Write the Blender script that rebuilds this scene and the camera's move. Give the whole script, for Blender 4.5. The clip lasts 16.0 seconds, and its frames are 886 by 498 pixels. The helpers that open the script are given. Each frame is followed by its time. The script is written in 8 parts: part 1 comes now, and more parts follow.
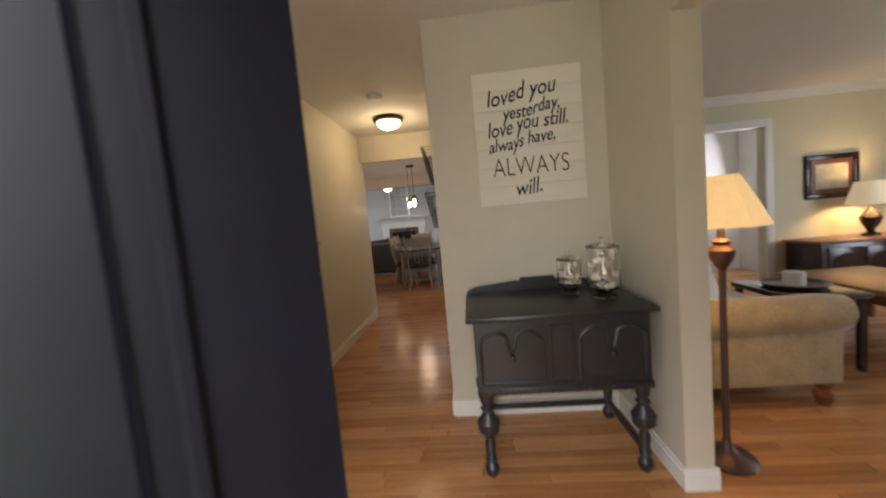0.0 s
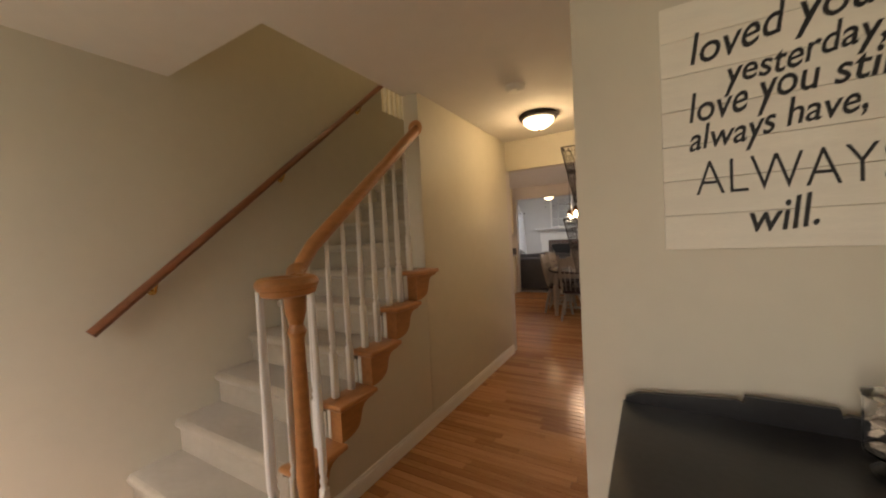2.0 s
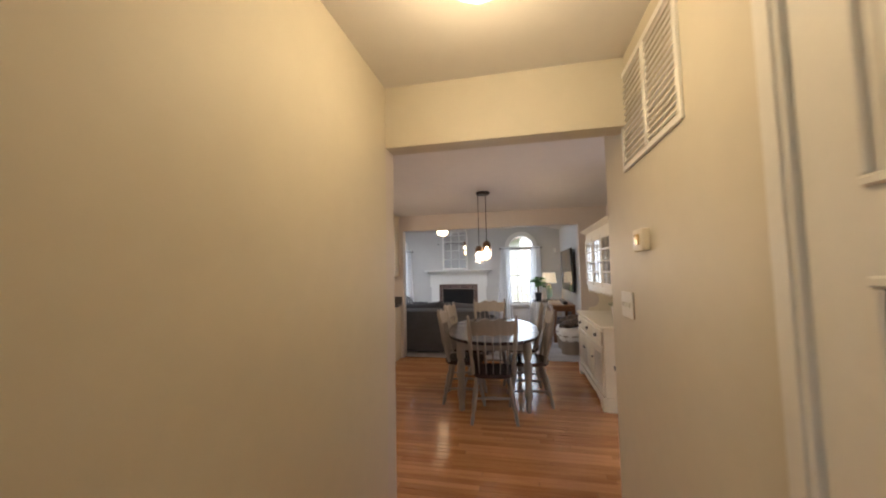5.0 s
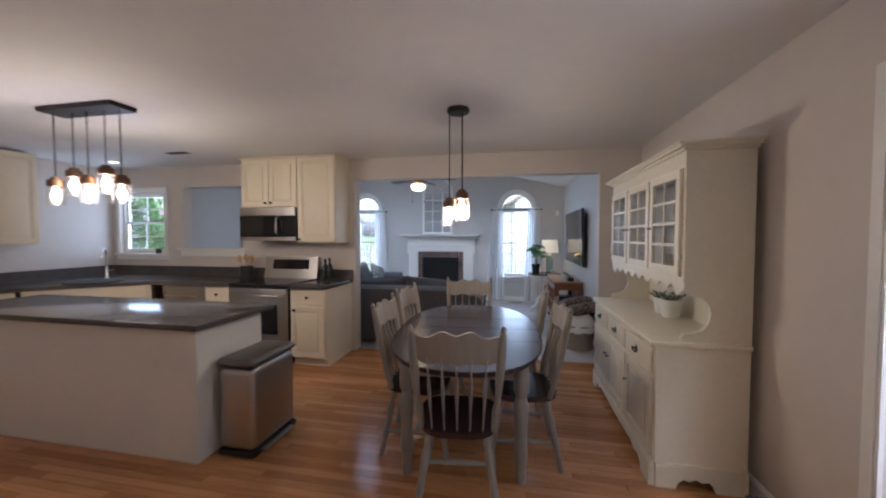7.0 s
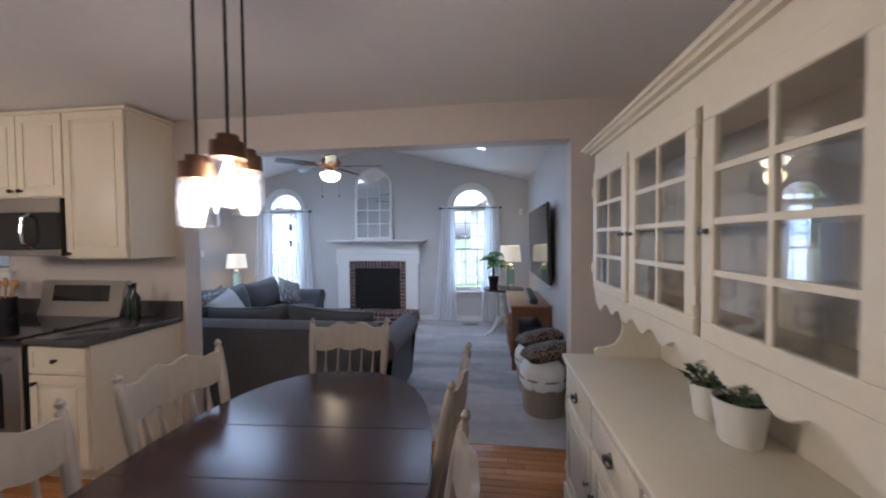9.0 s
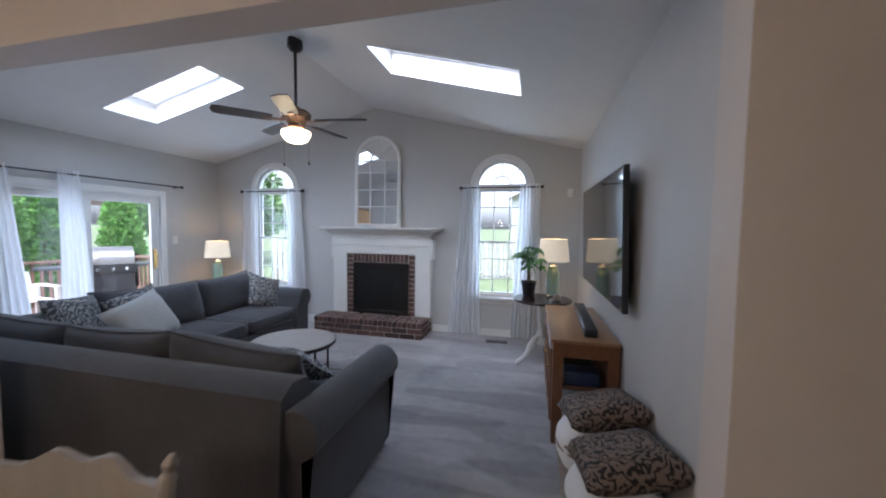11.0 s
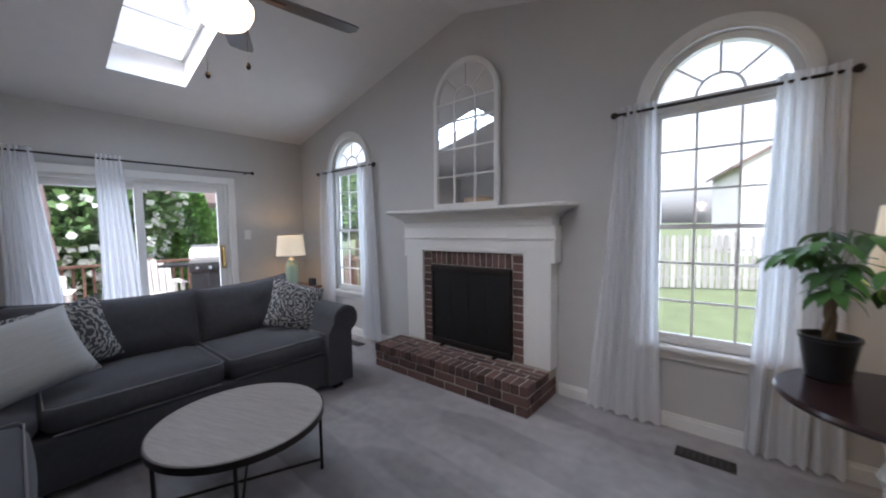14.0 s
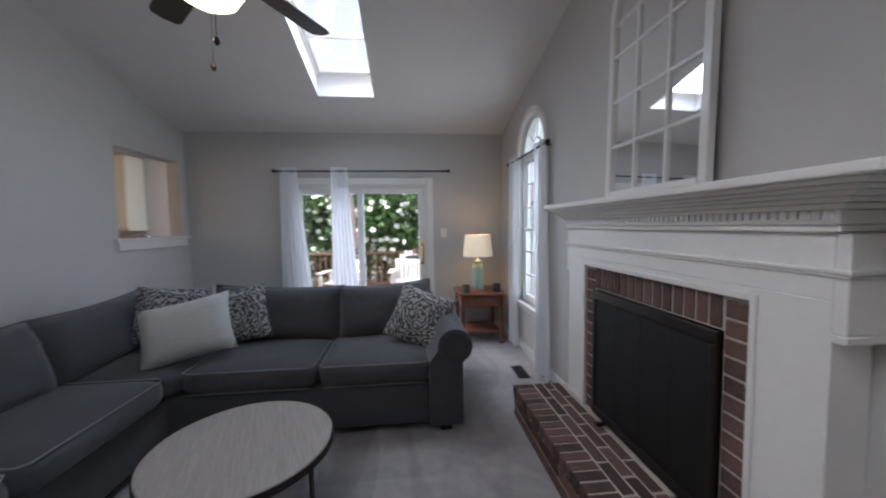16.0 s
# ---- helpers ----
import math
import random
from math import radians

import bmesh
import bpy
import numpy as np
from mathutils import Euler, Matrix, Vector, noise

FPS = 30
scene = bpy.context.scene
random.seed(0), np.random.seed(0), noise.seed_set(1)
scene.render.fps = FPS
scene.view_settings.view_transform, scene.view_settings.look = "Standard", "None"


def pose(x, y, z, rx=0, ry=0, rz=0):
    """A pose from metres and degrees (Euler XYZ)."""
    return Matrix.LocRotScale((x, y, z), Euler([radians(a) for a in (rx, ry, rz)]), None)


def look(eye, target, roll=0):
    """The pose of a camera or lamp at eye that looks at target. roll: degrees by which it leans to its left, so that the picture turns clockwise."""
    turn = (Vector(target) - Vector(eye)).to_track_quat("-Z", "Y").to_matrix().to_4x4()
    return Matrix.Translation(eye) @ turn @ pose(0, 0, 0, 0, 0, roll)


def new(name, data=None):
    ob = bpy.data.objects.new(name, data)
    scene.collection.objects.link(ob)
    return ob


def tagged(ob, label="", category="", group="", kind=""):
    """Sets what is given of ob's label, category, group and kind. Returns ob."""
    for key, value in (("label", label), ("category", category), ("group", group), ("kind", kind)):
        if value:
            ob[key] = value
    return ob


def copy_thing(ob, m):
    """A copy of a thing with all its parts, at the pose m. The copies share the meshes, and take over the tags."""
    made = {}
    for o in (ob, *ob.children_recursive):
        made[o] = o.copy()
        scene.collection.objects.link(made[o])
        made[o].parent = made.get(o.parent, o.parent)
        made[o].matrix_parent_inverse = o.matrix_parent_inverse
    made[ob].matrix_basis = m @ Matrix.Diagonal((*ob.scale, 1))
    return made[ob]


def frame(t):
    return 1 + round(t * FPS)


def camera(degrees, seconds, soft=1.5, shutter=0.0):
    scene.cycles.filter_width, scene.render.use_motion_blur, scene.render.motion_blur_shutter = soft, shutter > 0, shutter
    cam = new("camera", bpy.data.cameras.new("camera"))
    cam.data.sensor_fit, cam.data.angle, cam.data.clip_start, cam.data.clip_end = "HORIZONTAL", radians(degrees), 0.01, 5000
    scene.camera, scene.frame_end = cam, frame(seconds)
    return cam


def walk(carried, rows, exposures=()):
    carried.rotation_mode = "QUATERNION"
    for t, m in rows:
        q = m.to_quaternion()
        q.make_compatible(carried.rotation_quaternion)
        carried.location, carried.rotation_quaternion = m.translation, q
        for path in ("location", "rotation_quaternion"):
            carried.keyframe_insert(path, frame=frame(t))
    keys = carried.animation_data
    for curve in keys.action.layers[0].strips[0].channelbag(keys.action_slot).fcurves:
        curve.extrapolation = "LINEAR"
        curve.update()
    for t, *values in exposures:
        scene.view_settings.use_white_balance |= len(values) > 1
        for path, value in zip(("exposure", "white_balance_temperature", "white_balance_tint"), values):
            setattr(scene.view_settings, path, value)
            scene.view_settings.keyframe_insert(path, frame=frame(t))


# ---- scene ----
cam = camera(102.3, 16.0, soft=2.0, shutter=0.4)
PATH = [
    (0, (0.396, 0.272, 1.26), (0.239, 2.259, 1.099), -5.2),
    (0.5, (0.451, 0.528, 1.348), (0.09, 2.495, 1.324), -4.1),
    (1, (0.486, 0.761, 1.401), (-0.137, 2.661, 1.4), -1.6),
    (1.5, (0.48, 0.943, 1.399), (-0.389, 2.745, 1.376), -1.1),
    (2, (0.44, 1.065, 1.396), (-0.569, 2.791, 1.328), -2.9),
    (2.5, (0.297, 1.249, 1.391), (-0.674, 2.993, 1.272), -3.3),
    (3, (0.146, 1.533, 1.395), (-0.648, 3.366, 1.288), -3.7),
    (3.5, (-0.032, 1.922, 1.414), (-0.635, 3.829, 1.404), -2.4),
    (4, (-0.186, 2.291, 1.434), (-0.676, 4.227, 1.549), -1.3),
    (4.2, (-0.246, 2.472, 1.438), (-0.682, 4.418, 1.588), -1.8),
    (6.3, (-0.33, 4.395, 1.445), (-0.753, 6.349, 1.456), -0.2),
    (6.5, (-0.332, 4.535, 1.461), (-0.753, 6.49, 1.44), 0.1),
    (7, (-0.299, 4.964, 1.468), (-0.689, 6.924, 1.396), 0.0),
    (7.5, (-0.22, 5.445, 1.470), (-0.481, 7.428, 1.413), -1.6),
    (8, (-0.155, 5.882, 1.488), (-0.342, 7.873, 1.458), -1.4),
    (8.5, (-0.032, 6.295, 1.492), (-0.189, 8.289, 1.470), -1.2),
    (8.7, (0.021, 6.450, 1.507), (-0.168, 8.441, 1.474), -1.0),
    (10.8, (0.176, 8.116, 1.489), (-0.302, 10.054, 1.371), 0.9),
    (11, (0.165, 8.24, 1.50), (-0.315, 10.178, 1.384), 0.7),
    (11.5, (0.058, 8.609, 1.56), (-0.384, 10.555, 1.426), -0.9),
    (12, (0.017, 9.012, 1.58), (-0.518, 10.931, 1.405), -1.3),
    (12.5, (-0.046, 9.376, 1.524), (-0.691, 11.261, 1.351), -0.6),
    (13, (-0.061, 9.751, 1.444), (-0.907, 11.554, 1.258), -0.8),
    (13.5, (-0.07, 10.203, 1.393), (-1.205, 11.84, 1.217), -1.7),
    (14, (-0.131, 10.514, 1.341), (-1.408, 12.047, 1.216), -1.0),
    (14.5, (-0.153, 10.966, 1.396), (-1.679, 12.248, 1.232), -1.0),
    (15, (-0.232, 11.353, 1.382), (-1.979, 12.31, 1.20), -0.4),
    (15.5, (-0.332, 11.69, 1.377), (-2.222, 12.327, 1.208), -0.15),
    (16, (-0.398, 11.968, 1.374), (-2.385, 12.163, 1.243), -0.9),
]
walk(cam, [(t, look(eye, target, roll)) for t, eye, target, roll in PATH], [(0, 1.75, 6400, 12), (1.5, 1.7, 7300, 17), (3.0, 1.9, 6900, 16), (4.2, 2.15, 6700, 15), (6.5, 1.9, 5400, 13), (8.7, 1.98, 5100, 15), (11, 1.85, 5450, 14), (13, 1.6, 5800, 16), (16, 1.42, 6000, 16)])

# ---------------------------------------------------------------- light
world = bpy.data.worlds.new("overcast")
scene.world = world
world.use_nodes = True
wn = world.node_tree
sky = wn.nodes.new("ShaderNodeTexSky")
sky.sky_type, sky.sun_disc = "NISHITA", False
sky.sun_elevation, sky.sun_rotation = radians(48), radians(160)
sky.air_density, sky.dust_density, sky.ozone_density = 1.0, 4.0, 1.0
pale = wn.nodes.new("ShaderNodeHueSaturation")
pale.inputs["Saturation"].default_value = 0.25
wn.links.new(sky.outputs[0], pale.inputs["Color"])
wn.links.new(pale.outputs[0], wn.nodes["Background"].inputs[0])
wn.nodes["Background"].inputs[1].default_value = 0.15


LEVEL = 0.25


def lamp(name, kind, place, energy, color, size=0.1, size_y=None, target=None, angle=None):
    data = bpy.data.lights.new(name, kind)
    data.energy, data.color = energy * (LEVEL if kind != "SUN" else 1.0), color
    if kind == "AREA":
        data.shape, data.size, data.size_y = "RECTANGLE", size, size_y or size
    elif kind == "SUN":
        data.angle = angle
    else:
        data.shadow_soft_size = size
    ob = new(name, data)
    ob.matrix_world = look(place, target) if target else Matrix.Translation(place)
    return ob


lamp("sun", "SUN", (0, 0, 20), 2.4, (1.0, 0.97, 0.93), target=(4, 13, 0), angle=radians(60))
DAY = (0.72, 0.86, 1.0)
WARM = (1.0, 0.66, 0.30)
lamp("daylight_front_door", "AREA", (0.15, -1.5, 1.25), 58, (1.0, 0.97, 0.9), 1.3, 2.0, target=(0.15, 3, 1.15))
# fill lamp outside an unseen opening, added to brighten the stair's foot
lamp("foyer_stair_fill", "AREA", (-1.35, -0.20, 1.2), 7, (1.0, 0.97, 0.9), 0.75, 1.6, target=(-1.35, 3, 1.1))
lamp("daylight_side_room", "AREA", (4.8, 5.9, 1.5), 22, (0.92, 0.92, 1.0), 1.0, 1.4, target=(3.2, 5.8, 1.2))
lamp("daylight_window_left", "AREA", (-3.86, 13.4, 1.4), 14, DAY, 0.5, 1.6, target=(-3.86, 10, 1.2))
lamp("daylight_window_right", "AREA", (-0.24, 13.5, 1.4), 16.5, DAY, 0.6, 1.6, target=(-0.24, 10, 1.2))
lamp("daylight_patio_door", "AREA", (-5.12, 11.48, 1.0), 22, DAY, 1.6, 1.8, target=(0, 11.48, 1.0))
lamp("daylight_skylight_left", "AREA", (-3.62, 11.37, 3.02), 20, DAY, 0.5, 1.1, target=(-3.45, 11.37, 2.4))
lamp("daylight_skylight_right", "AREA", (-0.59, 11.37, 3.02), 10, DAY, 0.5, 1.1, target=(-0.75, 11.37, 2.4))
lamp("hall_lamp", "POINT", (-0.40, 4.30, 2.27), 11.5, (1.0, 0.74, 0.40), 0.10)
lamp("island_lamp", "POINT", (-3.47, 7.10, 1.80), 18, (1.0, 0.82, 0.72), 0.25)
lamp("dining_lamp", "POINT", (-0.72, 7.70, 1.64), 8.5, (1.0, 0.82, 0.72), 0.10)
lamp("sink_lamp", "SPOT", (-5.45, 8.75, 2.42), 20, (1.0, 0.80, 0.55), 0.06, target=(-5.45, 8.75, 0))
# small warm spot added below the wall cabinet, with no fixture modelled
lamp("worktop_spot", "SPOT", (-2.6, 9.0, 1.38), 1.5, (1.0, 0.80, 0.55), 0.03, target=(-2.6, 9.0, 0))
lamp("fan_lamp", "POINT", (-1.99, 11.19, 2.18), 4, WARM, 0.10)
lamp("table_lamp_right", "POINT", (0.417, 12.56, 1.26), 4, WARM, 0.06)
lamp("table_lamp_left", "POINT", (-4.60, 12.80, 1.15), 3.5, WARM, 0.06)
lamp("floor_lamp_glow", "POINT", (1.55, 1.95, 1.22), 8, WARM, 0.06)
lamp("living_table_lamp", "POINT", (5.0, 4.70, 1.12), 16, WARM, 0.06)
lamp("upper_landing_lamp", "POINT", (-2.75, 4.6, 4.5), 26, (1.0, 0.80, 0.48), 0.15)
# unseen fill added above the stair to lift its dark walls
lamp("upper_stair_fill", "POINT", (-1.5, 3.2, 4.7), 12, (1.0, 0.80, 0.48), 0.15)
# fill for the living room, from an invented window out of view
lamp("living_room_fill", "AREA", (6.15, 2.1, 1.4), 40, DAY, 1.7, 1.3, target=(2, 2.6, 0.8))
lamp("daylight_dining_door", "AREA", (1.9, 6.1, 0.75), 8, (0.95, 0.93, 1.0), 0.8, 1.2, target=(0.4, 6.5, 2.3))
lamp("daylight_kitchen_window", "AREA", (-5.6, 9.33, 1.65), 14, DAY, 0.8, 0.85, target=(-5.6, 5, 1.3))

# ---------------------------------------------------------------- materials


def mat(name, color, rough=0.6, metal=0.0, vary=0.08, scale=6.0, bump=0.0, bscale=60.0, spec=0.5, stretch=(1, 1, 1), dark=None, alpha=None, trans=0.0, emit=None, power=0.0, sheen=0.0, island=False):
    """Two scales of noise move the colour; a fine noise gives relief."""
    m = bpy.data.materials.new(name)
    m.use_nodes = True
    t = m.node_tree
    p = t.nodes["Principled BSDF"]
    p.inputs["Roughness"].default_value = rough
    p.inputs["Metallic"].default_value = metal
    p.inputs["Specular IOR Level"].default_value = spec
    p.inputs["Transmission Weight"].default_value = trans
    p.inputs["Sheen Weight"].default_value = sheen
    if emit:
        p.inputs["Emission Color"].default_value = (*emit, 1)
        p.inputs["Emission Strength"].default_value = power
    co = t.nodes.new("ShaderNodeTexCoord")
    mp = t.nodes.new("ShaderNodeMapping")
    mp.inputs["Scale"].default_value = stretch
    t.links.new(co.outputs["Object"], mp.inputs[0])
    n1, n2 = t.nodes.new("ShaderNodeTexNoise"), t.nodes.new("ShaderNodeTexNoise")
    n1.inputs["Scale"].default_value, n2.inputs["Scale"].default_value = scale, scale * 9
    n1.inputs["Detail"].default_value, n2.inputs["Detail"].default_value = 3, 4
    mix = t.nodes.new("ShaderNodeMath")
    mix.operation = "ADD"
    for n, i in ((n1, 0), (n2, 1)):
        t.links.new(mp.outputs[0], n.inputs["Vector"])
        t.links.new(n.outputs["Fac"], mix.inputs[i])
    last = mix.outputs[0]
    if island:
        info = t.nodes.new("ShaderNodeObjectInfo")
        geo = t.nodes.new("ShaderNodeNewGeometry")
        add = t.nodes.new("ShaderNodeMath")
        add.operation = "ADD"
        t.links.new(info.outputs["Random"], add.inputs[0])
        t.links.new(geo.outputs["Random Per Island"], add.inputs[1])
        fr = t.nodes.new("ShaderNodeMath")
        fr.operation = "FRACT"
        t.links.new(add.outputs[0], fr.inputs[0])
        ad2 = t.nodes.new("ShaderNodeMath")
        ad2.operation = "MULTIPLY_ADD"
        ad2.inputs[1].default_value = 0.9
        t.links.new(fr.outputs[0], ad2.inputs[0])
        t.links.new(last, ad2.inputs[2])
        sub = t.nodes.new("ShaderNodeMath")
        sub.operation = "SUBTRACT"
        sub.inputs[1].default_value = 0.45
        t.links.new(ad2.outputs[0], sub.inputs[0])
        last = sub.outputs[0]
    ramp = t.nodes.new("ShaderNodeMapRange")
    ramp.inputs["From Min"].default_value, ramp.inputs["From Max"].default_value = 0.6, 1.4
    t.links.new(last, ramp.inputs["Value"])
    cm = t.nodes.new("ShaderNodeMix")
    cm.data_type = "RGBA"
    lo = dark or tuple(c * (1 - vary) for c in color)
    hi = tuple(min(1, c * (1 + vary)) for c in color)
    cm.inputs[6].default_value, cm.inputs[7].default_value = (*lo, 1), (*hi, 1)
    t.links.new(ramp.outputs[0], cm.inputs[0])
    t.links.new(cm.outputs[2], p.inputs["Base Color"])
    if bump:
        nb = t.nodes.new("ShaderNodeTexNoise")
        nb.inputs["Scale"].default_value = bscale
        nb.inputs["Detail"].default_value = 4
        t.links.new(mp.outputs[0], nb.inputs["Vector"])
        b = t.nodes.new("ShaderNodeBump")
        b.inputs["Strength"].default_value = bump
        b.inputs["Distance"].default_value = 0.01
        t.links.new(nb.outputs["Fac"], b.inputs["Height"])
        t.links.new(b.outputs[0], p.inputs["Normal"])
    return m


HALLPAINT = mat("hall_paint", (0.60, 0.555, 0.455), 0.55, vary=0.03, scale=1.2, bump=0.04, bscale=180)
KITPAINT = mat("kitchen_paint", (0.60, 0.545, 0.50), 0.55, vary=0.03, scale=1.2, bump=0.04, bscale=180)
FAMPAINT = mat("family_paint", (0.53, 0.52, 0.505), 0.55, vary=0.03, scale=1.2, bump=0.04, bscale=180)
LIVPAINT = mat("living_paint", (0.66, 0.62, 0.46), 0.55, vary=0.03, scale=1.2, bump=0.04, bscale=180)
CEIL = mat("ceiling_paint", (0.72, 0.70, 0.68), 0.8, vary=0.03, scale=1.0, bump=0.06, bscale=140)
TRIM = mat("white_trim_paint", (0.78, 0.77, 0.74), 0.35, vary=0.03, scale=3, bump=0.02, bscale=90)
OAK = mat("honey_oak_floor", (0.47, 0.235, 0.098), 0.17, vary=0.18, scale=3.0, stretch=(1.2, 14, 4), bump=0.03, bscale=30, island=True, dark=(0.35, 0.155, 0.058))
OAKTRIM = mat("oak_trim", (0.43, 0.19, 0.065), 0.3, vary=0.25, scale=4, stretch=(9, 2, 9), bump=0.03, bscale=50)
RAILWOOD = mat("brown_rail_wood", (0.20, 0.075, 0.035), 0.3, vary=0.25, scale=4, stretch=(9, 2, 9))
GAP = mat("floor_joint", (0.14, 0.066, 0.028), 0.6)
CARPET = mat("grey_carpet", (0.335, 0.317, 0.32), 0.95, vary=0.20, scale=1.5, bump=0.5, bscale=240, sheen=0.3)
STAIRCARPET = mat("beige_carpet", (0.38, 0.33, 0.255), 0.95, vary=0.12, scale=5, bump=0.5, bscale=240, sheen=0.3)
BLACKPAINT = mat("black_paint", (0.022, 0.022, 0.024), 0.35, vary=0.3, scale=5, bump=0.03, bscale=60)
DOORBLACK = mat("dark_door_paint", (0.006, 0.006, 0.009), 0.34, spec=0.2, vary=0.2, scale=2, bump=0.02)
WHITE = mat("white_paint", (0.76, 0.75, 0.71), 0.4, vary=0.03, scale=4)
CREAM = mat("cream_paint", (0.72, 0.67, 0.55), 0.4, vary=0.05, scale=4, bump=0.03, bscale=70)
CABINET = mat("cream_cabinet_paint", (0.74, 0.66, 0.51), 0.4, vary=0.03, scale=3)
GREYWOOD = mat("grey_brown_chair_paint", (0.25, 0.22, 0.19), 0.45, vary=0.15, scale=8, stretch=(4, 4, 1), bump=0.05, bscale=50)
DARKWOOD = mat("dark_espresso_wood", (0.028, 0.014, 0.014), 0.22, vary=0.3, scale=4, stretch=(8, 1, 8))
COUNTER = mat("dark_grey_quartz", (0.085, 0.078, 0.075), 0.16, vary=0.3, scale=14)
STEEL = mat("brushed_steel", (0.46, 0.44, 0.42), 0.3, metal=1.0, vary=0.05, scale=3, stretch=(1, 1, 30))
BLACKGLASS = mat("black_glass", (0.012, 0.012, 0.014), 0.06, vary=0.0)
BLACKMETAL = mat("dark_bronze_metal", (0.035, 0.027, 0.024), 0.4, metal=0.6, vary=0.2, scale=10)
BRASS = mat("brass", (0.72, 0.5, 0.2), 0.25, metal=1.0, vary=0.1, scale=9)
CHROME = mat("chrome", (0.75, 0.75, 0.75), 0.1, metal=1.0, vary=0.02)
SOFA = mat("charcoal_sofa_cloth", (0.060, 0.062, 0.072), 0.85, vary=0.2, scale=3.5, bump=0.25, bscale=320, sheen=0.2)
PIPING = mat("light_grey_piping", (0.24, 0.24, 0.25), 0.8)
BRICK = mat("red_brown_brick", (0.115, 0.064, 0.054), 0.85, vary=0.35, scale=9, bump=0.4, bscale=70, island=True, dark=(0.058, 0.033, 0.030))
MORTAR = mat("grey_mortar", (0.46, 0.41, 0.35), 0.95, vary=0.12, scale=14, bump=0.4, bscale=120)
FIREBLACK = mat("soot_black", (0.012, 0.011, 0.011), 0.7, vary=0.3, scale=6)
CONSOLEWOOD = mat("brown_walnut", (0.19, 0.085, 0.04), 0.32, vary=0.25, scale=3, stretch=(8, 1, 8), bump=0.03, bscale=50)
CONSOLETOP = mat("honey_wood_top", (0.29, 0.16, 0.08), 0.3, vary=0.25, scale=3, stretch=(10, 0.8, 8))
GREYOAK = mat("weathered_grey_oak", (0.40, 0.37, 0.34), 0.5, vary=0.22, scale=3, stretch=(2, 22, 4), bump=0.08, bscale=40)
FABRICWHITE = mat("white_linen", (0.78, 0.78, 0.78), 0.9, vary=0.05, scale=9, bump=0.2, bscale=200)
BEIGECLOTH = mat("beige_velvet", (0.45, 0.36, 0.22), 0.85, vary=0.22, scale=9, bump=0.25, bscale=60, sheen=0.4)
GRASS = mat("lawn_green", (0.13, 0.165, 0.08), 0.9, vary=0.35, scale=1.5, bump=0.5, bscale=40)
MIRROR = mat("mirror_silver", (0.9, 0.9, 0.9), 0.01, metal=1.0, vary=0.0)
SHADE = mat("lampshade_cream", (0.85, 0.74, 0.55), 0.8, vary=0.04, scale=20, emit=(1.0, 0.78, 0.50), power=0.10)
GLOW = mat("lit_frosted_glass", (0.9, 0.85, 0.75), 0.4, vary=0.0, emit=(1.0, 0.80, 0.50), power=1.5)



def brush_marks(m, layers):
    """Strokes left by a vacuum: patches of pile that lie one way or the other."""
    t = m.node_tree
    p = t.nodes["Principled BSDF"]
    last = p.inputs["Base Color"].links[0].from_socket
    co = t.nodes.new("ShaderNodeTexCoord")
    for turn, stretch, depth in layers:
        mp = t.nodes.new("ShaderNodeMapping")
        mp.inputs["Rotation"].default_value = (0, 0, radians(turn))
        mp.inputs["Scale"].default_value = stretch
        warp = t.nodes.new("ShaderNodeTexNoise")
        warp.inputs["Scale"].default_value = 1.3
        add = t.nodes.new("ShaderNodeMix")
        add.data_type = "VECTOR"
        add.inputs[0].default_value = 0.10
        v = t.nodes.new("ShaderNodeTexVoronoi")
        v.feature = "SMOOTH_F1"
        v.inputs["Scale"].default_value = 1.0
        v.inputs["Smoothness"].default_value = 0.12
        bw = t.nodes.new("ShaderNodeRGBToBW")
        mr = t.nodes.new("ShaderNodeMapRange")
        mr.inputs["To Min"].default_value, mr.inputs["To Max"].default_value = 1 - depth, 1 + depth
        mul = t.nodes.new("ShaderNodeVectorMath")
        mul.operation = "SCALE"
        t.links.new(co.outputs["Object"], warp.inputs["Vector"])
        t.links.new(co.outputs["Object"], add.inputs[4])
        t.links.new(warp.outputs["Color"], add.inputs[5])
        t.links.new(add.outputs[1], mp.inputs[0])
        t.links.new(mp.outputs[0], v.inputs["Vector"])
        t.links.new(v.outputs["Color"], bw.inputs[0])
        t.links.new(bw.outputs[0], mr.inputs["Value"])
        t.links.new(last, mul.inputs[0])
        t.links.new(mr.outputs[0], mul.inputs["Scale"])
        last = mul.outputs[0]
    t.links.new(last, p.inputs["Base Color"])


brush_marks(CARPET, ((24, (1.1, 5.0, 1), 0.30), (-38, (1.2, 4.2, 1), 0.24), (74, (3.2, 0.9, 1), 0.14)))

# ---------------------------------------------------------------- mesh helpers


def bm_new():
    return bmesh.new()


def bx(bm, x0, x1, y0, y1, z0, z1, bev=0.0, seg=2, m=None):
    r = bmesh.ops.create_cube(bm, size=1.0)
    vs = r["verts"]
    bmesh.ops.scale(bm, vec=(x1 - x0, y1 - y0, z1 - z0), verts=vs)
    bmesh.ops.translate(bm, vec=((x0 + x1) / 2, (y0 + y1) / 2, (z0 + z1) / 2), verts=vs)
    if bev:
        es = list({e for v in vs for e in v.link_edges})
        out = bmesh.ops.bevel(bm, geom=vs + es, offset=bev, segments=seg, affect="EDGES", profile=0.5)
        vs = list({v for f in out["faces"] for v in f.verts} | {v for v in vs if v.is_valid})
    if m is not None:
        bmesh.ops.transform(bm, matrix=m, verts=vs)
    return vs


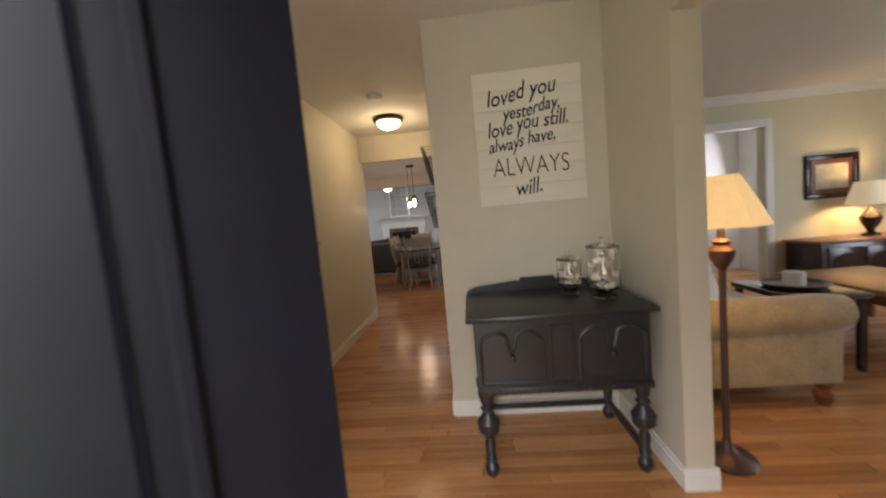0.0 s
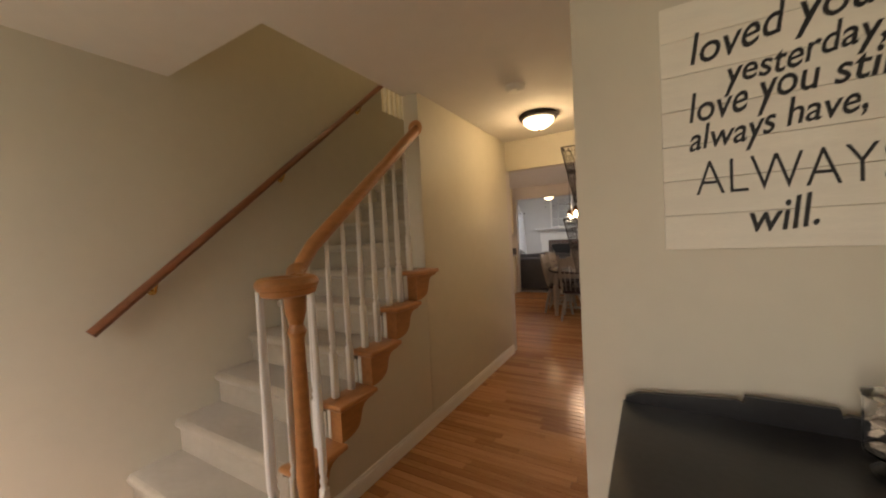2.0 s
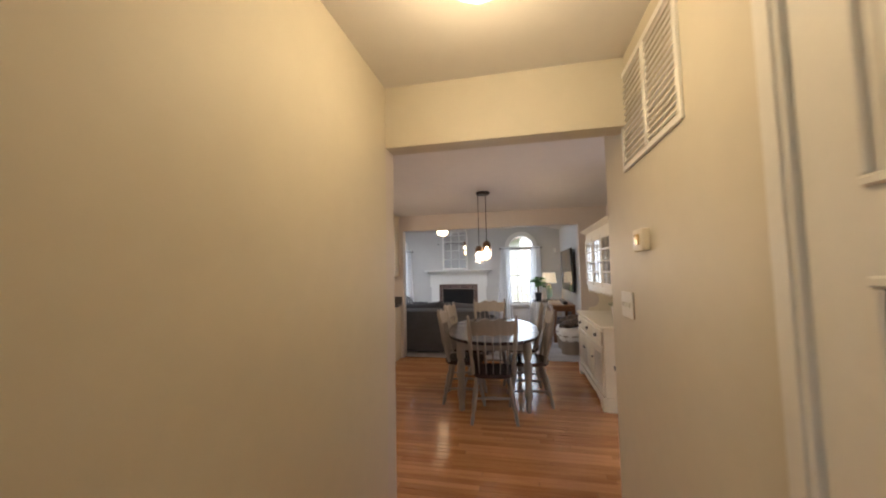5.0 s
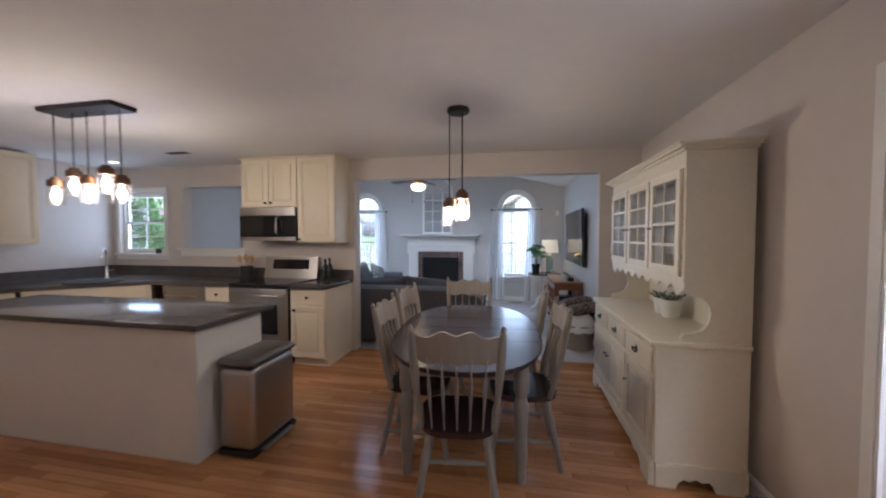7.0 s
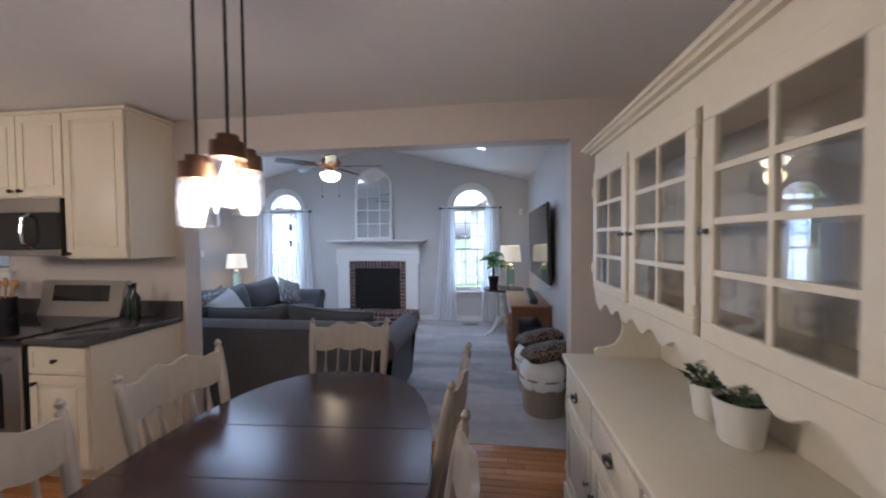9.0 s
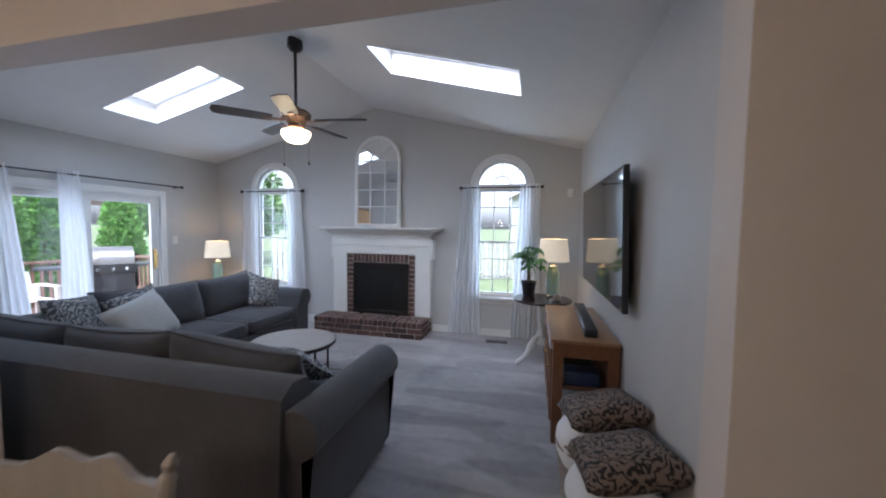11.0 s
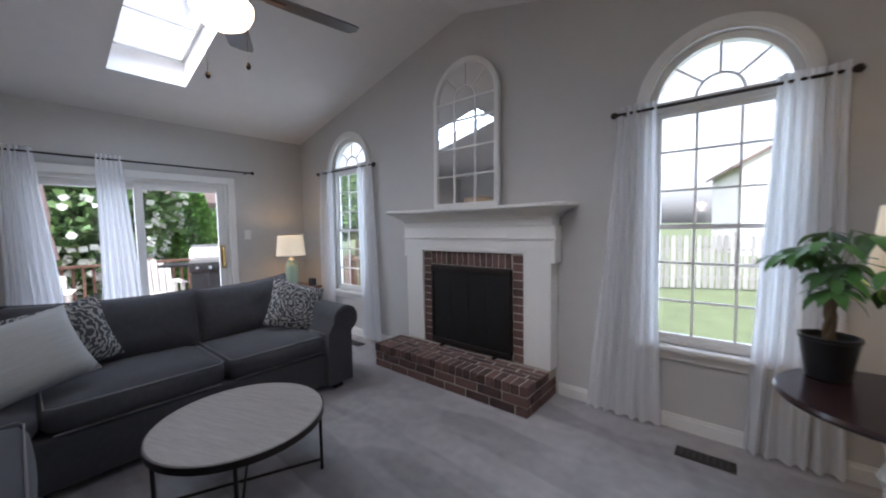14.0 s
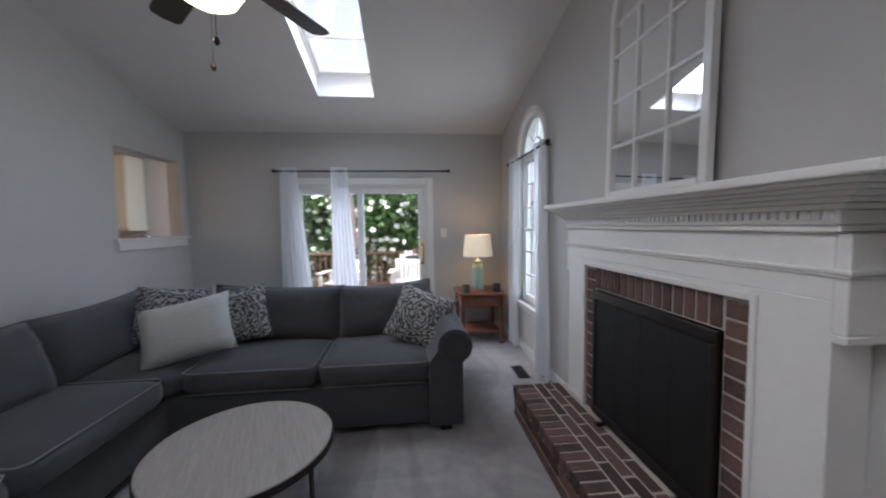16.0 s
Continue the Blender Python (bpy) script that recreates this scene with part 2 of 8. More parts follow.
def lathe(bm, profile, at=(0, 0, 0), seg=18, m=None):
    """A turned shape: rows of radius and height, closed where the radius is nought."""
    rings = []
    for r, z in profile:
        if r < 1e-5:
            rings.append([bm.verts.new((0, 0, z))])
        else:
            rings.append([bm.verts.new((r * math.cos(2 * math.pi * i / seg), r * math.sin(2 * math.pi * i / seg), z)) for i in range(seg)])
    for a, b in zip(rings, rings[1:]):
        for i in range(seg):
            j = (i + 1) % seg
            if len(a) == 1 and len(b) > 1:
                bm.faces.new((a[0], b[j], b[i]))
            elif len(b) == 1 and len(a) > 1:
                bm.faces.new((a[i], a[j], b[0]))
            elif len(a) > 1:
                bm.faces.new((a[i], a[j], b[j], b[i]))
    vs = [v for r in rings for v in r]
    mm = Matrix.Translation(at) @ (m if m is not None else Matrix())
    bmesh.ops.transform(bm, matrix=mm, verts=vs)
    return vs


def tube(bm, pts, r, seg=8, radii=None, flat=1.0):
    """A round bar along a line of points, with closed ends."""
    pts = [Vector(p) for p in pts]
    rings, up = [], None
    for i, p in enumerate(pts):
        d = (pts[min(i + 1, len(pts) - 1)] - pts[max(i - 1, 0)]).normalized()
        if up is None:
            up = Vector((0, 0, 1)) if abs(d.z) < 0.9 else Vector((1, 0, 0))
        s = d.cross(up).normalized()
        up = s.cross(d).normalized()
        rr = radii[i] if radii else r
        rings.append([bm.verts.new(p + rr * (math.cos(2 * math.pi * k / seg) * s + flat * math.sin(2 * math.pi * k / seg) * up)) for k in range(seg)])
    for a, b in zip(rings, rings[1:]):
        for k in range(seg):
            bm.faces.new((a[k], a[(k + 1) % seg], b[(k + 1) % seg], b[k]))
    bm.faces.new(rings[0][::-1])
    bm.faces.new(rings[-1])
    return [v for r_ in rings for v in r_]


def prism(bm, pts, axis, a0, a1):
    """A flat outline pushed from a0 to a1 along an axis; the outline is in the other two axes, in order."""
    def place(p, a):
        return {"x": (a, p[0], p[1]), "y": (p[0], a, p[1]), "z": (p[0], p[1], a)}[axis]
    f, b = [bm.verts.new(place(p, a0)) for p in pts], [bm.verts.new(place(p, a1)) for p in pts]
    bm.faces.new(f)
    bm.faces.new(b[::-1])
    for i in range(len(pts)):
        j = (i + 1) % len(pts)
        bm.faces.new((f[j], f[i], b[i], b[j]))
    return f + b


def cushion(bm, x0, x1, y0, y1, z0, z1, puff=0.04, n=8, m=None):
    """A soft block: rounded edges, with faces that swell in the middle."""
    tmp = bmesh.new()
    bx(tmp, x0, x1, y0, y1, z0, z1)
    bmesh.ops.subdivide_edges(tmp, edges=tmp.edges[:], cuts=n, use_grid_fill=True)
    c, h = Vector(((x0 + x1) / 2, (y0 + y1) / 2, (z0 + z1) / 2)), Vector(((x1 - x0) / 2, (y1 - y0) / 2, (z1 - z0) / 2))
    r = min(h) * 0.75
    for v in tmp.verts:
        d = v.co - c
        u = Vector((d.x / h.x, d.y / h.y, d.z / h.z))
        core = Vector([max(-h[i] + r, min(h[i] - r, d[i])) for i in range(3)])
        off = d - core
        if off.length > 1e-6:
            d = core + off.normalized() * r
        sw = Vector([(1 - u[(i + 1) % 3] ** 2) * (1 - u[(i + 2) % 3] ** 2) * (1 if u[i] > 0.95 else -1 if u[i] < -0.95 else 0) for i in range(3)])
        v.co = c + d + sw * puff + noise.noise_vector(v.co * 7.0) * puff * 0.16
    if m is not None:
        bmesh.ops.transform(tmp, matrix=m, verts=tmp.verts[:])
    me = bpy.data.meshes.new("soft_block")
    tmp.to_mesh(me)
    tmp.free()
    bm.from_mesh(me)
    bpy.data.meshes.remove(me)


def finish(name, bm, material, parent=None, smooth=35):
    bmesh.ops.recalc_face_normals(bm, faces=bm.faces)
    me = bpy.data.meshes.new(name)
    bm.to_mesh(me)
    bm.free()
    me.materials.append(material)
    if smooth:
        me.shade_smooth()
        me.set_sharp_from_angle(angle=radians(smooth))
    ob = new(name, me)
    if parent is not None:
        ob.parent = parent
    return ob


def part(name, bm, material, parent, label="", smooth=35):
    ob = finish(name, bm, material, parent, smooth)
    return tagged(ob, label) if label else ob


def thing(name, label, category, at=(0, 0, 0), rz=0.0, group=""):
    ob = new(name)
    ob.empty_display_size = 0.1
    ob.matrix_basis = pose(*at, 0, 0, rz)
    return tagged(ob, label, category, group)


def solo(name, bm, material, label, category, at=(0, 0, 0), rz=0.0, group="", smooth=35):
    ob = finish(name, bm, material, None, smooth)
    ob.matrix_basis = pose(*at, 0, 0, rz)
    return tagged(ob, label, category, group)


def structure(name, bm, material, label, category="wall", smooth=35):
    return tagged(finish(name, bm, material, None, smooth), label, category, "", "structure")


def wall(name, axis, p0, p1, a0, a1, z0, z1, holes=(), material=None, label="", arches=()):
    """A wall between p0 and p1 across its thickness, from a0 to a1 along it; holes: a, a, z, z; arches: centre, spring height, radius over a hole."""
    bm = bm_new()
    cut_a = sorted({a0, a1, *[h[0] for h in holes], *[h[1] for h in holes]})
    cut_z = sorted({z0, z1, *[h[2] for h in holes], *[h[3] for h in holes]})
    cut_a, cut_z = [c for c in cut_a if a0 <= c <= a1], [c for c in cut_z if z0 <= c <= z1]

    def at(a, p, z):
        return (p, a, z) if axis == "x" else (a, p, z)

    def solid(i, j):
        if not (0 <= i < len(cut_a) - 1 and 0 <= j < len(cut_z) - 1):
            return False
        ca, cz = (cut_a[i] + cut_a[i + 1]) / 2, (cut_z[j] + cut_z[j + 1]) / 2
        return not any(h[0] < ca < h[1] and h[2] < cz < h[3] for h in holes)

    def quad(*ps):
        bm.faces.new([bm.verts.new(p) for p in ps])
    for i in range(len(cut_a) - 1):
        for j in range(len(cut_z) - 1):
            if not solid(i, j):
                continue
            a, b, c, d = cut_a[i], cut_a[i + 1], cut_z[j], cut_z[j + 1]
            for p in (p0, p1):
                quad(at(a, p, c), at(b, p, c), at(b, p, d), at(a, p, d))
            if not solid(i - 1, j):
                quad(at(a, p0, c), at(a, p1, c), at(a, p1, d), at(a, p0, d))
            if not solid(i + 1, j):
                quad(at(b, p0, c), at(b, p1, c), at(b, p1, d), at(b, p0, d))
            if not solid(i, j - 1):
                quad(at(a, p0, c), at(a, p1, c), at(b, p1, c), at(b, p0, c))
            if not solid(i, j + 1):
                quad(at(a, p0, d), at(a, p1, d), at(b, p1, d), at(b, p0, d))
    for ca, zs, r in arches:
        for s in (-1, 1):
            ps = [(ca + s * r * math.cos(k * math.pi / 20), zs + r * math.sin(k * math.pi / 20)) for k in range(11)]
            for (a, z), (b, y) in zip(ps, ps[1:]):
                for p in (p0, p1):
                    bm.faces.new([bm.verts.new(at(*q)) for q in ((a, p, z), (b, p, y), (ca + s * r, p, zs + r))])
                quad(at(a, p0, z), at(b, p0, y), at(b, p1, y), at(a, p1, z))
    bmesh.ops.remove_doubles(bm, verts=bm.verts, dist=0.0005)
    return structure(name, bm, material, label)

# ---------------------------------------------------------------- structure: foyer, stair and hall
HC = 2.44
wall("wall_hall_left", "x", -1.11, -0.985, 3.24, 5.02, 0, HC, material=HALLPAINT, label="beige painted hall wall beside the stair")
wall("wall_hall_right", "x", 0.205, 0.325, 2.475, 5.45, 0, HC, holes=[(3.24, 4.02, 0, 2.03)], material=HALLPAINT, label="beige painted hall wall with a closet door")
wall("wall_foyer_nook", "y", 2.475, 2.60, 0.325, 1.36, 0, HC, material=HALLPAINT, label="beige painted wall behind the console table")
wall("wall_living_opening", "x", 1.24, 1.36, -0.02, 2.475, 0, HC, holes=[(0.25, 1.80, 0, 1.99)], material=HALLPAINT, label="beige painted wall end with a wide opening")
# the second hole is an invented opening that lets the stair fill in
wall("wall_front", "y", -0.14, -0.02, -2.16, 6.0, 0, HC, holes=[(-0.46, 0.56, 0, 2.06), (-1.75, -0.95, 0.35, 2.06)], material=HALLPAINT, label="beige painted front wall with the entrance")
wall("wall_stair_left", "x", -2.16, -2.04, -0.02, 5.02, 0, 5.0, holes=[(4.15, 4.96, 2.79, 4.9)], material=HALLPAINT, label="beige painted stairwell wall")
wall("wall_hall_header", "y", 5.02, 5.14, -0.99, 0.205, 2.11, HC, material=HALLPAINT, label="beige painted header over the hall's end")
bm = bm_new()
bx(bm, -0.99, 1.24, -0.02, 5.14, HC, HC + 0.25)
bx(bm, -2.04, -0.99, -0.02, 2.14, HC, HC + 0.25)
bx(bm, -1.11, -0.99, 2.14, 5.14, HC, HC + 0.25)
bx(bm, 1.24, 6.2, -0.14, 5.14, HC, HC + 0.25)
structure("ceiling_hall", bm, CEIL, "off-white painted plaster ceiling over foyer and hall", "ceiling")
bm = bm_new()
bx(bm, -2.04, -0.87, 2.02, 2.14, HC + 0.25, 5.0)
bx(bm, -0.99, -0.87, 2.14, 5.14, HC + 0.25, 5.0)
bx(bm, -3.6, -0.87, 5.14, 5.24, HC + 0.25, 5.0)
bx(bm, -3.5, -0.99, 5.02, 5.14, HC + 0.003, 5.0)
bx(bm, -3.6, -3.5, 3.8, 5.14, 2.4, 5.0)
bx(bm, -3.5, -2.16, 3.8, 3.9, 2.4, 5.0)
bx(bm, -3.5, -2.16, 3.9, 5.02, 2.62, 2.72)
structure("wall_upper_stairwell", bm, HALLPAINT, "beige painted upper stairwell walls")
bm = bm_new()
bx(bm, -3.6, -0.87, 2.02, 5.24, 5.0, 5.1)
structure("ceiling_upper_stair", bm, CEIL, "off-white plaster ceiling over the stairwell", "ceiling")

# ---------------------------------------------------------------- structure: living room
wall("wall_living_north", "y", 5.02, 5.14, 1.17, 6.2, 0, HC, holes=[(2.9, 4.08, 0, 2.04)], material=LIVPAINT, label="warm cream painted living room wall")
# this wall stays out of view; its window hole is invented for the fill
wall("wall_living_east", "x", 6.2, 6.32, -0.14, 5.14, 0, HC, holes=[(1.2, 3.0, 0.7, 2.1)], material=LIVPAINT, label="warm cream painted living room wall")
wall("wall_living_west", "x", 1.24, 1.36, 2.475, 5.02, 0, HC, material=LIVPAINT, label="warm cream painted living room wall")
wall("wall_closet", "x", 0.85, 0.97, 2.6, 5.33, 0, HC, material=HALLPAINT, label="painted closet wall")
bm = bm_new()
bx(bm, 2.4, 5.0, 6.6, 6.7, 0, HC)
bx(bm, 2.4, 2.5, 5.14, 6.6, 0, HC)
bx(bm, 4.9, 5.0, 5.14, 6.6, 0, HC)
bx(bm, 2.4, 5.0, 5.14, 6.7, HC, HC + 0.1)
structure("wall_side_room", bm, WHITE, "white painted walls of the room beyond the doorway")

# ---------------------------------------------------------------- structure: kitchen and dining
wall("wall_dining_right", "x", 1.05, 1.17, 5.14, 9.34, 0, HC, holes=[(5.65, 6.55, 0, 2.04)], material=KITPAINT, label="beige painted dining wall")
wall("wall_kitchen_back", "y", 9.2, 9.34, -6.22, 1.05, 0, HC, holes=[(-5.97, -5.19, 1.22, 2.10), (-4.88, -3.93, 1.30, 2.15), (-2.28, 0.63, 0, 2.175)], material=KITPAINT, label="beige painted wall with a wide opening and a pass-through")
wall("wall_kitchen_left", "x", -6.22, -6.1, 5.14, 9.2, 0, HC, material=KITPAINT, label="beige painted kitchen wall")
wall("wall_kitchen_front", "y", 5.02, 5.14, -6.22, -0.985, 0, HC, material=KITPAINT, label="beige painted kitchen wall backing the stair")
wall("wall_dining_front", "y", 5.33, 5.45, 0.325, 1.05, 0, HC, material=KITPAINT, label="beige painted dining wall beside the hall")
bm = bm_new()
bx(bm, -6.22, 1.17, 5.14, 9.34, HC, HC + 0.2)
structure("ceiling_kitchen", bm, CEIL, "off-white painted ceiling over kitchen and dining", "ceiling")

# ---------------------------------------------------------------- structure: family room
FX0, FX1, FY0, FY1, EAVE, RIDGE, RX = -4.98, 0.77, 9.34, 13.20, 2.535, 3.245, -2.105
WR, WL = -0.245, -3.86
wall("wall_family_right", "x", FX1, FX1 + 0.12, FY0, FY1 + 0.12, 0, EAVE, material=FAMPAINT, label="light grey-beige painted wall")
wall("wall_family_left", "x", FX0 - 0.12, FX0, FY0, FY1 + 0.12, 0, EAVE, holes=[(10.55, 12.22, 0.02, 1.90)], material=FAMPAINT, label="light grey-beige wall with a patio door")
wall("wall_family_north", "y", FY1, FY1 + 0.12, FX0, FX1, 0, EAVE, holes=[(WR - 0.36, WR + 0.36, 0.55, 2.44), (WL - 0.36, WL + 0.36, 0.55, 2.44)],
     arches=[(WR, 2.08, 0.36), (WL, 2.08, 0.36)], material=FAMPAINT, label="light grey-beige fireplace wall with two arched windows")
for nm, y0, y1, paint in (("wall_gable_north", FY1, FY1 + 0.12, FAMPAINT), ("wall_gable_south", FY0 - 0.12, FY0 + 0.006, FAMPAINT)):
    bm = bm_new()
    prism(bm, [(FX0, EAVE), (FX1, EAVE), (RX, RIDGE)], "y", y0, y1)
    structure(nm, bm, paint, "light grey-beige painted gable")
bm = bm_new()
bx(bm, FX0, FX1, FY0, FY0 + 0.004, HC, EAVE)
structure("wall_family_south_band", bm, FAMPAINT, "light grey-beige wall strip above the opening")
bm = bm_new()
bx(bm, FX0, -4.88, FY0, FY0 + 0.006, 0, HC)
bx(bm, -4.88, -3.93, FY0, FY0 + 0.006, 0, 1.30)
bx(bm, -4.88, -3.93, FY0, FY0 + 0.006, 2.15, HC)
bx(bm, -3.93, -2.28, FY0, FY0 + 0.006, 0, HC)
bx(bm, -2.28, 0.63, FY0, FY0 + 0.006, 2.175, HC)
bx(bm, 0.63, FX1, FY0, FY0 + 0.006, 0, HC)
structure("wall_family_south_face", bm, FAMPAINT, "light grey-beige painted wall around the opening")
SKY0, SKY1, SKYA, SKYB = 11.09, 11.65, 0.73, 2.0


def roof_slope(name, xe, sgn):
    """A sloped ceiling with a skylight shaft cut through it."""
    k = (RIDGE - EAVE) / abs(RX - xe)
    bm = bm_new()
    run = abs(RX - xe)
    for d0, d1, y0, y1 in ((0, SKYA, FY0 - 0.1, FY1 + 0.12), (SKYB, run, FY0 - 0.1, FY1 + 0.12), (SKYA, SKYB, FY0 - 0.1, SKY0), (SKYA, SKYB, SKY1, FY1 + 0.12)):
        prism(bm, [(xe + sgn * d0, EAVE + k * d0), (xe + sgn * d1, EAVE + k * d1), (xe + sgn * d1, EAVE + k * d1 + 0.22), (xe + sgn * d0, EAVE + k * d0 + 0.22)], "y", y0, y1)
    structure(name, bm, CEIL, "off-white sloped ceiling with a skylight shaft", "ceiling")


roof_slope("ceiling_family_left", FX0, 1)
roof_slope("ceiling_family_right", FX1, -1)

# ---------------------------------------------------------------- floors
bm = bm_new()
bx(bm, -6.22, 6.2, -0.14, 9.34, -0.2, -0.012)
structure("floor_hardwood_base", bm, GAP, "dark joints below the hardwood floor", "floor")
bm = bm_new()
bx(bm, FX0, FX1, 9.28, FY1, -0.2, 0.004)
structure("floor_carpet", bm, CARPET, "light grey cut-pile carpet with brushed marks", "floor")
bm = bm_new()
bx(bm, -1500, 1500, -1500, 1500, -0.9, -0.6)
structure("ground", bm, GRASS, "green mown lawn around the house", "ground")

# ---------------------------------------------------------------- trim of foyer and hall


def base_run(name, axis, face, a0, a1, side, h=0.10, material=TRIM):
    """A baseboard with a stepped cap; side: the way it stands out from the wall."""
    bm = bm_new()
    for d, z0, z1 in ((0.014, 0.0, h - 0.02), (0.009, h - 0.02, h)):
        p = sorted((face, face + side * d))
        if axis == "x":
            bx(bm, p[0], p[1], a0, a1, z0, z1)
        else:
            bx(bm, a0, a1, p[0], p[1], z0, z1)
    return structure(name, bm, material, "white painted baseboard", "baseboard")


base_run("baseboard_hall_left", "x", -0.985, 1.95, 5.02, 1)
base_run("baseboard_hall_right_a", "x", 0.205, 2.475, 3.18, -1)
base_run("baseboard_hall_right_b", "x", 0.205, 4.08, 5.45, -1)
base_run("baseboard_nook", "y", 2.475, 0.205, 1.24, -1)
base_run("baseboard_column", "x", 1.24, 1.80, 2.475, -1)
base_run("baseboard_column_end", "y", 1.80, 1.226, 1.374, -1)
base_run("baseboard_stair", "x", -2.04, -0.02, 1.75, 1)
base_run("baseboard_dining_right", "x", 1.05, 6.62, 9.2, -1)
base_run("baseboard_dining_back", "y", 9.2, 0.63, 1.05, -1)
base_run("baseboard_family_right", "x", FX1, FY0, FY1, -1)
base_run("baseboard_family_north_a", "y", FY1, FX0, -2.9, -1)
base_run("baseboard_family_north_b", "y", FY1, -1.2, FX1, -1)
base_run("baseboard_family_left_a", "x", FX0, FY0, 10.45, 1)
base_run("baseboard_family_left_b", "x", FX0, 12.32, FY1, 1)
base_run("baseboard_living_north", "y", 5.02, 1.36, 2.82, -1)
base_run("baseboard_living_north_b", "y", 5.02, 4.16, 6.2, -1)


def casing(name, axis, face, side, a0, a1, z1, w=0.07, d=0.018, z0=0.0):
    bm = bm_new()
    for b in ((a0 - w, a0, z0, z1 + w), (a1, a1 + w, z0, z1 + w), (a0, a1, z1, z1 + w)):
        for k, (ins, dd) in enumerate(((0.0, d), (0.015, d + 0.006))):
            p = sorted((face, face + side * dd))
            q = (b[0] + ins, b[1] - ins, b[2], b[3] - ins)
            if axis == "x":
                bx(bm, p[0], p[1], q[0], q[1], q[2], q[3])
            else:
                bx(bm, q[0], q[1], p[0], p[1], q[2], q[3])
    return structure(name, bm, TRIM, "white painted door casing", "trim")


casing("trim_closet_door", "x", 0.205, -1, 3.24, 4.02, 2.03)
casing("trim_dining_doorway", "x", 1.05, -1, 5.65, 6.55, 2.04)
casing("trim_living_doorway", "y", 5.02, -1, 2.9, 4.08, 2.04, w=0.09)
bm = bm_new()
for y0, y1, z0, z1 in ((5.0, 5.02, HC - 0.10, HC), (4.98, 5.02, HC - 0.05, HC), (4.95, 5.02, HC - 0.02, HC)):
    bx(bm, 1.36, 6.2, y0, y1, z0, z1)
structure("trim_crown", bm, TRIM, "white painted crown moulding", "trim")


def panel_door(name, label, w, h, material, at, rz, knob, knob_side, hinges=True, rows=((0.22, 0.60), (0.78, 1.42), (1.55, 1.89))):
    """A six-panel door; it stands along its own x from the hinge, y is its thickness."""
    th = thing(name, label, "door", at, rz)
    bm = bm_new()
    bx(bm, 0, w, -0.018, 0.018, 0, h, 0.002, 1)
    part("slab", bm, material, th)
    cw = (w - 0.36) / 2
    for z0, z1 in rows:
        for x0 in (0.12, 0.24 + cw):
            bm = bm_new()
            for s in (-1, 1):
                y = s * 0.018
                for q in ((x0, x0 + cw, z0, z0 + 0.018), (x0, x0 + cw, z1 - 0.018, z1), (x0, x0 + 0.018, z0 + 0.018, z1 - 0.018), (x0 + cw - 0.018, x0 + cw, z0 + 0.018, z1 - 0.018)):
                    p = sorted((y, y + s * 0.010))
                    bx(bm, q[0], q[1], p[0], p[1], q[2], q[3], 0.004, 1)
                p = sorted((y, y + s * 0.007))
                bx(bm, x0 + 0.045, x0 + cw - 0.045, p[0], p[1], z0 + 0.045, z1 - 0.045, 0.006, 1)
            part("panel", bm, material, th)
    bm = bm_new()
    kx = w - 0.065
    for s in (-1, 1):
        lathe(bm, [(0.0, 0.0), (0.03, 0.0), (0.03, 0.006), (0.012, 0.010), (0.010, 0.03), (0.022, 0.038), (0.028, 0.052), (0.020, 0.066), (0, 0.07)], (kx, s * 0.018, 0.90), 14, pose(0, 0, 0, -90 * s, 0, 0))
    part("knob", bm, knob, th, "round brass knob" if knob is BRASS else "")
    if hinges:
        for z in (0.2, 1.05, 1.80):
            bm = bm_new()
            bx(bm, -0.004, 0.012, knob_side * 0.019 - 0.004, knob_side * 0.019 + 0.004, z, z + 0.09)
            tube(bm, [(-0.002, knob_side * 0.024, z), (-0.002, knob_side * 0.024, z + 0.09)], 0.006)
            part("hinge", bm, BRASS, th)
    return th


panel_door("closet_door", "white painted six-panel closet door with brass knob, closed", 0.772, 2.022, TRIM, (0.217, 3.244, 0.005), 90, BRASS, 1)
panel_door("front_door", "near-black painted panelled front door standing half open", 0.90, 2.03, DOORBLACK, (-0.45, 0.06, 0.008), 41.9, BRASS, -1, hinges=False, rows=((0.12, 1.99),))

# ---------------------------------------------------------------- stair
RISE, RUN, Y1 = 0.196, 0.239, 1.802
stair = thing("staircase", "beige carpeted straight stair with oak tread ends and white balusters", "staircase")


def nose(k):
    return Y1 + RUN * (k - 1)


for k in range(1, 15):
    bm = bm_new()
    right = -1.03 if k <= 6 else -1.112
    if k == 1:
        right = -1.10
    z0 = 0.0 if k < 4 else RISE * k - 0.62
    bx(bm, -2.038, right, nose(k) + 0.022, nose(k) + RUN + 0.06, z0, RISE * k - 0.01, 0.004, 1)
    tube(bm, [(-2.038, nose(k) + 0.026, RISE * k - 0.03), (right, nose(k) + 0.026, RISE * k - 0.03)], 0.03, 12)
    bx(bm, -2.038, right, nose(k) + 0.02, nose(k) + RUN + 0.06, RISE * k - 0.03, RISE * k)
    part("carpeted_step", bm, STAIRCARPET, stair)
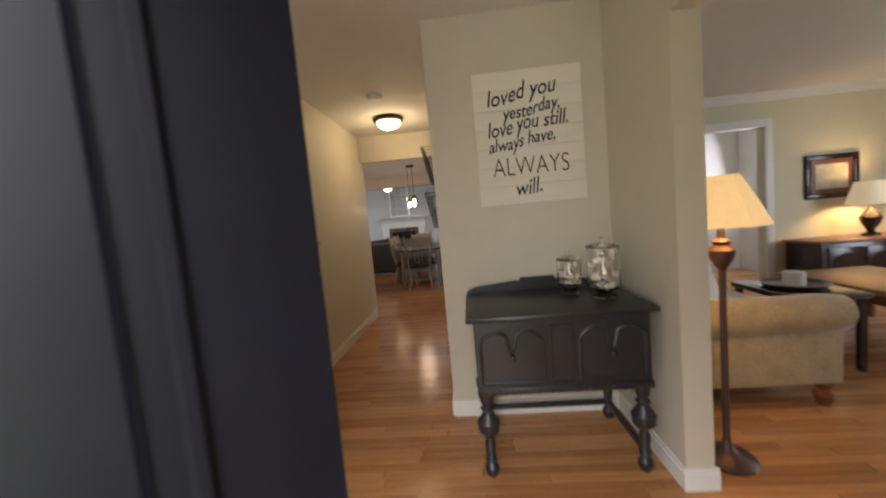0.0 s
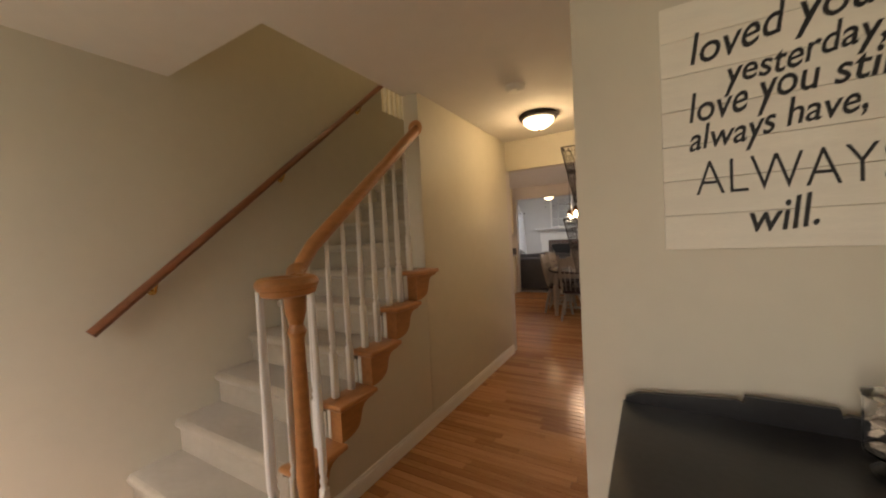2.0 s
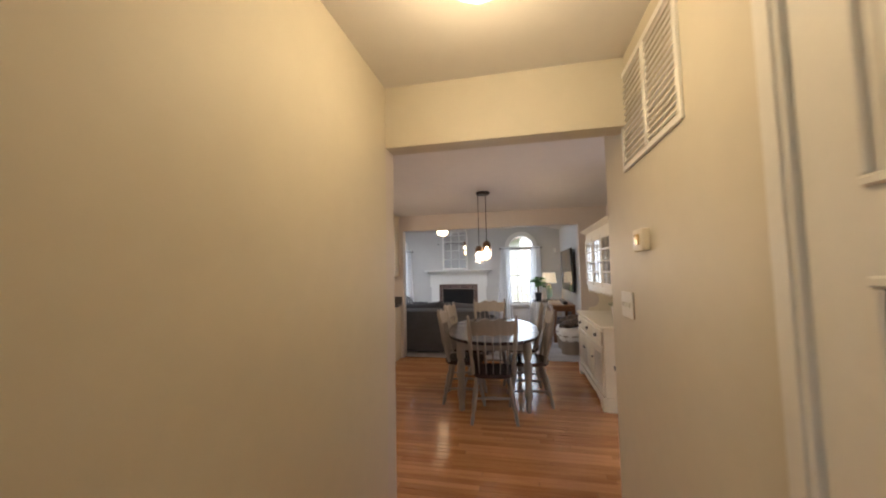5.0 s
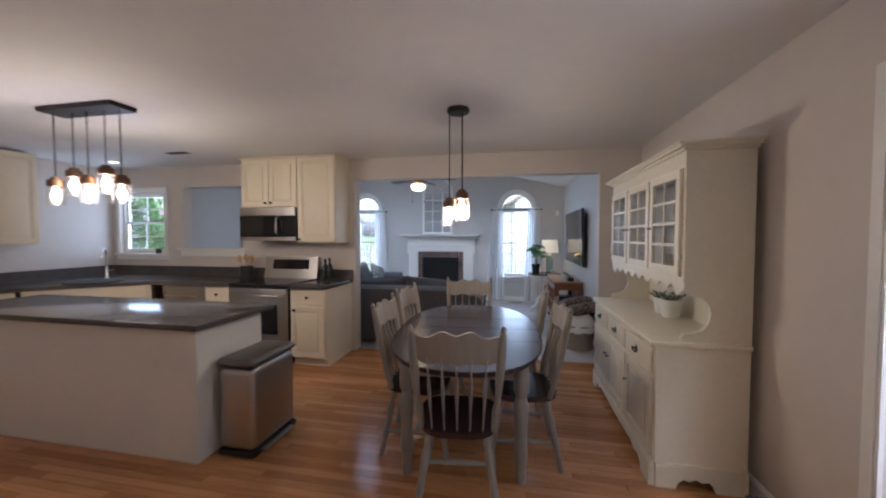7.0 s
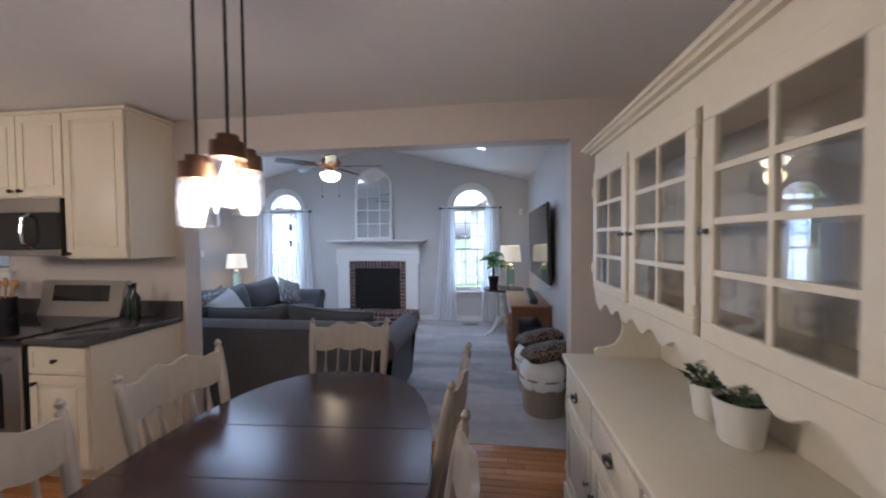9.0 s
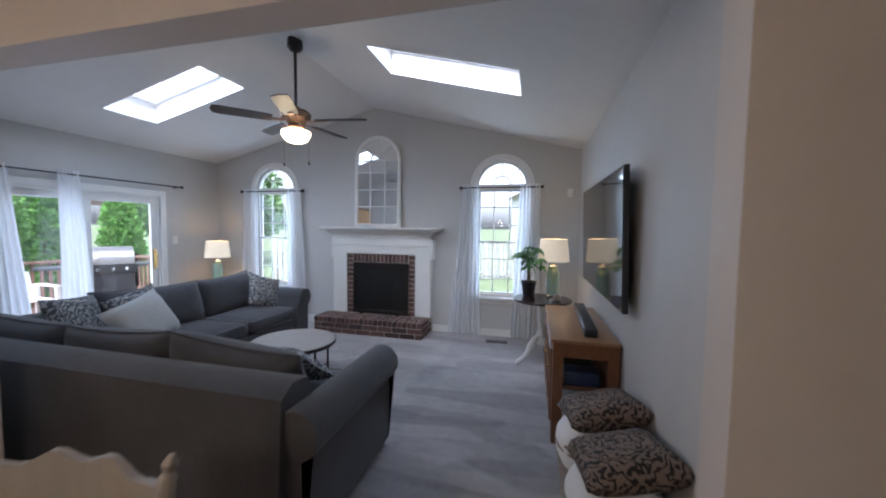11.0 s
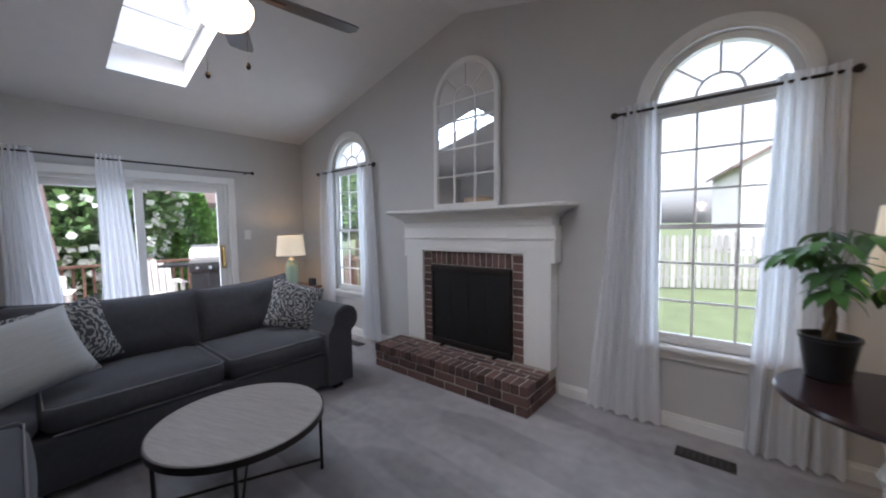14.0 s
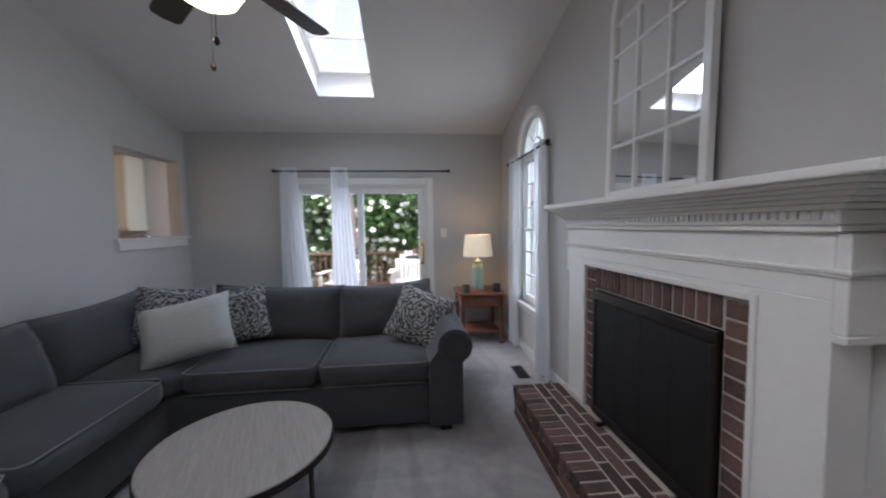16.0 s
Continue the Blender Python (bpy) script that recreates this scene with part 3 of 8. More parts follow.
# wall below the open side
bm = bm_new()
outline = [(1.93, 0.0), (3.24, 0.0), (3.24, RISE * 6 - 0.03)]
for k in range(6, 1, -1):
    outline += [(nose(k) + 0.03, RISE * k - 0.03), (nose(k) + 0.03, RISE * (k - 1) - 0.03)]
outline += [(1.93, RISE - 0.03)]
prism(bm, outline, "x", -1.05, -0.987)
part("skirt_wall", bm, HALLPAINT, stair, "beige painted wall below the treads", smooth=0)
for k in range(2, 7):
    z, y = RISE * k, nose(k)
    bm = bm_new()
    bx(bm, -1.05, -0.885, y - 0.012, y + RUN + 0.03, z - 0.03, z, 0.012, 3)
    part("tread_end", bm, OAKTRIM, stair, "oak tread end")
    bm = bm_new()
    pts = [(y + 0.015, z - 0.03), (y + RUN + 0.03, z - 0.03)]
    for i in range(9):
        a = i / 8
        pts.append((y + RUN + 0.02 - 0.20 * a - 0.022 * math.sin(a * 2 * math.pi), z - 0.048 - 0.147 * a ** 1.15 + 0.016 * math.sin(a * 2 * math.pi)))
    pts.append((y + 0.015, z - RISE))
    prism(bm, pts, "x", -0.99, -0.915)
    part("scroll_bracket", bm, OAKTRIM, stair, "curved oak bracket")
# bullnose starting step round the newel
NX, NY = -0.80, 1.99
CX, CY = -0.785, 1.955
bm = bm_new()
pts = [(-1.10, CY - 0.175), (CX, CY - 0.175)] + [(CX + 0.175 * math.sin(a * math.pi / 12), CY - 0.175 * math.cos(a * math.pi / 12)) for a in range(1, 12)] + [(CX, CY + 0.175), (-0.985, CY + 0.175), (-1.10, CY + 0.175)]
prism(bm, pts, "z", RISE - 0.03, RISE)
part("starting_tread", bm, OAKTRIM, stair, "rounded oak starting tread")
bm = bm_new()
prism(bm, [(NX + (x - NX) * 0.93 - 0.005, NY + (y - NY) * 0.93) for x, y in pts], "z", 0.0, RISE - 0.03)
part("starting_riser", bm, OAKTRIM, stair, "rounded oak riser")


def rail_z(y):
    return 1.677 + 0.81 * (y - 2.61)


def baluster(x, y, z0, z1):
    bm = bm_new()
    h = z1 - z0
    b = min(0.24, h * 0.32)
    bx(bm, x - 0.016, x + 0.016, y - 0.016, y + 0.016, z0, z0 + b, 0.003, 1)
    lathe(bm, [(0.016, z0 + b), (0.012, z0 + b + 0.012), (0.017, z0 + b + 0.03), (0.011, z0 + b + 0.045), (0.016, z0 + b + 0.07), (0.0165, z0 + b + 0.16), (0.010, z1 - 0.02), (0.010, z1)], (x, y, 0), 10)
    part("baluster", bm, TRIM, stair, "white turned baluster")


for k in range(2, 7):
    for dy in (0.065, 0.18):
        y = nose(k) + dy
        if 2.2 < y < 3.15:
            baluster(-1.0, y, RISE * k, rail_z(y) - 0.03)
VZ = 1.25
VX, VY = -0.775, 1.93
for a in (35, 150, 205, 262):
    baluster(VX + 0.10 * math.cos(radians(a)), VY + 0.10 * math.sin(radians(a)), RISE, VZ - 0.02)
bm = bm_new()
lathe(bm, [(0, RISE), (0.045, RISE), (0.045, RISE + 0.06), (0.031, RISE + 0.09), (0.042, RISE + 0.12), (0.030, RISE + 0.15), (0.038, RISE + 0.24), (0.032, RISE + 0.45), (0.027, RISE + 0.82), (0.038, RISE + 0.85), (0.026, RISE + 0.88), (0.040, RISE + 0.93), (0.045, VZ), (0, VZ)], (NX, NY, 0), 20)
part("newel_post", bm, OAKTRIM, stair, "turned oak newel post")
bm = bm_new()
turns = []
for k in range(27):
    a = radians(118 - k * 17.5)
    r = 0.098 - 0.058 * (k / 26) ** 1.3
    turns.append((VX + r * math.cos(a), VY + r * math.sin(a), VZ - 0.002 * k / 26))
tube(bm, turns, 0.033, 12, [0.034] * 20 + [0.033, 0.032, 0.030, 0.028, 0.026, 0.024, 0.020], flat=0.8)
tube(bm, [(x, y, z - 0.022) for x, y, z in turns], 0.026, 8)
lathe(bm, [(0, VZ - 0.045), (0.085, VZ - 0.045), (0.10, VZ - 0.036), (0.10, VZ - 0.022), (0, VZ - 0.018)], (VX, VY, 0), 28)
part("volute", bm, OAKTRIM, stair, "spiral oak handrail volute")
bm = bm_new()
pts = [turns[0], (-0.875, 2.055, VZ + 0.006), (-0.945, 2.105, VZ + 0.028), (-0.99, 2.17, rail_z(2.17) - 0.03)]
pts += [(-1.0, y, rail_z(y)) for y in (2.26, 2.4, 2.8, 3.1, 3.235)]
tube(bm, pts, 0.034, 12, flat=0.85)
tube(bm, [(p[0], p[1], p[2] - 0.022) for p in pts], 0.026, 8)
part("handrail", bm, OAKTRIM, stair, "moulded oak handrail")
bm = bm_new()
lathe(bm, [(0, 0), (0.055, 0), (0.06, 0.008), (0.05, 0.02), (0, 0.022)], (-1.01, 3.239, rail_z(3.239)), 20, pose(0, 0, 0, 90, 0, 0))
part("rosette", bm, OAKTRIM, stair)

rail = thing("wall_handrail", "dark brown wooden handrail on brass brackets along the stair wall", "handrail")
bm = bm_new()
tube(bm, [(-1.97, 1.69, 1.00), (-1.97, 2.5, 1.68), (-1.97, 4.15, 3.08)], 0.032, 12, flat=0.8)
part("rail", bm, RAILWOOD, rail)
for y in (1.98, 2.85, 3.75):
    z = 1.00 + (y - 1.69) * 0.845
    bm = bm_new()
    tube(bm, [(-2.036, y, z - 0.075), (-2.0, y, z - 0.075), (-1.975, y, z - 0.03)], 0.008, 8)
    lathe(bm, [(0, 0), (0.025, 0), (0.022, 0.008), (0, 0.01)], (-2.038, y, z - 0.075), 12, pose(0, 0, 0, 0, 90, 0))
    part("bracket", bm, BRASS, rail, "brass bracket")
guard = thing("landing_guard", "white balusters with dark post on the upper landing", "railing")
for i in range(8):
    bm = bm_new()
    y = 4.20 + 0.09 * i
    bx(bm, -2.115, -2.085, y - 0.014, y + 0.014, 2.795, 3.70)
    part("baluster", bm, TRIM, guard)
bm = bm_new()
bx(bm, -2.14, -2.06, 4.155, 4.955, 3.70, 3.75, 0.01)
part("rail", bm, RAILWOOD, guard)
bm = bm_new()
bx(bm, -2.15, -2.05, 4.905, 4.955, 2.795, 3.82, 0.006)
part("post", bm, RAILWOOD, guard, "dark brown post")

# ---------------------------------------------------------------- foyer things
table = thing("console_table", "black painted antique console table with turned legs", "table", (0.77, 2.15, 0))
bm = bm_new()
bx(bm, -0.43, 0.43, -0.285, 0.285, 0.775, 0.80, 0.008)
part("tabletop", bm, BLACKPAINT, table)
bm = bm_new()
bx(bm, -0.395, 0.395, -0.255, 0.27, 0.42, 0.775, 0.004, 1)
part("case", bm, BLACKPAINT, table)
bm = bm_new()
bx(bm, -0.40, 0.40, -0.265, -0.255, 0.42, 0.455, 0.006)
for i in range(26):
    bx(bm, -0.385 + 0.03 * i, -0.367 + 0.03 * i, -0.269, -0.263, 0.425, 0.45, 0.003, 1)
part("carved_edge", bm, BLACKPAINT, table)
for sx in (-1, 1):
    bm = bm_new()
    cx = sx * 0.225
    top = []
    for i in range(25):
        a = -1 + 2 * i / 24
        top.append((cx + a * 0.145, 0.665 + 0.055 * abs(math.cos(abs(a) * math.pi * 0.95 - 1.5)) ** 0.7 - (0.05 if abs(a) < 0.1 else 0)))
    tube(bm, [(cx - 0.145, -0.257, 0.48), *[(x, -0.259, z) for x, z in top], (cx + 0.145, -0.257, 0.48), (cx - 0.145, -0.257, 0.48)], 0.009, 6)
    part("door_moulding", bm, BLACKPAINT, table)
    bm = bm_new()
    lathe(bm, [(0, 0), (0.014, 0.002), (0.008, 0.012), (0.014, 0.022), (0, 0.028)], (cx, -0.256, 0.60), 12, pose(0, 0, 0, 90, 0, 0))
    part("knob", bm, BLACKMETAL, table, "small dark metal knob")
bm = bm_new()
for q in ((-0.055, 0.055, 0.73, 0.742), (-0.055, 0.055, 0.465, 0.477), (-0.055, -0.043, 0.477, 0.73), (0.043, 0.055, 0.477, 0.73)):
    bx(bm, q[0], q[1], -0.263, -0.255, q[2], q[3], 0.003, 1)
part("centre_panel", bm, BLACKPAINT, table)
for sx in (-1, 1):
    for sy in (-1, 1):
        bm = bm_new()
        lathe(bm, [(0, 0), (0.018, 0), (0.034, 0.03), (0.034, 0.05), (0.016, 0.075), (0.028, 0.09), (0.020, 0.105), (0.026, 0.17), (0.018, 0.20), (0.05, 0.235), (0.054, 0.28), (0.03, 0.315), (0.022, 0.33), (0.034, 0.345), (0.022, 0.36), (0.034, 0.385), (0.034, 0.42), (0, 0.42)], (sx * 0.36, sy * 0.225, 0), 16)
        part("leg", bm, BLACKPAINT, table, "turned black leg")
for q in ((-0.36, 0.36, 0.212, 0.238), (-0.373, -0.347, -0.225, 0.225), (0.347, 0.373, -0.225, 0.225)):
    bm = bm_new()
    bx(bm, q[0], q[1], q[2], q[3], 0.085, 0.115, 0.005, 1)
    part("stretcher", bm, BLACKPAINT, table)
bm = bm_new()
pts = [(-0.42, 0.80), (0.42, 0.80), (0.42, 0.815), (0.38, 0.835), (0.12, 0.86), (0.105, 0.852), (0.10, 0.875), (-0.10, 0.875), (-0.105, 0.852), (-0.12, 0.86), (-0.38, 0.835), (-0.42, 0.815)]
prism(bm, pts, "y", 0.262, 0.28)
part("back_gallery", bm, BLACKPAINT, table)

GLASS = mat("clear_glass", (1, 1, 1), 0.02, trans=1.0, vary=0.0)
SHELL = mat("pale_shells", (0.62, 0.53, 0.42), 0.6, vary=0.4, scale=30, island=True, dark=(0.25, 0.2, 0.16), bump=0.2)


def shell_jar(at, r, h, lid, seed, label):
    jar = thing("shell_jar", label, "jar", at)
    bm = bm_new()
    t = 0.004
    lathe(bm, [(0, 0.0), (r * 0.75, 0.0), (r * 0.8, 0.012), (r * 0.5, 0.03), (r, 0.055), (r, h), (r - t, h), (r - t, 0.06), (r * 0.5, 0.036), (0, 0.036)], seg=24)
    g = part("glass_body", bm, GLASS, jar)
    g.visible_shadow = False
    if lid:
        bm = bm_new()
        lathe(bm, [(0, h), (r * 1.03, h), (r * 1.03, h + 0.006), (r * 0.5, h + 0.02), (0.008, h + 0.025), (0.014, h + 0.045), (0, h + 0.055)], seg=24)
        g = part("glass_lid", bm, GLASS, jar)
        g.visible_shadow = False
    rnd = random.Random(seed)
    bm = bm_new()
    for i in range(int(60 * h / 0.2)):
        a, q, z = rnd.uniform(0, 6.28), rnd.uniform(0.2, 0.78) * r, rnd.uniform(0.06, h * 0.9)
        vs = bmesh.ops.create_icosphere(bm, subdivisions=1, radius=rnd.uniform(0.009, 0.018))["verts"]
        bmesh.ops.transform(bm, verts=vs, matrix=pose(q * math.cos(a), q * math.sin(a), z, rnd.uniform(0, 180), rnd.uniform(0, 180), 0) @ Matrix.Diagonal((1.5, 0.9, 0.4, 1)))
    part("shells", bm, SHELL, jar, "heap of pale sea shells")


shell_jar((0.915, 2.24, 0.80), 0.064, 0.185, True, 3, "clear footed glass jar full of pale sea shells")
shell_jar((1.045, 2.10, 0.80), 0.078, 0.255, True, 5, "tall clear glass jar full of pale sea shells")

PLANK = mat("whitewashed_plank", (0.74, 0.70, 0.61), 0.6, vary=0.06, scale=3, stretch=(2, 2, 16), bump=0.06, bscale=50, island=True)
INK = mat("black_lettering", (0.012, 0.012, 0.013), 0.6)
sign = thing("wall_sign", "whitewashed plank sign with black lettering", "sign", (0.48, 2.4745, 1.315))
SW, SH = 0.625, 0.775
for i in range(7):
    bm = bm_new()
    z0, z1 = SH * i / 7, SH * (i + 1) / 7
    bx(bm, 0, SW, -0.022, 0, z0 + 0.0008, z1 - 0.0008, 0.0012, 1)
    part("plank", bm, PLANK, sign)


def lettering(text, size, at, parent, shear=0.0, squeeze=1.0, material=INK, bold=0.0, rot=(90, 0, 0), name="lettering", loop=1.0):
    """Flat letters of the built-in font as a mesh, standing on their baseline."""
    cu = bpy.data.curves.new(name, "FONT")
    cu.body, cu.size, cu.shear, cu.extrude, cu.offset = text, size, shear, 0.0008, bold
    tmp = bpy.data.objects.new(name, cu)
    scene.collection.objects.link(tmp)
    dg = bpy.context.evaluated_depsgraph_get()
    me = bpy.data.meshes.new_from_object(tmp.evaluated_get(dg))
    bpy.data.objects.remove(tmp)
    for v in me.vertices:
        # brush script: tall loops over and under the small letters, and an uneven baseline
        body = size * 0.46
        if v.co.y > body:
            v.co.y = body + (v.co.y - body) * loop
        elif v.co.y < 0:
            v.co.y *= loop
        if loop > 1:
            v.co.y += size * 0.05 * math.sin(v.co.x / size * 2.3 + size * 70)
    me.materials.append(material)
    ob = new(name, me)
    ob.parent = parent
    ob.matrix_basis = pose(*at, *rot) @ Matrix.Diagonal((squeeze, 1, 1, 1))
    return ob


for text, size, x, z, shear, sq in (("loved you", 0.125, 0.075, 0.575, 0.40, 0.82), ("yesterday,", 0.100, 0.165, 0.488, 0.40, 0.82), ("love you", 0.118, 0.070, 0.395, 0.40, 0.74), ("still.", 0.108, 0.395, 0.432, 0.40, 0.86),
                                   ("always have,", 0.100, 0.070, 0.305, 0.40, 0.80), ("ALWAYS", 0.155, 0.085, 0.170, 0.0, 0.74), ("will.", 0.120, 0.210, 0.045, 0.35, 0.84)):
    rise = 9 if shear else 0
    lettering(text, size, (x, -0.0235, z), sign, shear, sq, rot=(90, -rise, 0), bold=0.0010 if shear else -0.0022, loop=1.28 if shear else 1.0)

# wire wall basket
WIRE = mat("dark_wire", (0.11, 0.095, 0.08), 0.45, metal=0.7, vary=0.2, scale=20)
wb = thing("wire_wall_basket", "two-tier dark wire basket hung on the hall wall", "basket", (0.203, 2.63, 1.215))
BW, BH = 0.40, 0.66
bm = bm_new()
tube(bm, [(0, 0, 0), (0, BW, 0), (0, BW, 0.54), (0, BW * 0.78, 0.58), (0, BW * 0.5, BH), (0, BW * 0.22, 0.58), (0, 0, 0.54), (0, 0, 0)], 0.0036, 6)
part("back_frame", bm, WIRE, wb)
bm = bm_new()
for i in range(36):
    z = 0.012 + i * 0.0145
    tube(bm, [(-0.001, 0, z), (-0.001, BW, z)], 0.0010, 4)
for i in range(11):
    y = BW * (i + 0.5) / 11
    tube(bm, [(-0.001, y, 0), (-0.001, y, 0.54)], 0.0010, 4)
part("back_mesh", bm, WIRE, wb)
for z0, name in ((0.0, "lower_pocket"), (0.30, "upper_pocket")):
    D = 0.08
    bm = bm_new()

    def face(u, v):
        return (-D * (0.45 + 0.55 * v), 0.02 * (1 - v) + u * (BW - 0.04 * (1 - v)), z0 + 0.23 * v)
    tube(bm, [(0, 0, z0 + 0.23), face(0, 1), face(0.25, 1.0), face(0.5, 1.14), face(0.75, 1.0), face(1, 1), (0, BW, z0 + 0.23)], 0.0032, 6)
    tube(bm, [(0, 0.0, z0), face(0, 0), face(1, 0), (0, BW, z0)], 0.0032, 6)
    for u in (0, 1):
        tube(bm, [face(u, 0), face(u, 1)], 0.0032, 6)
    part(name, bm, WIRE, wb)
    bm = bm_new()
    for i in range(13):
        v = i / 12
        f0, f1 = face(0, v), face(1, v)
        tube(bm, [(0, 0, f0[2]), f0, f1, (0, BW, f1[2])], 0.0010, 4)
    for i in range(12):
        u = i / 11
        tube(bm, [(0, u * BW, z0), face(u, 0), face(u, 1)], 0.0010, 4)
    for s in (0, 1):
        for i in range(5):
            f = (i + 1) / 6
            a, b = face(s, 0), face(s, 1)
            tube(bm, [(a[0] * f, a[1], z0), (b[0] * f, b[1], z0 + 0.23)], 0.0010, 4)
    part("pocket_mesh", bm, WIRE, wb)

# hall fixtures
hl = thing("hall_ceiling_light", "flush bronze ceiling light with a lit frosted glass bowl", "ceiling light", (-0.40, 4.30, 0))
bm = bm_new()
lathe(bm, [(0, 2.44), (0.165, 2.44), (0.17, 2.425), (0.16, 2.40), (0.135, 2.395), (0, 2.395)], seg=32)
part("rim", bm, BLACKMETAL, hl, "dark bronze rim")
bm = bm_new()
lathe(bm, [(0.135, 2.398), (0.125, 2.365), (0.09, 2.335), (0.05, 2.318), (0, 2.312)], seg=28)
g = part("glass_bowl", bm, GLOW, hl, "lit frosted glass bowl")
g.visible_shadow = False
bm = bm_new()
lathe(bm, [(0, 2.316), (0.012, 2.312), (0.010, 2.30), (0, 2.293)], seg=12)
part("finial", bm, BLACKMETAL, hl)
bm = bm_new()
lathe(bm, [(0, 2.439), (0.07, 2.439), (0.07, 2.42), (0.055, 2.405), (0.05, 2.40), (0, 2.398)], (-0.365, 3.57, 0), 28)
lathe(bm, [(0, 2.40), (0.012, 2.399), (0.01, 2.392), (0, 2.391)], (-0.335, 3.55, 0), 10)
solo("smoke_detector", bm, WHITE, "round white smoke detector on the hall ceiling", "smoke detector")


def wall_plate(name, label, category, at, axis, side, w=0.075, h=0.115, knobs=((0, 0),), toggle=(0.01, 0.024), material=WHITE):
    """A switch or outlet plate; side: the way it faces along the axis."""
    th = thing(name, label, category, at)
    bm = bm_new()
    def put(bm, a0, a1, d0, d1, z0, z1, bev=0.0):
        p = sorted((side * d0, side * d1))
        if axis == "x":
            bx(bm, p[0], p[1], a0, a1, z0, z1, bev, 1)
        else:
            bx(bm, a0, a1, p[0], p[1], z0, z1, bev, 1)
    put(bm, -w / 2, w / 2, 0, 0.007, -h / 2, h / 2, 0.002)
    part("plate", bm, material, th)
    for a, z in knobs:
        bm = bm_new()
        put(bm, a - toggle[0] / 2, a + toggle[0] / 2, 0.007, 0.014, z - toggle[1] / 2, z + toggle[1] / 2, 0.001)
        part("toggle" if "switch" in name else "socket", bm, material, th)
    return th


vent = thing("return_vent", "white slatted return-air grille high on the hall wall", "vent", (0.2045, 4.45, 1.90))
bm = bm_new()
for q in ((0, 0.62, 0, 0.025), (0, 0.62, 0.435, 0.46), (0, 0.025, 0.025, 0.435), (0.595, 0.62, 0.025, 0.435), (0.29, 0.32, 0.025, 0.435)):
    bx(bm, -0.012, 0, q[0], q[1], q[2], q[3], 0.002, 1)
part("frame", bm, TRIM, vent)
for i in range(15):
    bm = bm_new()
    bx(bm, -0.009, -0.001, 0.02, 0.60, -0.006, 0.006, m=pose(0, 0, 0.042 + i * 0.027, 0, 30, 0))
    part("slat", bm, TRIM, vent)
bm = bm_new()
bx(bm, -0.03, 0, -0.06, 0.06, -0.045, 0.045, 0.006)
th = thing("thermostat", "small beige wall thermostat on the hall wall", "thermostat", (0.204, 4.86, 1.56))
part("body", bm, CREAM, th)
bm = bm_new()
bx(bm, -0.034, -0.03, -0.03, 0.03, -0.02, 0.025, 0.002)
part("display", bm, BRASS, th, "brassy display")
wall_plate("light_switch", "white three-gang light switch plate on the hall wall", "switch", (0.204, 5.14, 1.27), "x", -1, 0.18, 0.125, ((-0.05, 0), (0, 0), (0.05, 0)))
wall_plate("wall_outlet", "white outlet low on the hall wall", "outlet", (0.204, 4.60, 0.33), "x", -1, knobs=((0, 0.022), (0, -0.022)), toggle=(0.03, 0.026))
bm = bm_new()
bx(bm, -0.05, -0.016, -0.025, 0.025, -0.04, 0.04, 0.008)
solo("night_light", bm, WHITE, "white plug-in night light in the hall outlet", "night light", (0.204, 4.60, 0.33))


# ---------------------------------------------------------------- kitchen


def shaker(bm, w, h, t=0.02, rail_w=0.055):
    """A door front with a raised panel, in x and z from nought; it faces minus y."""
    bx(bm, 0, w, -t * 0.6, 0, 0, h, 0.002, 1)
    for q in ((0, w, 0, rail_w), (0, w, h - rail_w, h), (0, rail_w, rail_w, h - rail_w), (w - rail_w, w, rail_w, h - rail_w)):
        bx(bm, q[0], q[1], -t, -t * 0.6, q[2], q[3], 0.002, 1)
    if w > 0.2 and h > 0.25:
        bx(bm, rail_w + 0.02, w - rail_w - 0.02, -t * 0.9, -t * 0.6, rail_w + 0.02, h - rail_w - 0.02, 0.006, 2)


def cabinet(name, label, w, d, h, at, rz=0.0, fronts=(), toe=0.0, group="", material=CABINET, knobs=True):
    """A cabinet unit; x along its front, which lies at y = 0. fronts: kind, x, z, width, height, knob x, knob z."""
    th = thing(name, label, "cabinet", at, rz, group)
    bm = bm_new()
    bx(bm, 0, w, 0, d, toe, h, 0.002, 1)
    if toe:
        bx(bm, 0.0, w, 0.06, d, 0, toe)
    part("body", bm, material, th)
    for kind, x, z, fw, fh, kx, kz in fronts:
        bm = bm_new()
        shaker(bm, fw, fh, 0.02, 0.055 if kind == "door" else 0.03)
        f = part(kind, bm, material, th)
        f.matrix_basis = Matrix.Translation((x, -0.001, z))
        if knobs:
            bm = bm_new()
            lathe(bm, [(0, 0), (0.009, 0), (0.006, 0.012), (0.015, 0.018), (0.013, 0.027), (0, 0.03)], (kx - x, -0.02, kz - z), 12, pose(0, 0, 0, 90, 0, 0))
            part("knob", bm, BLACKMETAL, f, "dark bronze knob")
    return th


KY = 9.198
cabinet("base_cabinet", "cream base cabinet with drawer and door beside the range", 0.43, 0.645, 0.88, (-2.765, KY - 0.645, 0), 0,
        (("drawer", 0.01, 0.70, 0.41, 0.165, 0.215, 0.785), ("door", 0.01, 0.115, 0.41, 0.575, 0.06, 0.64)), 0.10, "kitchen base cabinets")
cabinet("base_cabinet", "narrow cream base cabinet with a drawer", 0.34, 0.645, 0.88, (-3.885, KY - 0.645, 0), 0,
        (("drawer", 0.01, 0.70, 0.32, 0.165, 0.17, 0.785), ("door", 0.01, 0.115, 0.32, 0.575, 0.06, 0.64)), 0.10, "kitchen base cabinets")
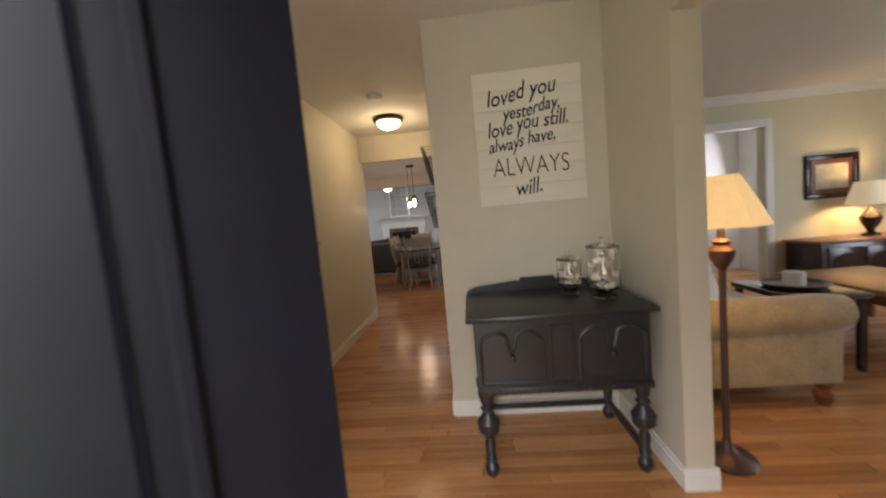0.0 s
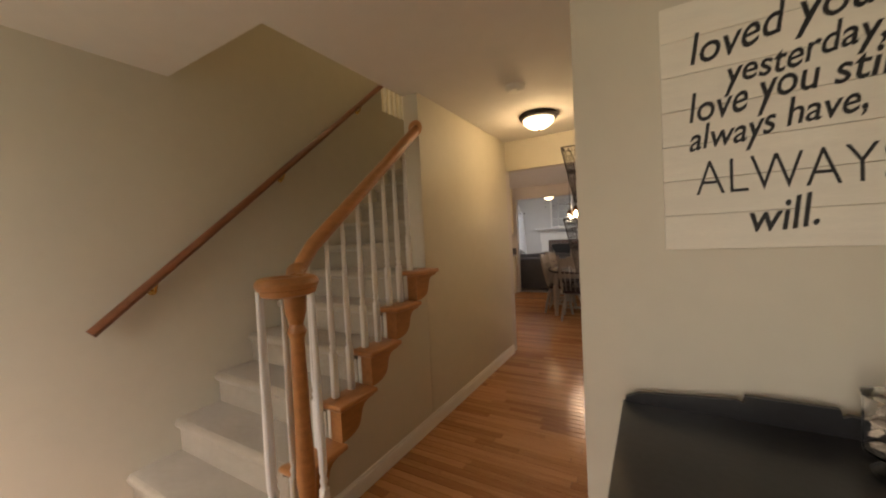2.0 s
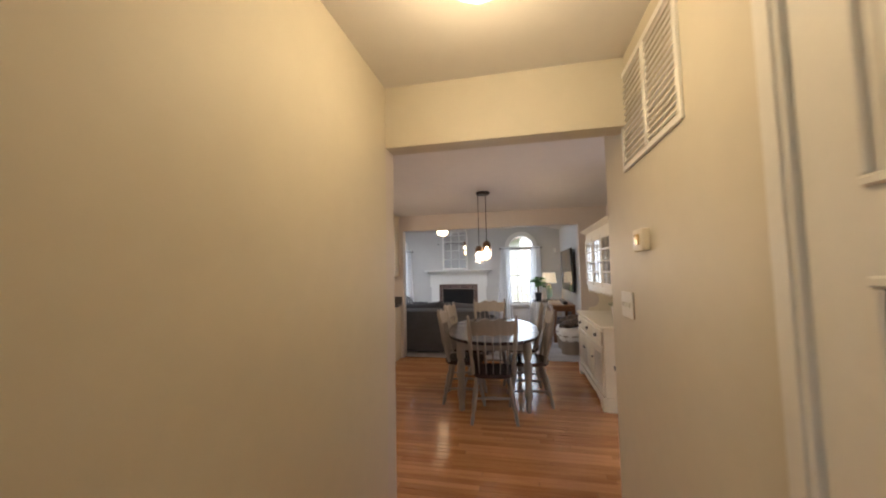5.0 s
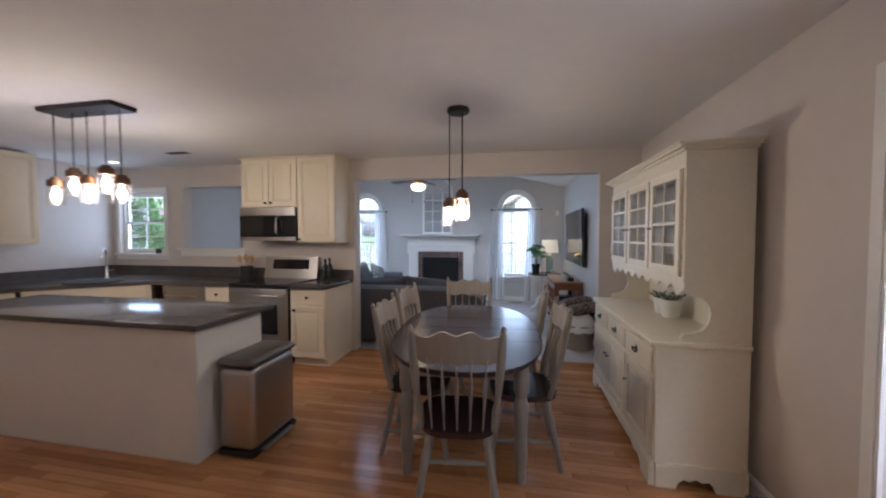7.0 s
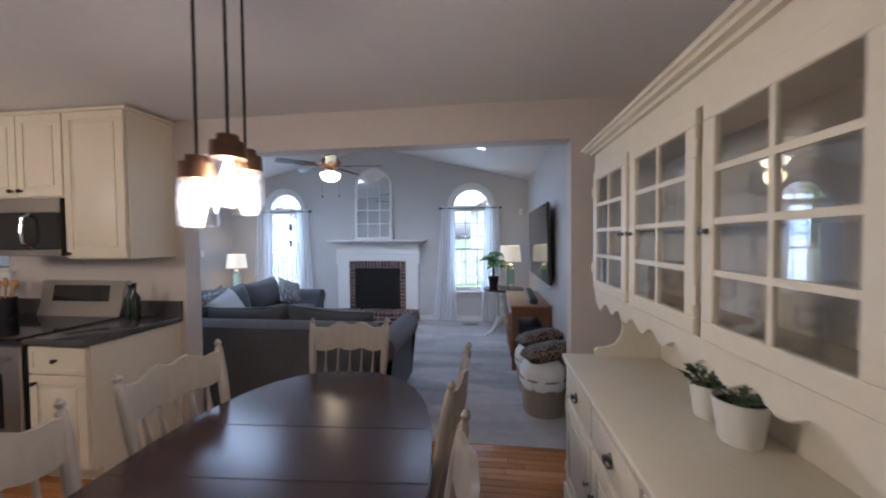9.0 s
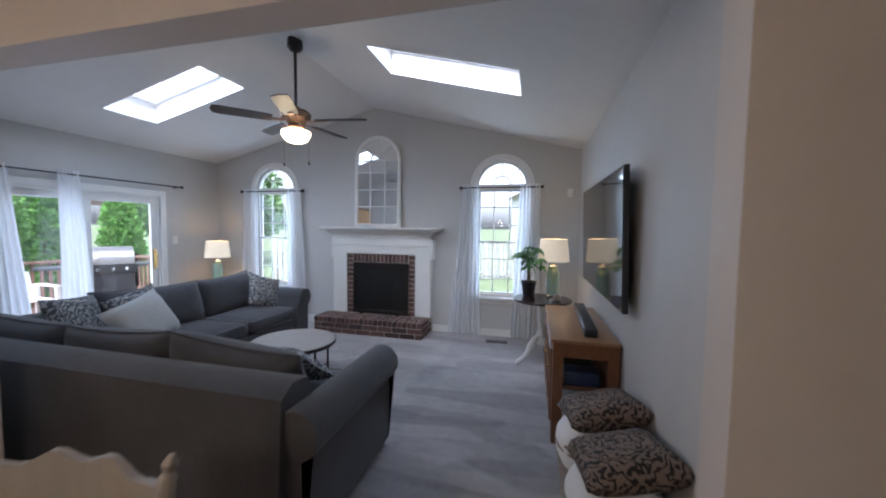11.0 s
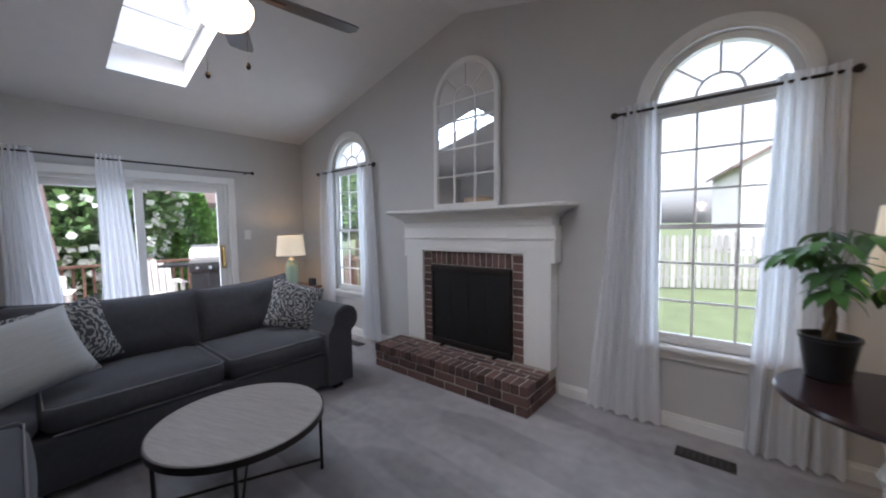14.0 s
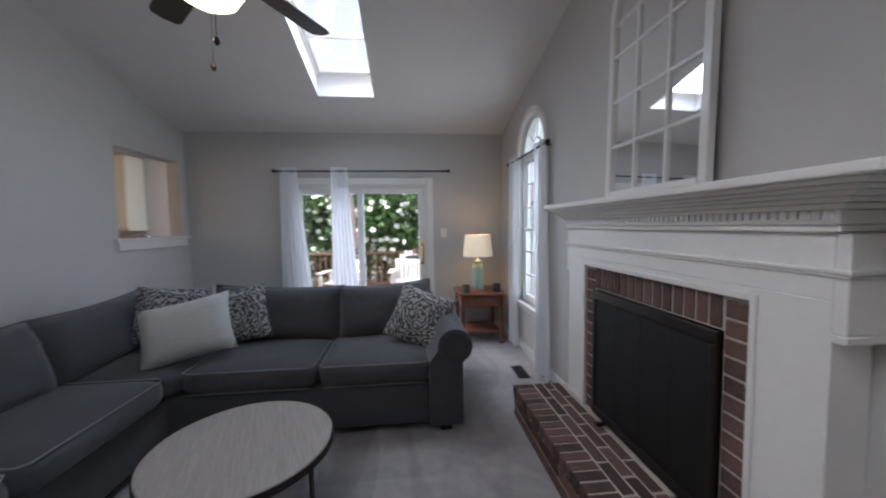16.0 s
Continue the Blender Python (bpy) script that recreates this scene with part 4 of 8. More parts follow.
cabinet("upper_cabinet", "tall cream wall cabinet beside the microwave", 0.49, 0.36, 1.02, (-2.845, KY - 0.36, 1.39), 0,
        (("door", 0.008, 0.01, 0.474, 1.0, 0.04, 0.04),), 0, "kitchen wall cabinets")
cabinet("upper_cabinet", "short cream two-door wall cabinet over the microwave", 0.76, 0.36, 0.59, (-3.605, KY - 0.36, 1.82), 0,
        (("door", 0.006, 0.01, 0.37, 0.57, 0.34, 0.05), ("door", 0.384, 0.01, 0.37, 0.57, 0.42, 0.05)), 0, "kitchen wall cabinets")
bm = bm_new()
bx(bm, -3.625, -2.335, KY - 0.385, KY, 2.405, 2.428, 0.006)
structure("trim_cabinet_crown", bm, CABINET, "cream trim along the top of the wall cabinets", "trim")
# diagonal sink cabinet and the run along the left wall
th = cabinet("sink_cabinet", "cream diagonal corner sink cabinet", 1.08, 0.30, 0.88, (-5.42, 7.78, 0), 43.5,
             (("door", 0.05, 0.115, 0.48, 0.575, 0.49, 0.64), ("door", 0.55, 0.115, 0.48, 0.575, 0.59, 0.64), ("drawer", 0.05, 0.70, 0.98, 0.165, 0.54, 0.785)), 0.10, "kitchen base cabinets")
for i in range(3):
    cabinet("base_cabinet", "cream base cabinet with drawer and door", 0.70, 0.62, 0.88, (-5.46, 5.66 + 0.70 * i, 0), 90,
            (("drawer", 0.01, 0.70, 0.68, 0.165, 0.35, 0.785), ("door", 0.01, 0.115, 0.335, 0.575, 0.29, 0.64), ("door", 0.355, 0.115, 0.335, 0.575, 0.40, 0.64)), 0.10, "kitchen base cabinets")
    cabinet("upper_cabinet", "cream two-door wall cabinet", 0.82, 0.35, 1.04, (-5.75, 5.68 + 0.82 * i, 1.37), 90,
            (("door", 0.006, 0.01, 0.40, 1.02, 0.37, 0.05), ("door", 0.414, 0.01, 0.40, 1.02, 0.45, 0.05)), 0, "kitchen wall cabinets")
dw = thing("dishwasher", "stainless steel dishwasher under the counter", "dishwasher", (-4.50, KY - 0.645, 0))
bm = bm_new()
bx(bm, 0.005, 0.605, 0, 0.62, 0.10, 0.875, 0.004, 1)
part("body", bm, STEEL, dw)
bm = bm_new()
bx(bm, 0.01, 0.60, -0.02, 0, 0.78, 0.865, 0.004, 1)
part("control_panel", bm, STEEL, dw)
bm = bm_new()
tube(bm, [(0.07, 0.0, 0.755), (0.07, -0.045, 0.755), (0.53, -0.045, 0.755), (0.53, 0.0, 0.755)], 0.009, 8)
part("handle", bm, CHROME, dw)
# worktops
bm = bm_new()
outline = [(-3.545, KY - 0.69), (-3.545, KY), (-6.098, KY), (-6.098, 5.64), (-5.43, 5.64), (-5.43, 7.74), (-4.63, KY - 0.69)]
prism(bm, outline, "z", 0.88, 0.92)
wt = thing("worktop", "dark grey stone worktop along the kitchen walls", "worktop")
part("slab", bm, COUNTER, wt, smooth=0)
bm = bm_new()
bx(bm, -6.098, -3.545, KY - 0.02, KY, 0.92, 1.045)
bx(bm, -6.098, -6.078, 5.64, KY - 0.02, 0.92, 1.045)
part("backsplash", bm, COUNTER, wt)
wt = thing("worktop", "small dark grey stone worktop beside the range", "worktop")
bm = bm_new()
bx(bm, -2.765, -2.31, KY - 0.69, KY, 0.88, 0.92, 0.005)
part("slab", bm, COUNTER, wt)
bm = bm_new()
bx(bm, -2.765, -2.31, KY - 0.02, KY, 0.92, 1.04)
part("backsplash", bm, COUNTER, wt)
bm = bm_new()
lathe(bm, [(0, 0), (0.27, 0), (0.27, 0.008), (0.24, 0.006), (0, 0.004)], (0, 0, 0), 28)
solo("sink_basin", bm, FIREBLACK, "dark undermount corner sink", "sink", (-5.25, 8.35, 0.921), 43)
fau = thing("kitchen_faucet", "chrome gooseneck faucet behind the corner sink", "faucet", (-5.45, 8.62, 0.921))
bm = bm_new()
lathe(bm, [(0, 0), (0.03, 0), (0.026, 0.02), (0.018, 0.04), (0.016, 0.16), (0, 0.16)], seg=16)
part("base", bm, CHROME, fau)
bm = bm_new()
tube(bm, [(0.085 - 0.085 * math.cos(a), -0.085 + 0.085 * math.cos(a), z) for a, z in [(0, 0.14), (0, 0.30)] + [(k * math.pi / 8, 0.30 + 0.09 * math.sin(k * math.pi / 8)) for k in range(1, 9)] + [(math.pi, 0.24)]], 0.012, 10)
part("spout", bm, CHROME, fau)
bm = bm_new()
tube(bm, [(0.0, 0.0, 0.08), (0.05, 0.05, 0.12)], 0.008)
part("lever", bm, CHROME, fau)
# range
rg = thing("kitchen_range", "stainless steel electric range with black glass top", "range", (-3.53, KY - 0.70, 0))
bm = bm_new()
bx(bm, 0, 0.755, 0.03, 0.70, 0.08, 0.905, 0.003, 1)
part("body", bm, FIREBLACK, rg)
bm = bm_new()
bx(bm, -0.003, 0.758, 0.0, 0.66, 0.905, 0.925, 0.004, 1)
part("cooktop", bm, BLACKGLASS, rg, "black glass cooktop")
bm = bm_new()
bx(bm, 0.005, 0.75, 0.0, 0.03, 0.27, 0.87, 0.006)
d = part("oven_door", bm, STEEL, rg)
bm = bm_new()
bx(bm, 0.12, 0.635, -0.004, 0.0, 0.36, 0.70, 0.003, 1)
part("window", bm, BLACKGLASS, d)
bm = bm_new()
tube(bm, [(0.06, 0.0, 0.80), (0.06, -0.05, 0.80), (0.695, -0.05, 0.80), (0.695, 0.0, 0.80)], 0.012, 8)
part("handle", bm, STEEL, d)
bm = bm_new()
bx(bm, 0.005, 0.75, 0.0, 0.03, 0.09, 0.255, 0.006)
part("drawer", bm, STEEL, rg)
bm = bm_new()
prism(bm, [(0.60, 0.925), (0.70, 0.925), (0.70, 1.20), (0.655, 1.20), (0.625, 1.00)], "x", 0.0, 0.755)
part("backguard", bm, STEEL, rg)
bm = bm_new()
prism(bm, [(0.625, 1.04), (0.632, 1.04), (0.654, 1.165), (0.647, 1.165)], "x", 0.12, 0.635)
part("control_glass", bm, BLACKGLASS, rg)
mw = thing("microwave", "stainless steel over-the-range microwave", "microwave", (-3.60, KY - 0.42, 1.415))
bm = bm_new()
bx(bm, 0, 0.752, 0.02, 0.42, 0, 0.40, 0.003, 1)
part("body", bm, FIREBLACK, mw)
bm = bm_new()
bx(bm, 0, 0.752, 0, 0.02, 0.30, 0.40, 0.004, 1)
bx(bm, 0, 0.752, 0, 0.02, 0.0, 0.045, 0.004, 1)
part("trim_band", bm, STEEL, mw)
bm = bm_new()
bx(bm, 0, 0.752, -0.002, 0.02, 0.047, 0.298, 0.003, 1)
part("door_glass", bm, BLACKGLASS, mw)
bm = bm_new()
tube(bm, [(0.53, 0.0, 0.06), (0.53, -0.04, 0.09), (0.53, -0.05, 0.17), (0.53, -0.04, 0.26), (0.53, 0.0, 0.29)], 0.012, 8)
part("handle", bm, CHROME, mw)
WOODLIGHT = mat("light_utensil_wood", (0.50, 0.30, 0.14), 0.6, vary=0.2, scale=20)
ut = thing("utensil_crock", "black crock full of wooden cooking utensils", "crock", (-3.72, 9.02, 0.921))
bm = bm_new()
lathe(bm, [(0, 0), (0.075, 0), (0.08, 0.02), (0.08, 0.16), (0.07, 0.16), (0.07, 0.03), (0, 0.03)], seg=24)
part("crock", bm, BLACKPAINT, ut)
rnd = random.Random(4)
for i in range(6):
    bm = bm_new()
    a = i * 1.05
    top = (0.10 * math.cos(a), 0.06 * math.sin(a), rnd.uniform(0.25, 0.30))
    tube(bm, [(0.03 * math.cos(a), 0.03 * math.sin(a), 0.04), top], 0.007, 6)
    vs = bmesh.ops.create_icosphere(bm, subdivisions=2, radius=0.03)["verts"]
    bmesh.ops.transform(bm, verts=vs, matrix=Matrix.Translation(top) @ Matrix.Diagonal((1, 0.4, 1.4, 1)))
    part("wooden_spoon", bm, WOODLIGHT, ut)
BOTTLE = mat("dark_green_glass", (0.012, 0.02, 0.012), 0.08, vary=0.1)
for x, y, h in ((-2.62, 9.06, 0.26), (-2.54, 9.02, 0.28)):
    bm = bm_new()
    lathe(bm, [(0, 0), (0.034, 0), (0.035, h * 0.62), (0.015, h * 0.76), (0.013, h * 0.94), (0.016, h * 0.95), (0.016, h), (0, h)], seg=18)
    solo("oil_bottle", bm, BOTTLE, "dark glass oil bottle on the worktop", "bottle", (x, y, 0.921), group="bottles by the range")


def window_unit(name, label, axis, face, c, z0, z1, w, depth=0.10, bars=(1, 1), arch=0.0, sill=True, side=-1, trim_w=0.06, spokes=0):
    """A double-hung window set in its hole: frame, two sashes with bars, panes and a sill. axis y: the wall runs along x."""
    th = tagged(new(name), label, "window", "", "structure")
    th.matrix_basis = Matrix.Translation((c, face, 0)) if axis == "y" else Matrix.Translation((face, c, 0)) @ pose(0, 0, 0, 0, 0, 90)
    h = w / 2
    bm = bm_new()
    f = 0.035
    for q in ((-h, -h + f, z0, z1), (h - f, h, z0, z1), (-h + f, h - f, z0, z0 + f), (-h + f, h - f, z1 - f, z1)):
        bx(bm, q[0], q[1], 0.03, 0.09, q[2], q[3])
    part("window_frame", bm, TRIM, th)
    zm = (z0 + z1) / 2
    for a, b, y in ((z0 + f, zm + 0.015, 0.04), (zm - 0.015, z1 - f, 0.062)):
        bm = bm_new()
        s = 0.03
        for q in ((-h + f, -h + f + s, a, b), (h - f - s, h - f, a, b), (-h + f + s, h - f - s, a, a + s), (-h + f + s, h - f - s, b - s, b)):
            bx(bm, q[0], q[1], y, y + 0.022, q[2], q[3])
        for i in range(bars[0]):
            x = -h + f + (i + 1) * (w - 2 * f) / (bars[0] + 1)
            bx(bm, x - 0.007, x + 0.007, y + 0.006, y + 0.016, a + s, b - s)
        for i in range(bars[1]):
            z = a + (i + 1) * (b - a) / (bars[1] + 1)
            bx(bm, -h + f + s, h - f - s, y + 0.005, y + 0.017, z - 0.007, z + 0.007)
        part("sash", bm, TRIM, th)
        bm = bm_new()
        bx(bm, -h + f + 0.01, h - f - 0.01, y + 0.009, y + 0.013, a + 0.01, b - 0.01)
        g = part("pane", bm, PANE, th)
        g.visible_shadow = False
    if arch:
        bm = bm_new()
        n = 24
        for r0, r1, y0, y1 in ((arch - 0.04, arch, 0.03, 0.09),):
            ring(bm, 0, z1, r0, r1, y0, y1, n)
        bx(bm, -h, h, 0.03, 0.085, z1, z1 + 0.03)
        ring(bm, 0, z1 + 0.03, arch * 0.30, arch * 0.30 + 0.014, 0.05, 0.062, n)
        for k in range(1, spokes + 1):
            a = math.pi * k / (spokes + 1)
            tube(bm, [(arch * 0.31 * math.cos(a), 0.056, z1 + 0.03 + arch * 0.31 * math.sin(a)), ((arch - 0.02) * math.cos(a), 0.056, z1 + (arch - 0.02) * math.sin(a))], 0.007, 6)
        part("arch_frame", bm, TRIM, th)
        bm = bm_new()
        prism(bm, [((arch - 0.02) * math.cos(math.pi * k / n), z1 + (arch - 0.02) * math.sin(math.pi * k / n)) for k in range(n + 1)], "y", 0.066, 0.07)
        g = part("pane", bm, PANE, th)
        g.visible_shadow = False
    bm = bm_new()
    t = trim_w
    for q in ((-h - t, -h, z0, z1), (h, h + t, z0, z1)):
        bx(bm, q[0], q[1], -0.018, 0, q[2], q[3])
        bx(bm, q[0] + 0.015, q[1] - 0.015, -0.025, -0.018, q[2], q[3])
    if arch:
        ring(bm, 0, z1, arch, arch + t, -0.018, 0, 28)
        ring(bm, 0, z1, arch + 0.015, arch + t - 0.015, -0.025, -0.018, 28)
    else:
        bx(bm, -h - t, h + t, -0.02, 0, z1, z1 + t)
    part("casing", bm, TRIM, th)
    bm = bm_new()
    bx(bm, -h - t - 0.02, h + t + 0.02, -0.055, 0.03, z0 - 0.03, z0, 0.006)
    bx(bm, -h - t, h + t, -0.018, 0, z0 - 0.09, z0 - 0.03, 0.003, 1)
    part("window_sill", bm, TRIM, th)
    return th


def ring(bm, cx, cz, r0, r1, y0, y1, n):
    """A half hoop over its centre, in x and z, between y0 and y1."""
    rows = []
    for k in range(n + 1):
        a = math.pi * k / n
        rows.append([bm.verts.new((cx + r * math.cos(a), y, cz + r * math.sin(a))) for r, y in ((r0, y0), (r1, y0), (r1, y1), (r0, y1))])
    for a, b in zip(rows, rows[1:]):
        for i in range(4):
            bm.faces.new((a[i], a[(i + 1) % 4], b[(i + 1) % 4], b[i]))
    bm.faces.new(rows[0])
    bm.faces.new(rows[-1][::-1])


PANE = bpy.data.materials.new("window_glass")
PANE.use_nodes = True
pt = PANE.node_tree
pt.nodes.remove(pt.nodes["Principled BSDF"])
clear, gloss, mx, fres, pw = (pt.nodes.new(n) for n in ("ShaderNodeBsdfTransparent", "ShaderNodeBsdfGlossy", "ShaderNodeMixShader", "ShaderNodeLayerWeight", "ShaderNodeMath"))
gloss.inputs["Roughness"].default_value = 0.02
pw.operation = "MULTIPLY_ADD"
pw.inputs[1].default_value, pw.inputs[2].default_value = 0.5, 0.03
fres.inputs["Blend"].default_value = 0.25
pt.links.new(fres.outputs["Facing"], pw.inputs[0])
pt.links.new(pw.outputs[0], mx.inputs[0])
pt.links.new(clear.outputs[0], mx.inputs[1])
pt.links.new(gloss.outputs[0], mx.inputs[2])
pt.links.new(mx.outputs[0], pt.nodes["Material Output"].inputs[0])

window_unit("window_1", "white double-hung kitchen window over the sink", "y", 9.2, -5.58, 1.22, 2.10, 0.78, bars=(1, 1))
bm = bm_new()
bx(bm, -4.95, -3.86, 9.15, 9.39, 1.27, 1.30, 0.006)
bx(bm, -4.91, -3.90, 9.18, 9.2, 1.19, 1.27)
bx(bm, -4.91, -3.90, 9.346, 9.366, 1.19, 1.27)
structure("trim_pass_through_sill", bm, TRIM, "white painted sill of the pass-through", "trim")
bm = bm_new()
lathe(bm, [(0, 0), (0.03, 0), (0.04, 0.07), (0.034, 0.07), (0.03, 0.055), (0, 0.055)], (-5.28, 9.17, 1.221), 16)
solo("small_pot", bm, BLACKPAINT, "small dark pot on the kitchen window sill", "pot")
# island
isl = thing("kitchen_island", "white kitchen island with dark grey stone top", "island", (-4.62, 6.86, 0))
bm = bm_new()
bx(bm, 0, 2.34, 0, 0.60, 0.0, 0.88, 0.003, 1)
part("body", bm, WHITE, isl)
bm = bm_new()
bx(bm, -0.05, 2.42, -0.07, 0.66, 0.88, 0.92, 0.006)
part("stone_top", bm, COUNTER, isl, "dark grey polished stone top")
wall_plate("island_outlet", "white outlet on the island's end panel", "outlet", (-2.62, 6.8595, 0.63), "y", -1, knobs=((0, 0.022), (0, -0.022)), toggle=(0.03, 0.026))
tc = thing("trash_can", "brushed steel step trash can beside the island", "trash can", (-2.10, 7.20, 0))
bm = bm_new()
bx(bm, -0.135, 0.135, -0.235, 0.235, 0.04, 0.60, 0.05, 4)
part("body", bm, STEEL, tc)
bm = bm_new()
bx(bm, -0.145, 0.145, -0.245, 0.245, 0.60, 0.655, 0.035, 4)
part("lid", bm, mat("dark_steel", (0.2, 0.19, 0.18), 0.35, metal=0.9, vary=0.05), tc, "darker steel lid")
bm = bm_new()
bx(bm, -0.14, 0.14, -0.24, 0.24, 0.0, 0.045, 0.02)
part("base", bm, FIREBLACK, tc)
bm = bm_new()
bx(bm, 0.13, 0.175, -0.16, 0.16, 0.02, 0.035, 0.006)
part("pedal", bm, STEEL, tc)

BULB = mat("lit_bulb", (1, 0.9, 0.7), 0.3, vary=0.0, emit=(1.0, 0.74, 0.42), power=16)
COPPER = mat("aged_copper", (0.16, 0.09, 0.055), 0.4, metal=0.8, vary=0.3, scale=20)


def jar_drop(th, x, y, ztop, zcap):
    """A hanging glass jar with a metal cap and a lit bulb."""
    bm = bm_new()
    tube(bm, [(x, y, ztop), (x, y, zcap + 0.04)], 0.0045, 6)
    part("cord", bm, BLACKMETAL, th)
    bm = bm_new()
    lathe(bm, [(0, zcap + 0.05), (0.03, zcap + 0.05), (0.032, zcap + 0.03), (0.048, zcap + 0.028), (0.05, zcap - 0.02), (0, zcap - 0.02)], (x, y, 0), 20)
    part("cap", bm, COPPER, th, "aged copper cap")
    bm = bm_new()
    lathe(bm, [(0.045, zcap - 0.02), (0.056, zcap - 0.045), (0.056, zcap - 0.15), (0.05, zcap - 0.16), (0.048, zcap - 0.158), (0.053, zcap - 0.148), (0.053, zcap - 0.046), (0.043, zcap - 0.022)], (x, y, 0), 20)
    g = part("glass_jar", bm, GLASSTHIN, th, "clear glass jar")
    g.visible_shadow = False
    bm = bm_new()
    lathe(bm, [(0, zcap - 0.02), (0.012, zcap - 0.03), (0.014, zcap - 0.05), (0.028, zcap - 0.085), (0.022, zcap - 0.11), (0, zcap - 0.12)], (x, y, 0), 14)
    g = part("bulb", bm, BULB, th, "lit bulb")
    g.visible_shadow = False


GLASSTHIN = PANE
ip = thing("island_pendant", "dark metal bar pendant with five lit glass jars", "pendant light")
bm = bm_new()
bx(bm, -3.82, -3.12, 7.02, 7.21, 2.405, 2.439, 0.004, 1)
part("ceiling_plate", bm, BLACKMETAL, ip)
for i, (x, y, z) in enumerate(((-3.775, 7.10, 1.87), (-3.62, 7.12, 1.94), (-3.465, 7.11, 1.88), (-3.31, 7.12, 1.95), (-3.155, 7.11, 1.87))):
    jar_drop(ip, x, y, 2.41, z)
dp = thing("dining_pendant", "dark round canopy pendant with three lit glass jars", "pendant light")
bm = bm_new()
lathe(bm, [(0, 2.4395), (0.085, 2.4395), (0.088, 2.42), (0.075, 2.405), (0, 2.402)], (-0.725, 7.70, 0), 24)
part("canopy", bm, BLACKMETAL, dp)
for x, y, z in ((-0.785, 7.66, 1.71), (-0.69, 7.67, 1.77), (-0.70, 7.76, 1.75)):
    jar_drop(dp, x, y, 2.41, z)
rl = thing("recessed_light", "round recessed ceiling light, lit, over the sink", "recessed light", (-5.45, 8.75, 2.4385))
bm = bm_new()
lathe(bm, [(0.055, 0), (0.085, 0), (0.085, -0.006), (0.055, -0.004)], seg=24)
part("trim_ring", bm, WHITE, rl)
bm = bm_new()
lathe(bm, [(0, -0.002), (0.055, -0.002)], seg=24)
g = part("lens", bm, GLOW, rl)
g.visible_shadow = False
cv = thing("ceiling_vent", "white slotted ceiling vent over the kitchen", "vent", (-4.13, 8.46, 2.439))
bm = bm_new()
bx(bm, -0.16, 0.16, -0.06, 0.06, -0.008, 0, 0.003, 1)
part("frame", bm, WHITE, cv)
# black strips on the solid plate give the darkness of its slots
for i in range(6):
    bm = bm_new()
    bx(bm, -0.14, 0.14, -0.045 + i * 0.016, -0.037 + i * 0.016, -0.011, -0.008)
    part("slat", bm, FIREBLACK, cv)
RUG = mat("patterned_rug_cloth", (0.42, 0.38, 0.33), 0.95, vary=0.0, scale=22, dark=(0.09, 0.08, 0.085), bump=0.3, bscale=200)
bm = bm_new()
bx(bm, -3.55, -2.70, 7.78, 8.40, 0.0015, 0.010, 0.003, 1)
solo("kitchen_rug", bm, RUG, "small dark and cream patterned rug before the range", "rug")
cab = thing("side_table", "dark slate-blue painted side table against the dining wall", "table", (0.34, 5.465, 0))
SLATE = mat("slate_blue_paint", (0.055, 0.06, 0.075), 0.45, vary=0.12, scale=5)
bm = bm_new()
bx(bm, 0, 0.62, 0, 0.62, 0.715, 0.745, 0.005)
part("top", bm, SLATE, cab)
bm = bm_new()
bx(bm, 0.04, 0.58, 0.04, 0.58, 0.60, 0.715, 0.003, 1)
part("apron", bm, SLATE, cab)
for x in (0.03, 0.54):
    for y in (0.03, 0.54):
        bm = bm_new()
        bx(bm, x, x + 0.05, y, y + 0.05, 0, 0.715, 0.003, 1)
        part("leg", bm, SLATE, cab)

# ---------------------------------------------------------------- dining
dt = thing("dining_table", "oval dining table with dark espresso top and grey legs", "table", (-0.64, 7.71, 0), 4)
bm = bm_new()
n = 48
rim = []
for i in range(n):
    a = 2 * math.pi * i / n
    ca, sa = math.cos(a), math.sin(a)
    rim.append((0.53 * abs(ca) ** 0.82 * (1 if ca > 0 else -1), 0.92 * abs(sa) ** 0.82 * (1 if sa > 0 else -1)))
for z0, z1, s in ((0.735, 0.755, 1.0), (0.722, 0.735, 0.985)):
    prism(bm, [(x * s, y * s) for x, y in rim], "z", z0, z1)
part("tabletop", bm, DARKWOOD, dt, "dark espresso oval top")
bm = bm_new()
for y in (-0.32, 0.0, 0.32):
    bx(bm, -0.49 if abs(y) > 0.1 else -0.525, 0.49 if abs(y) > 0.1 else 0.525, y - 0.0015, y + 0.0015, 0.7545, 0.7562)
part("leaf_seam", bm, FIREBLACK, dt)
bm = bm_new()
bx(bm, -0.36, 0.36, -0.66, -0.63, 0.62, 0.722)
bx(bm, -0.36, 0.36, 0.63, 0.66, 0.62, 0.722)
bx(bm, -0.36, -0.33, -0.63, 0.63, 0.62, 0.722)
bx(bm, 0.33, 0.36, -0.63, 0.63, 0.62, 0.722)
part("apron", bm, GREYWOOD, dt)
for sx in (-1, 1):
    for sy in (-1, 1):
        bm = bm_new()
        lathe(bm, [(0, 0), (0.026, 0), (0.032, 0.05), (0.026, 0.09), (0.042, 0.16), (0.034, 0.30), (0.046, 0.46), (0.030, 0.52), (0.044, 0.55), (0.044, 0.62), (0.044, 0.722), (0, 0.722)], (sx * 0.345, sy * 0.645, 0), 16)
        part("leg", bm, GREYWOOD, dt, "grey turned leg")


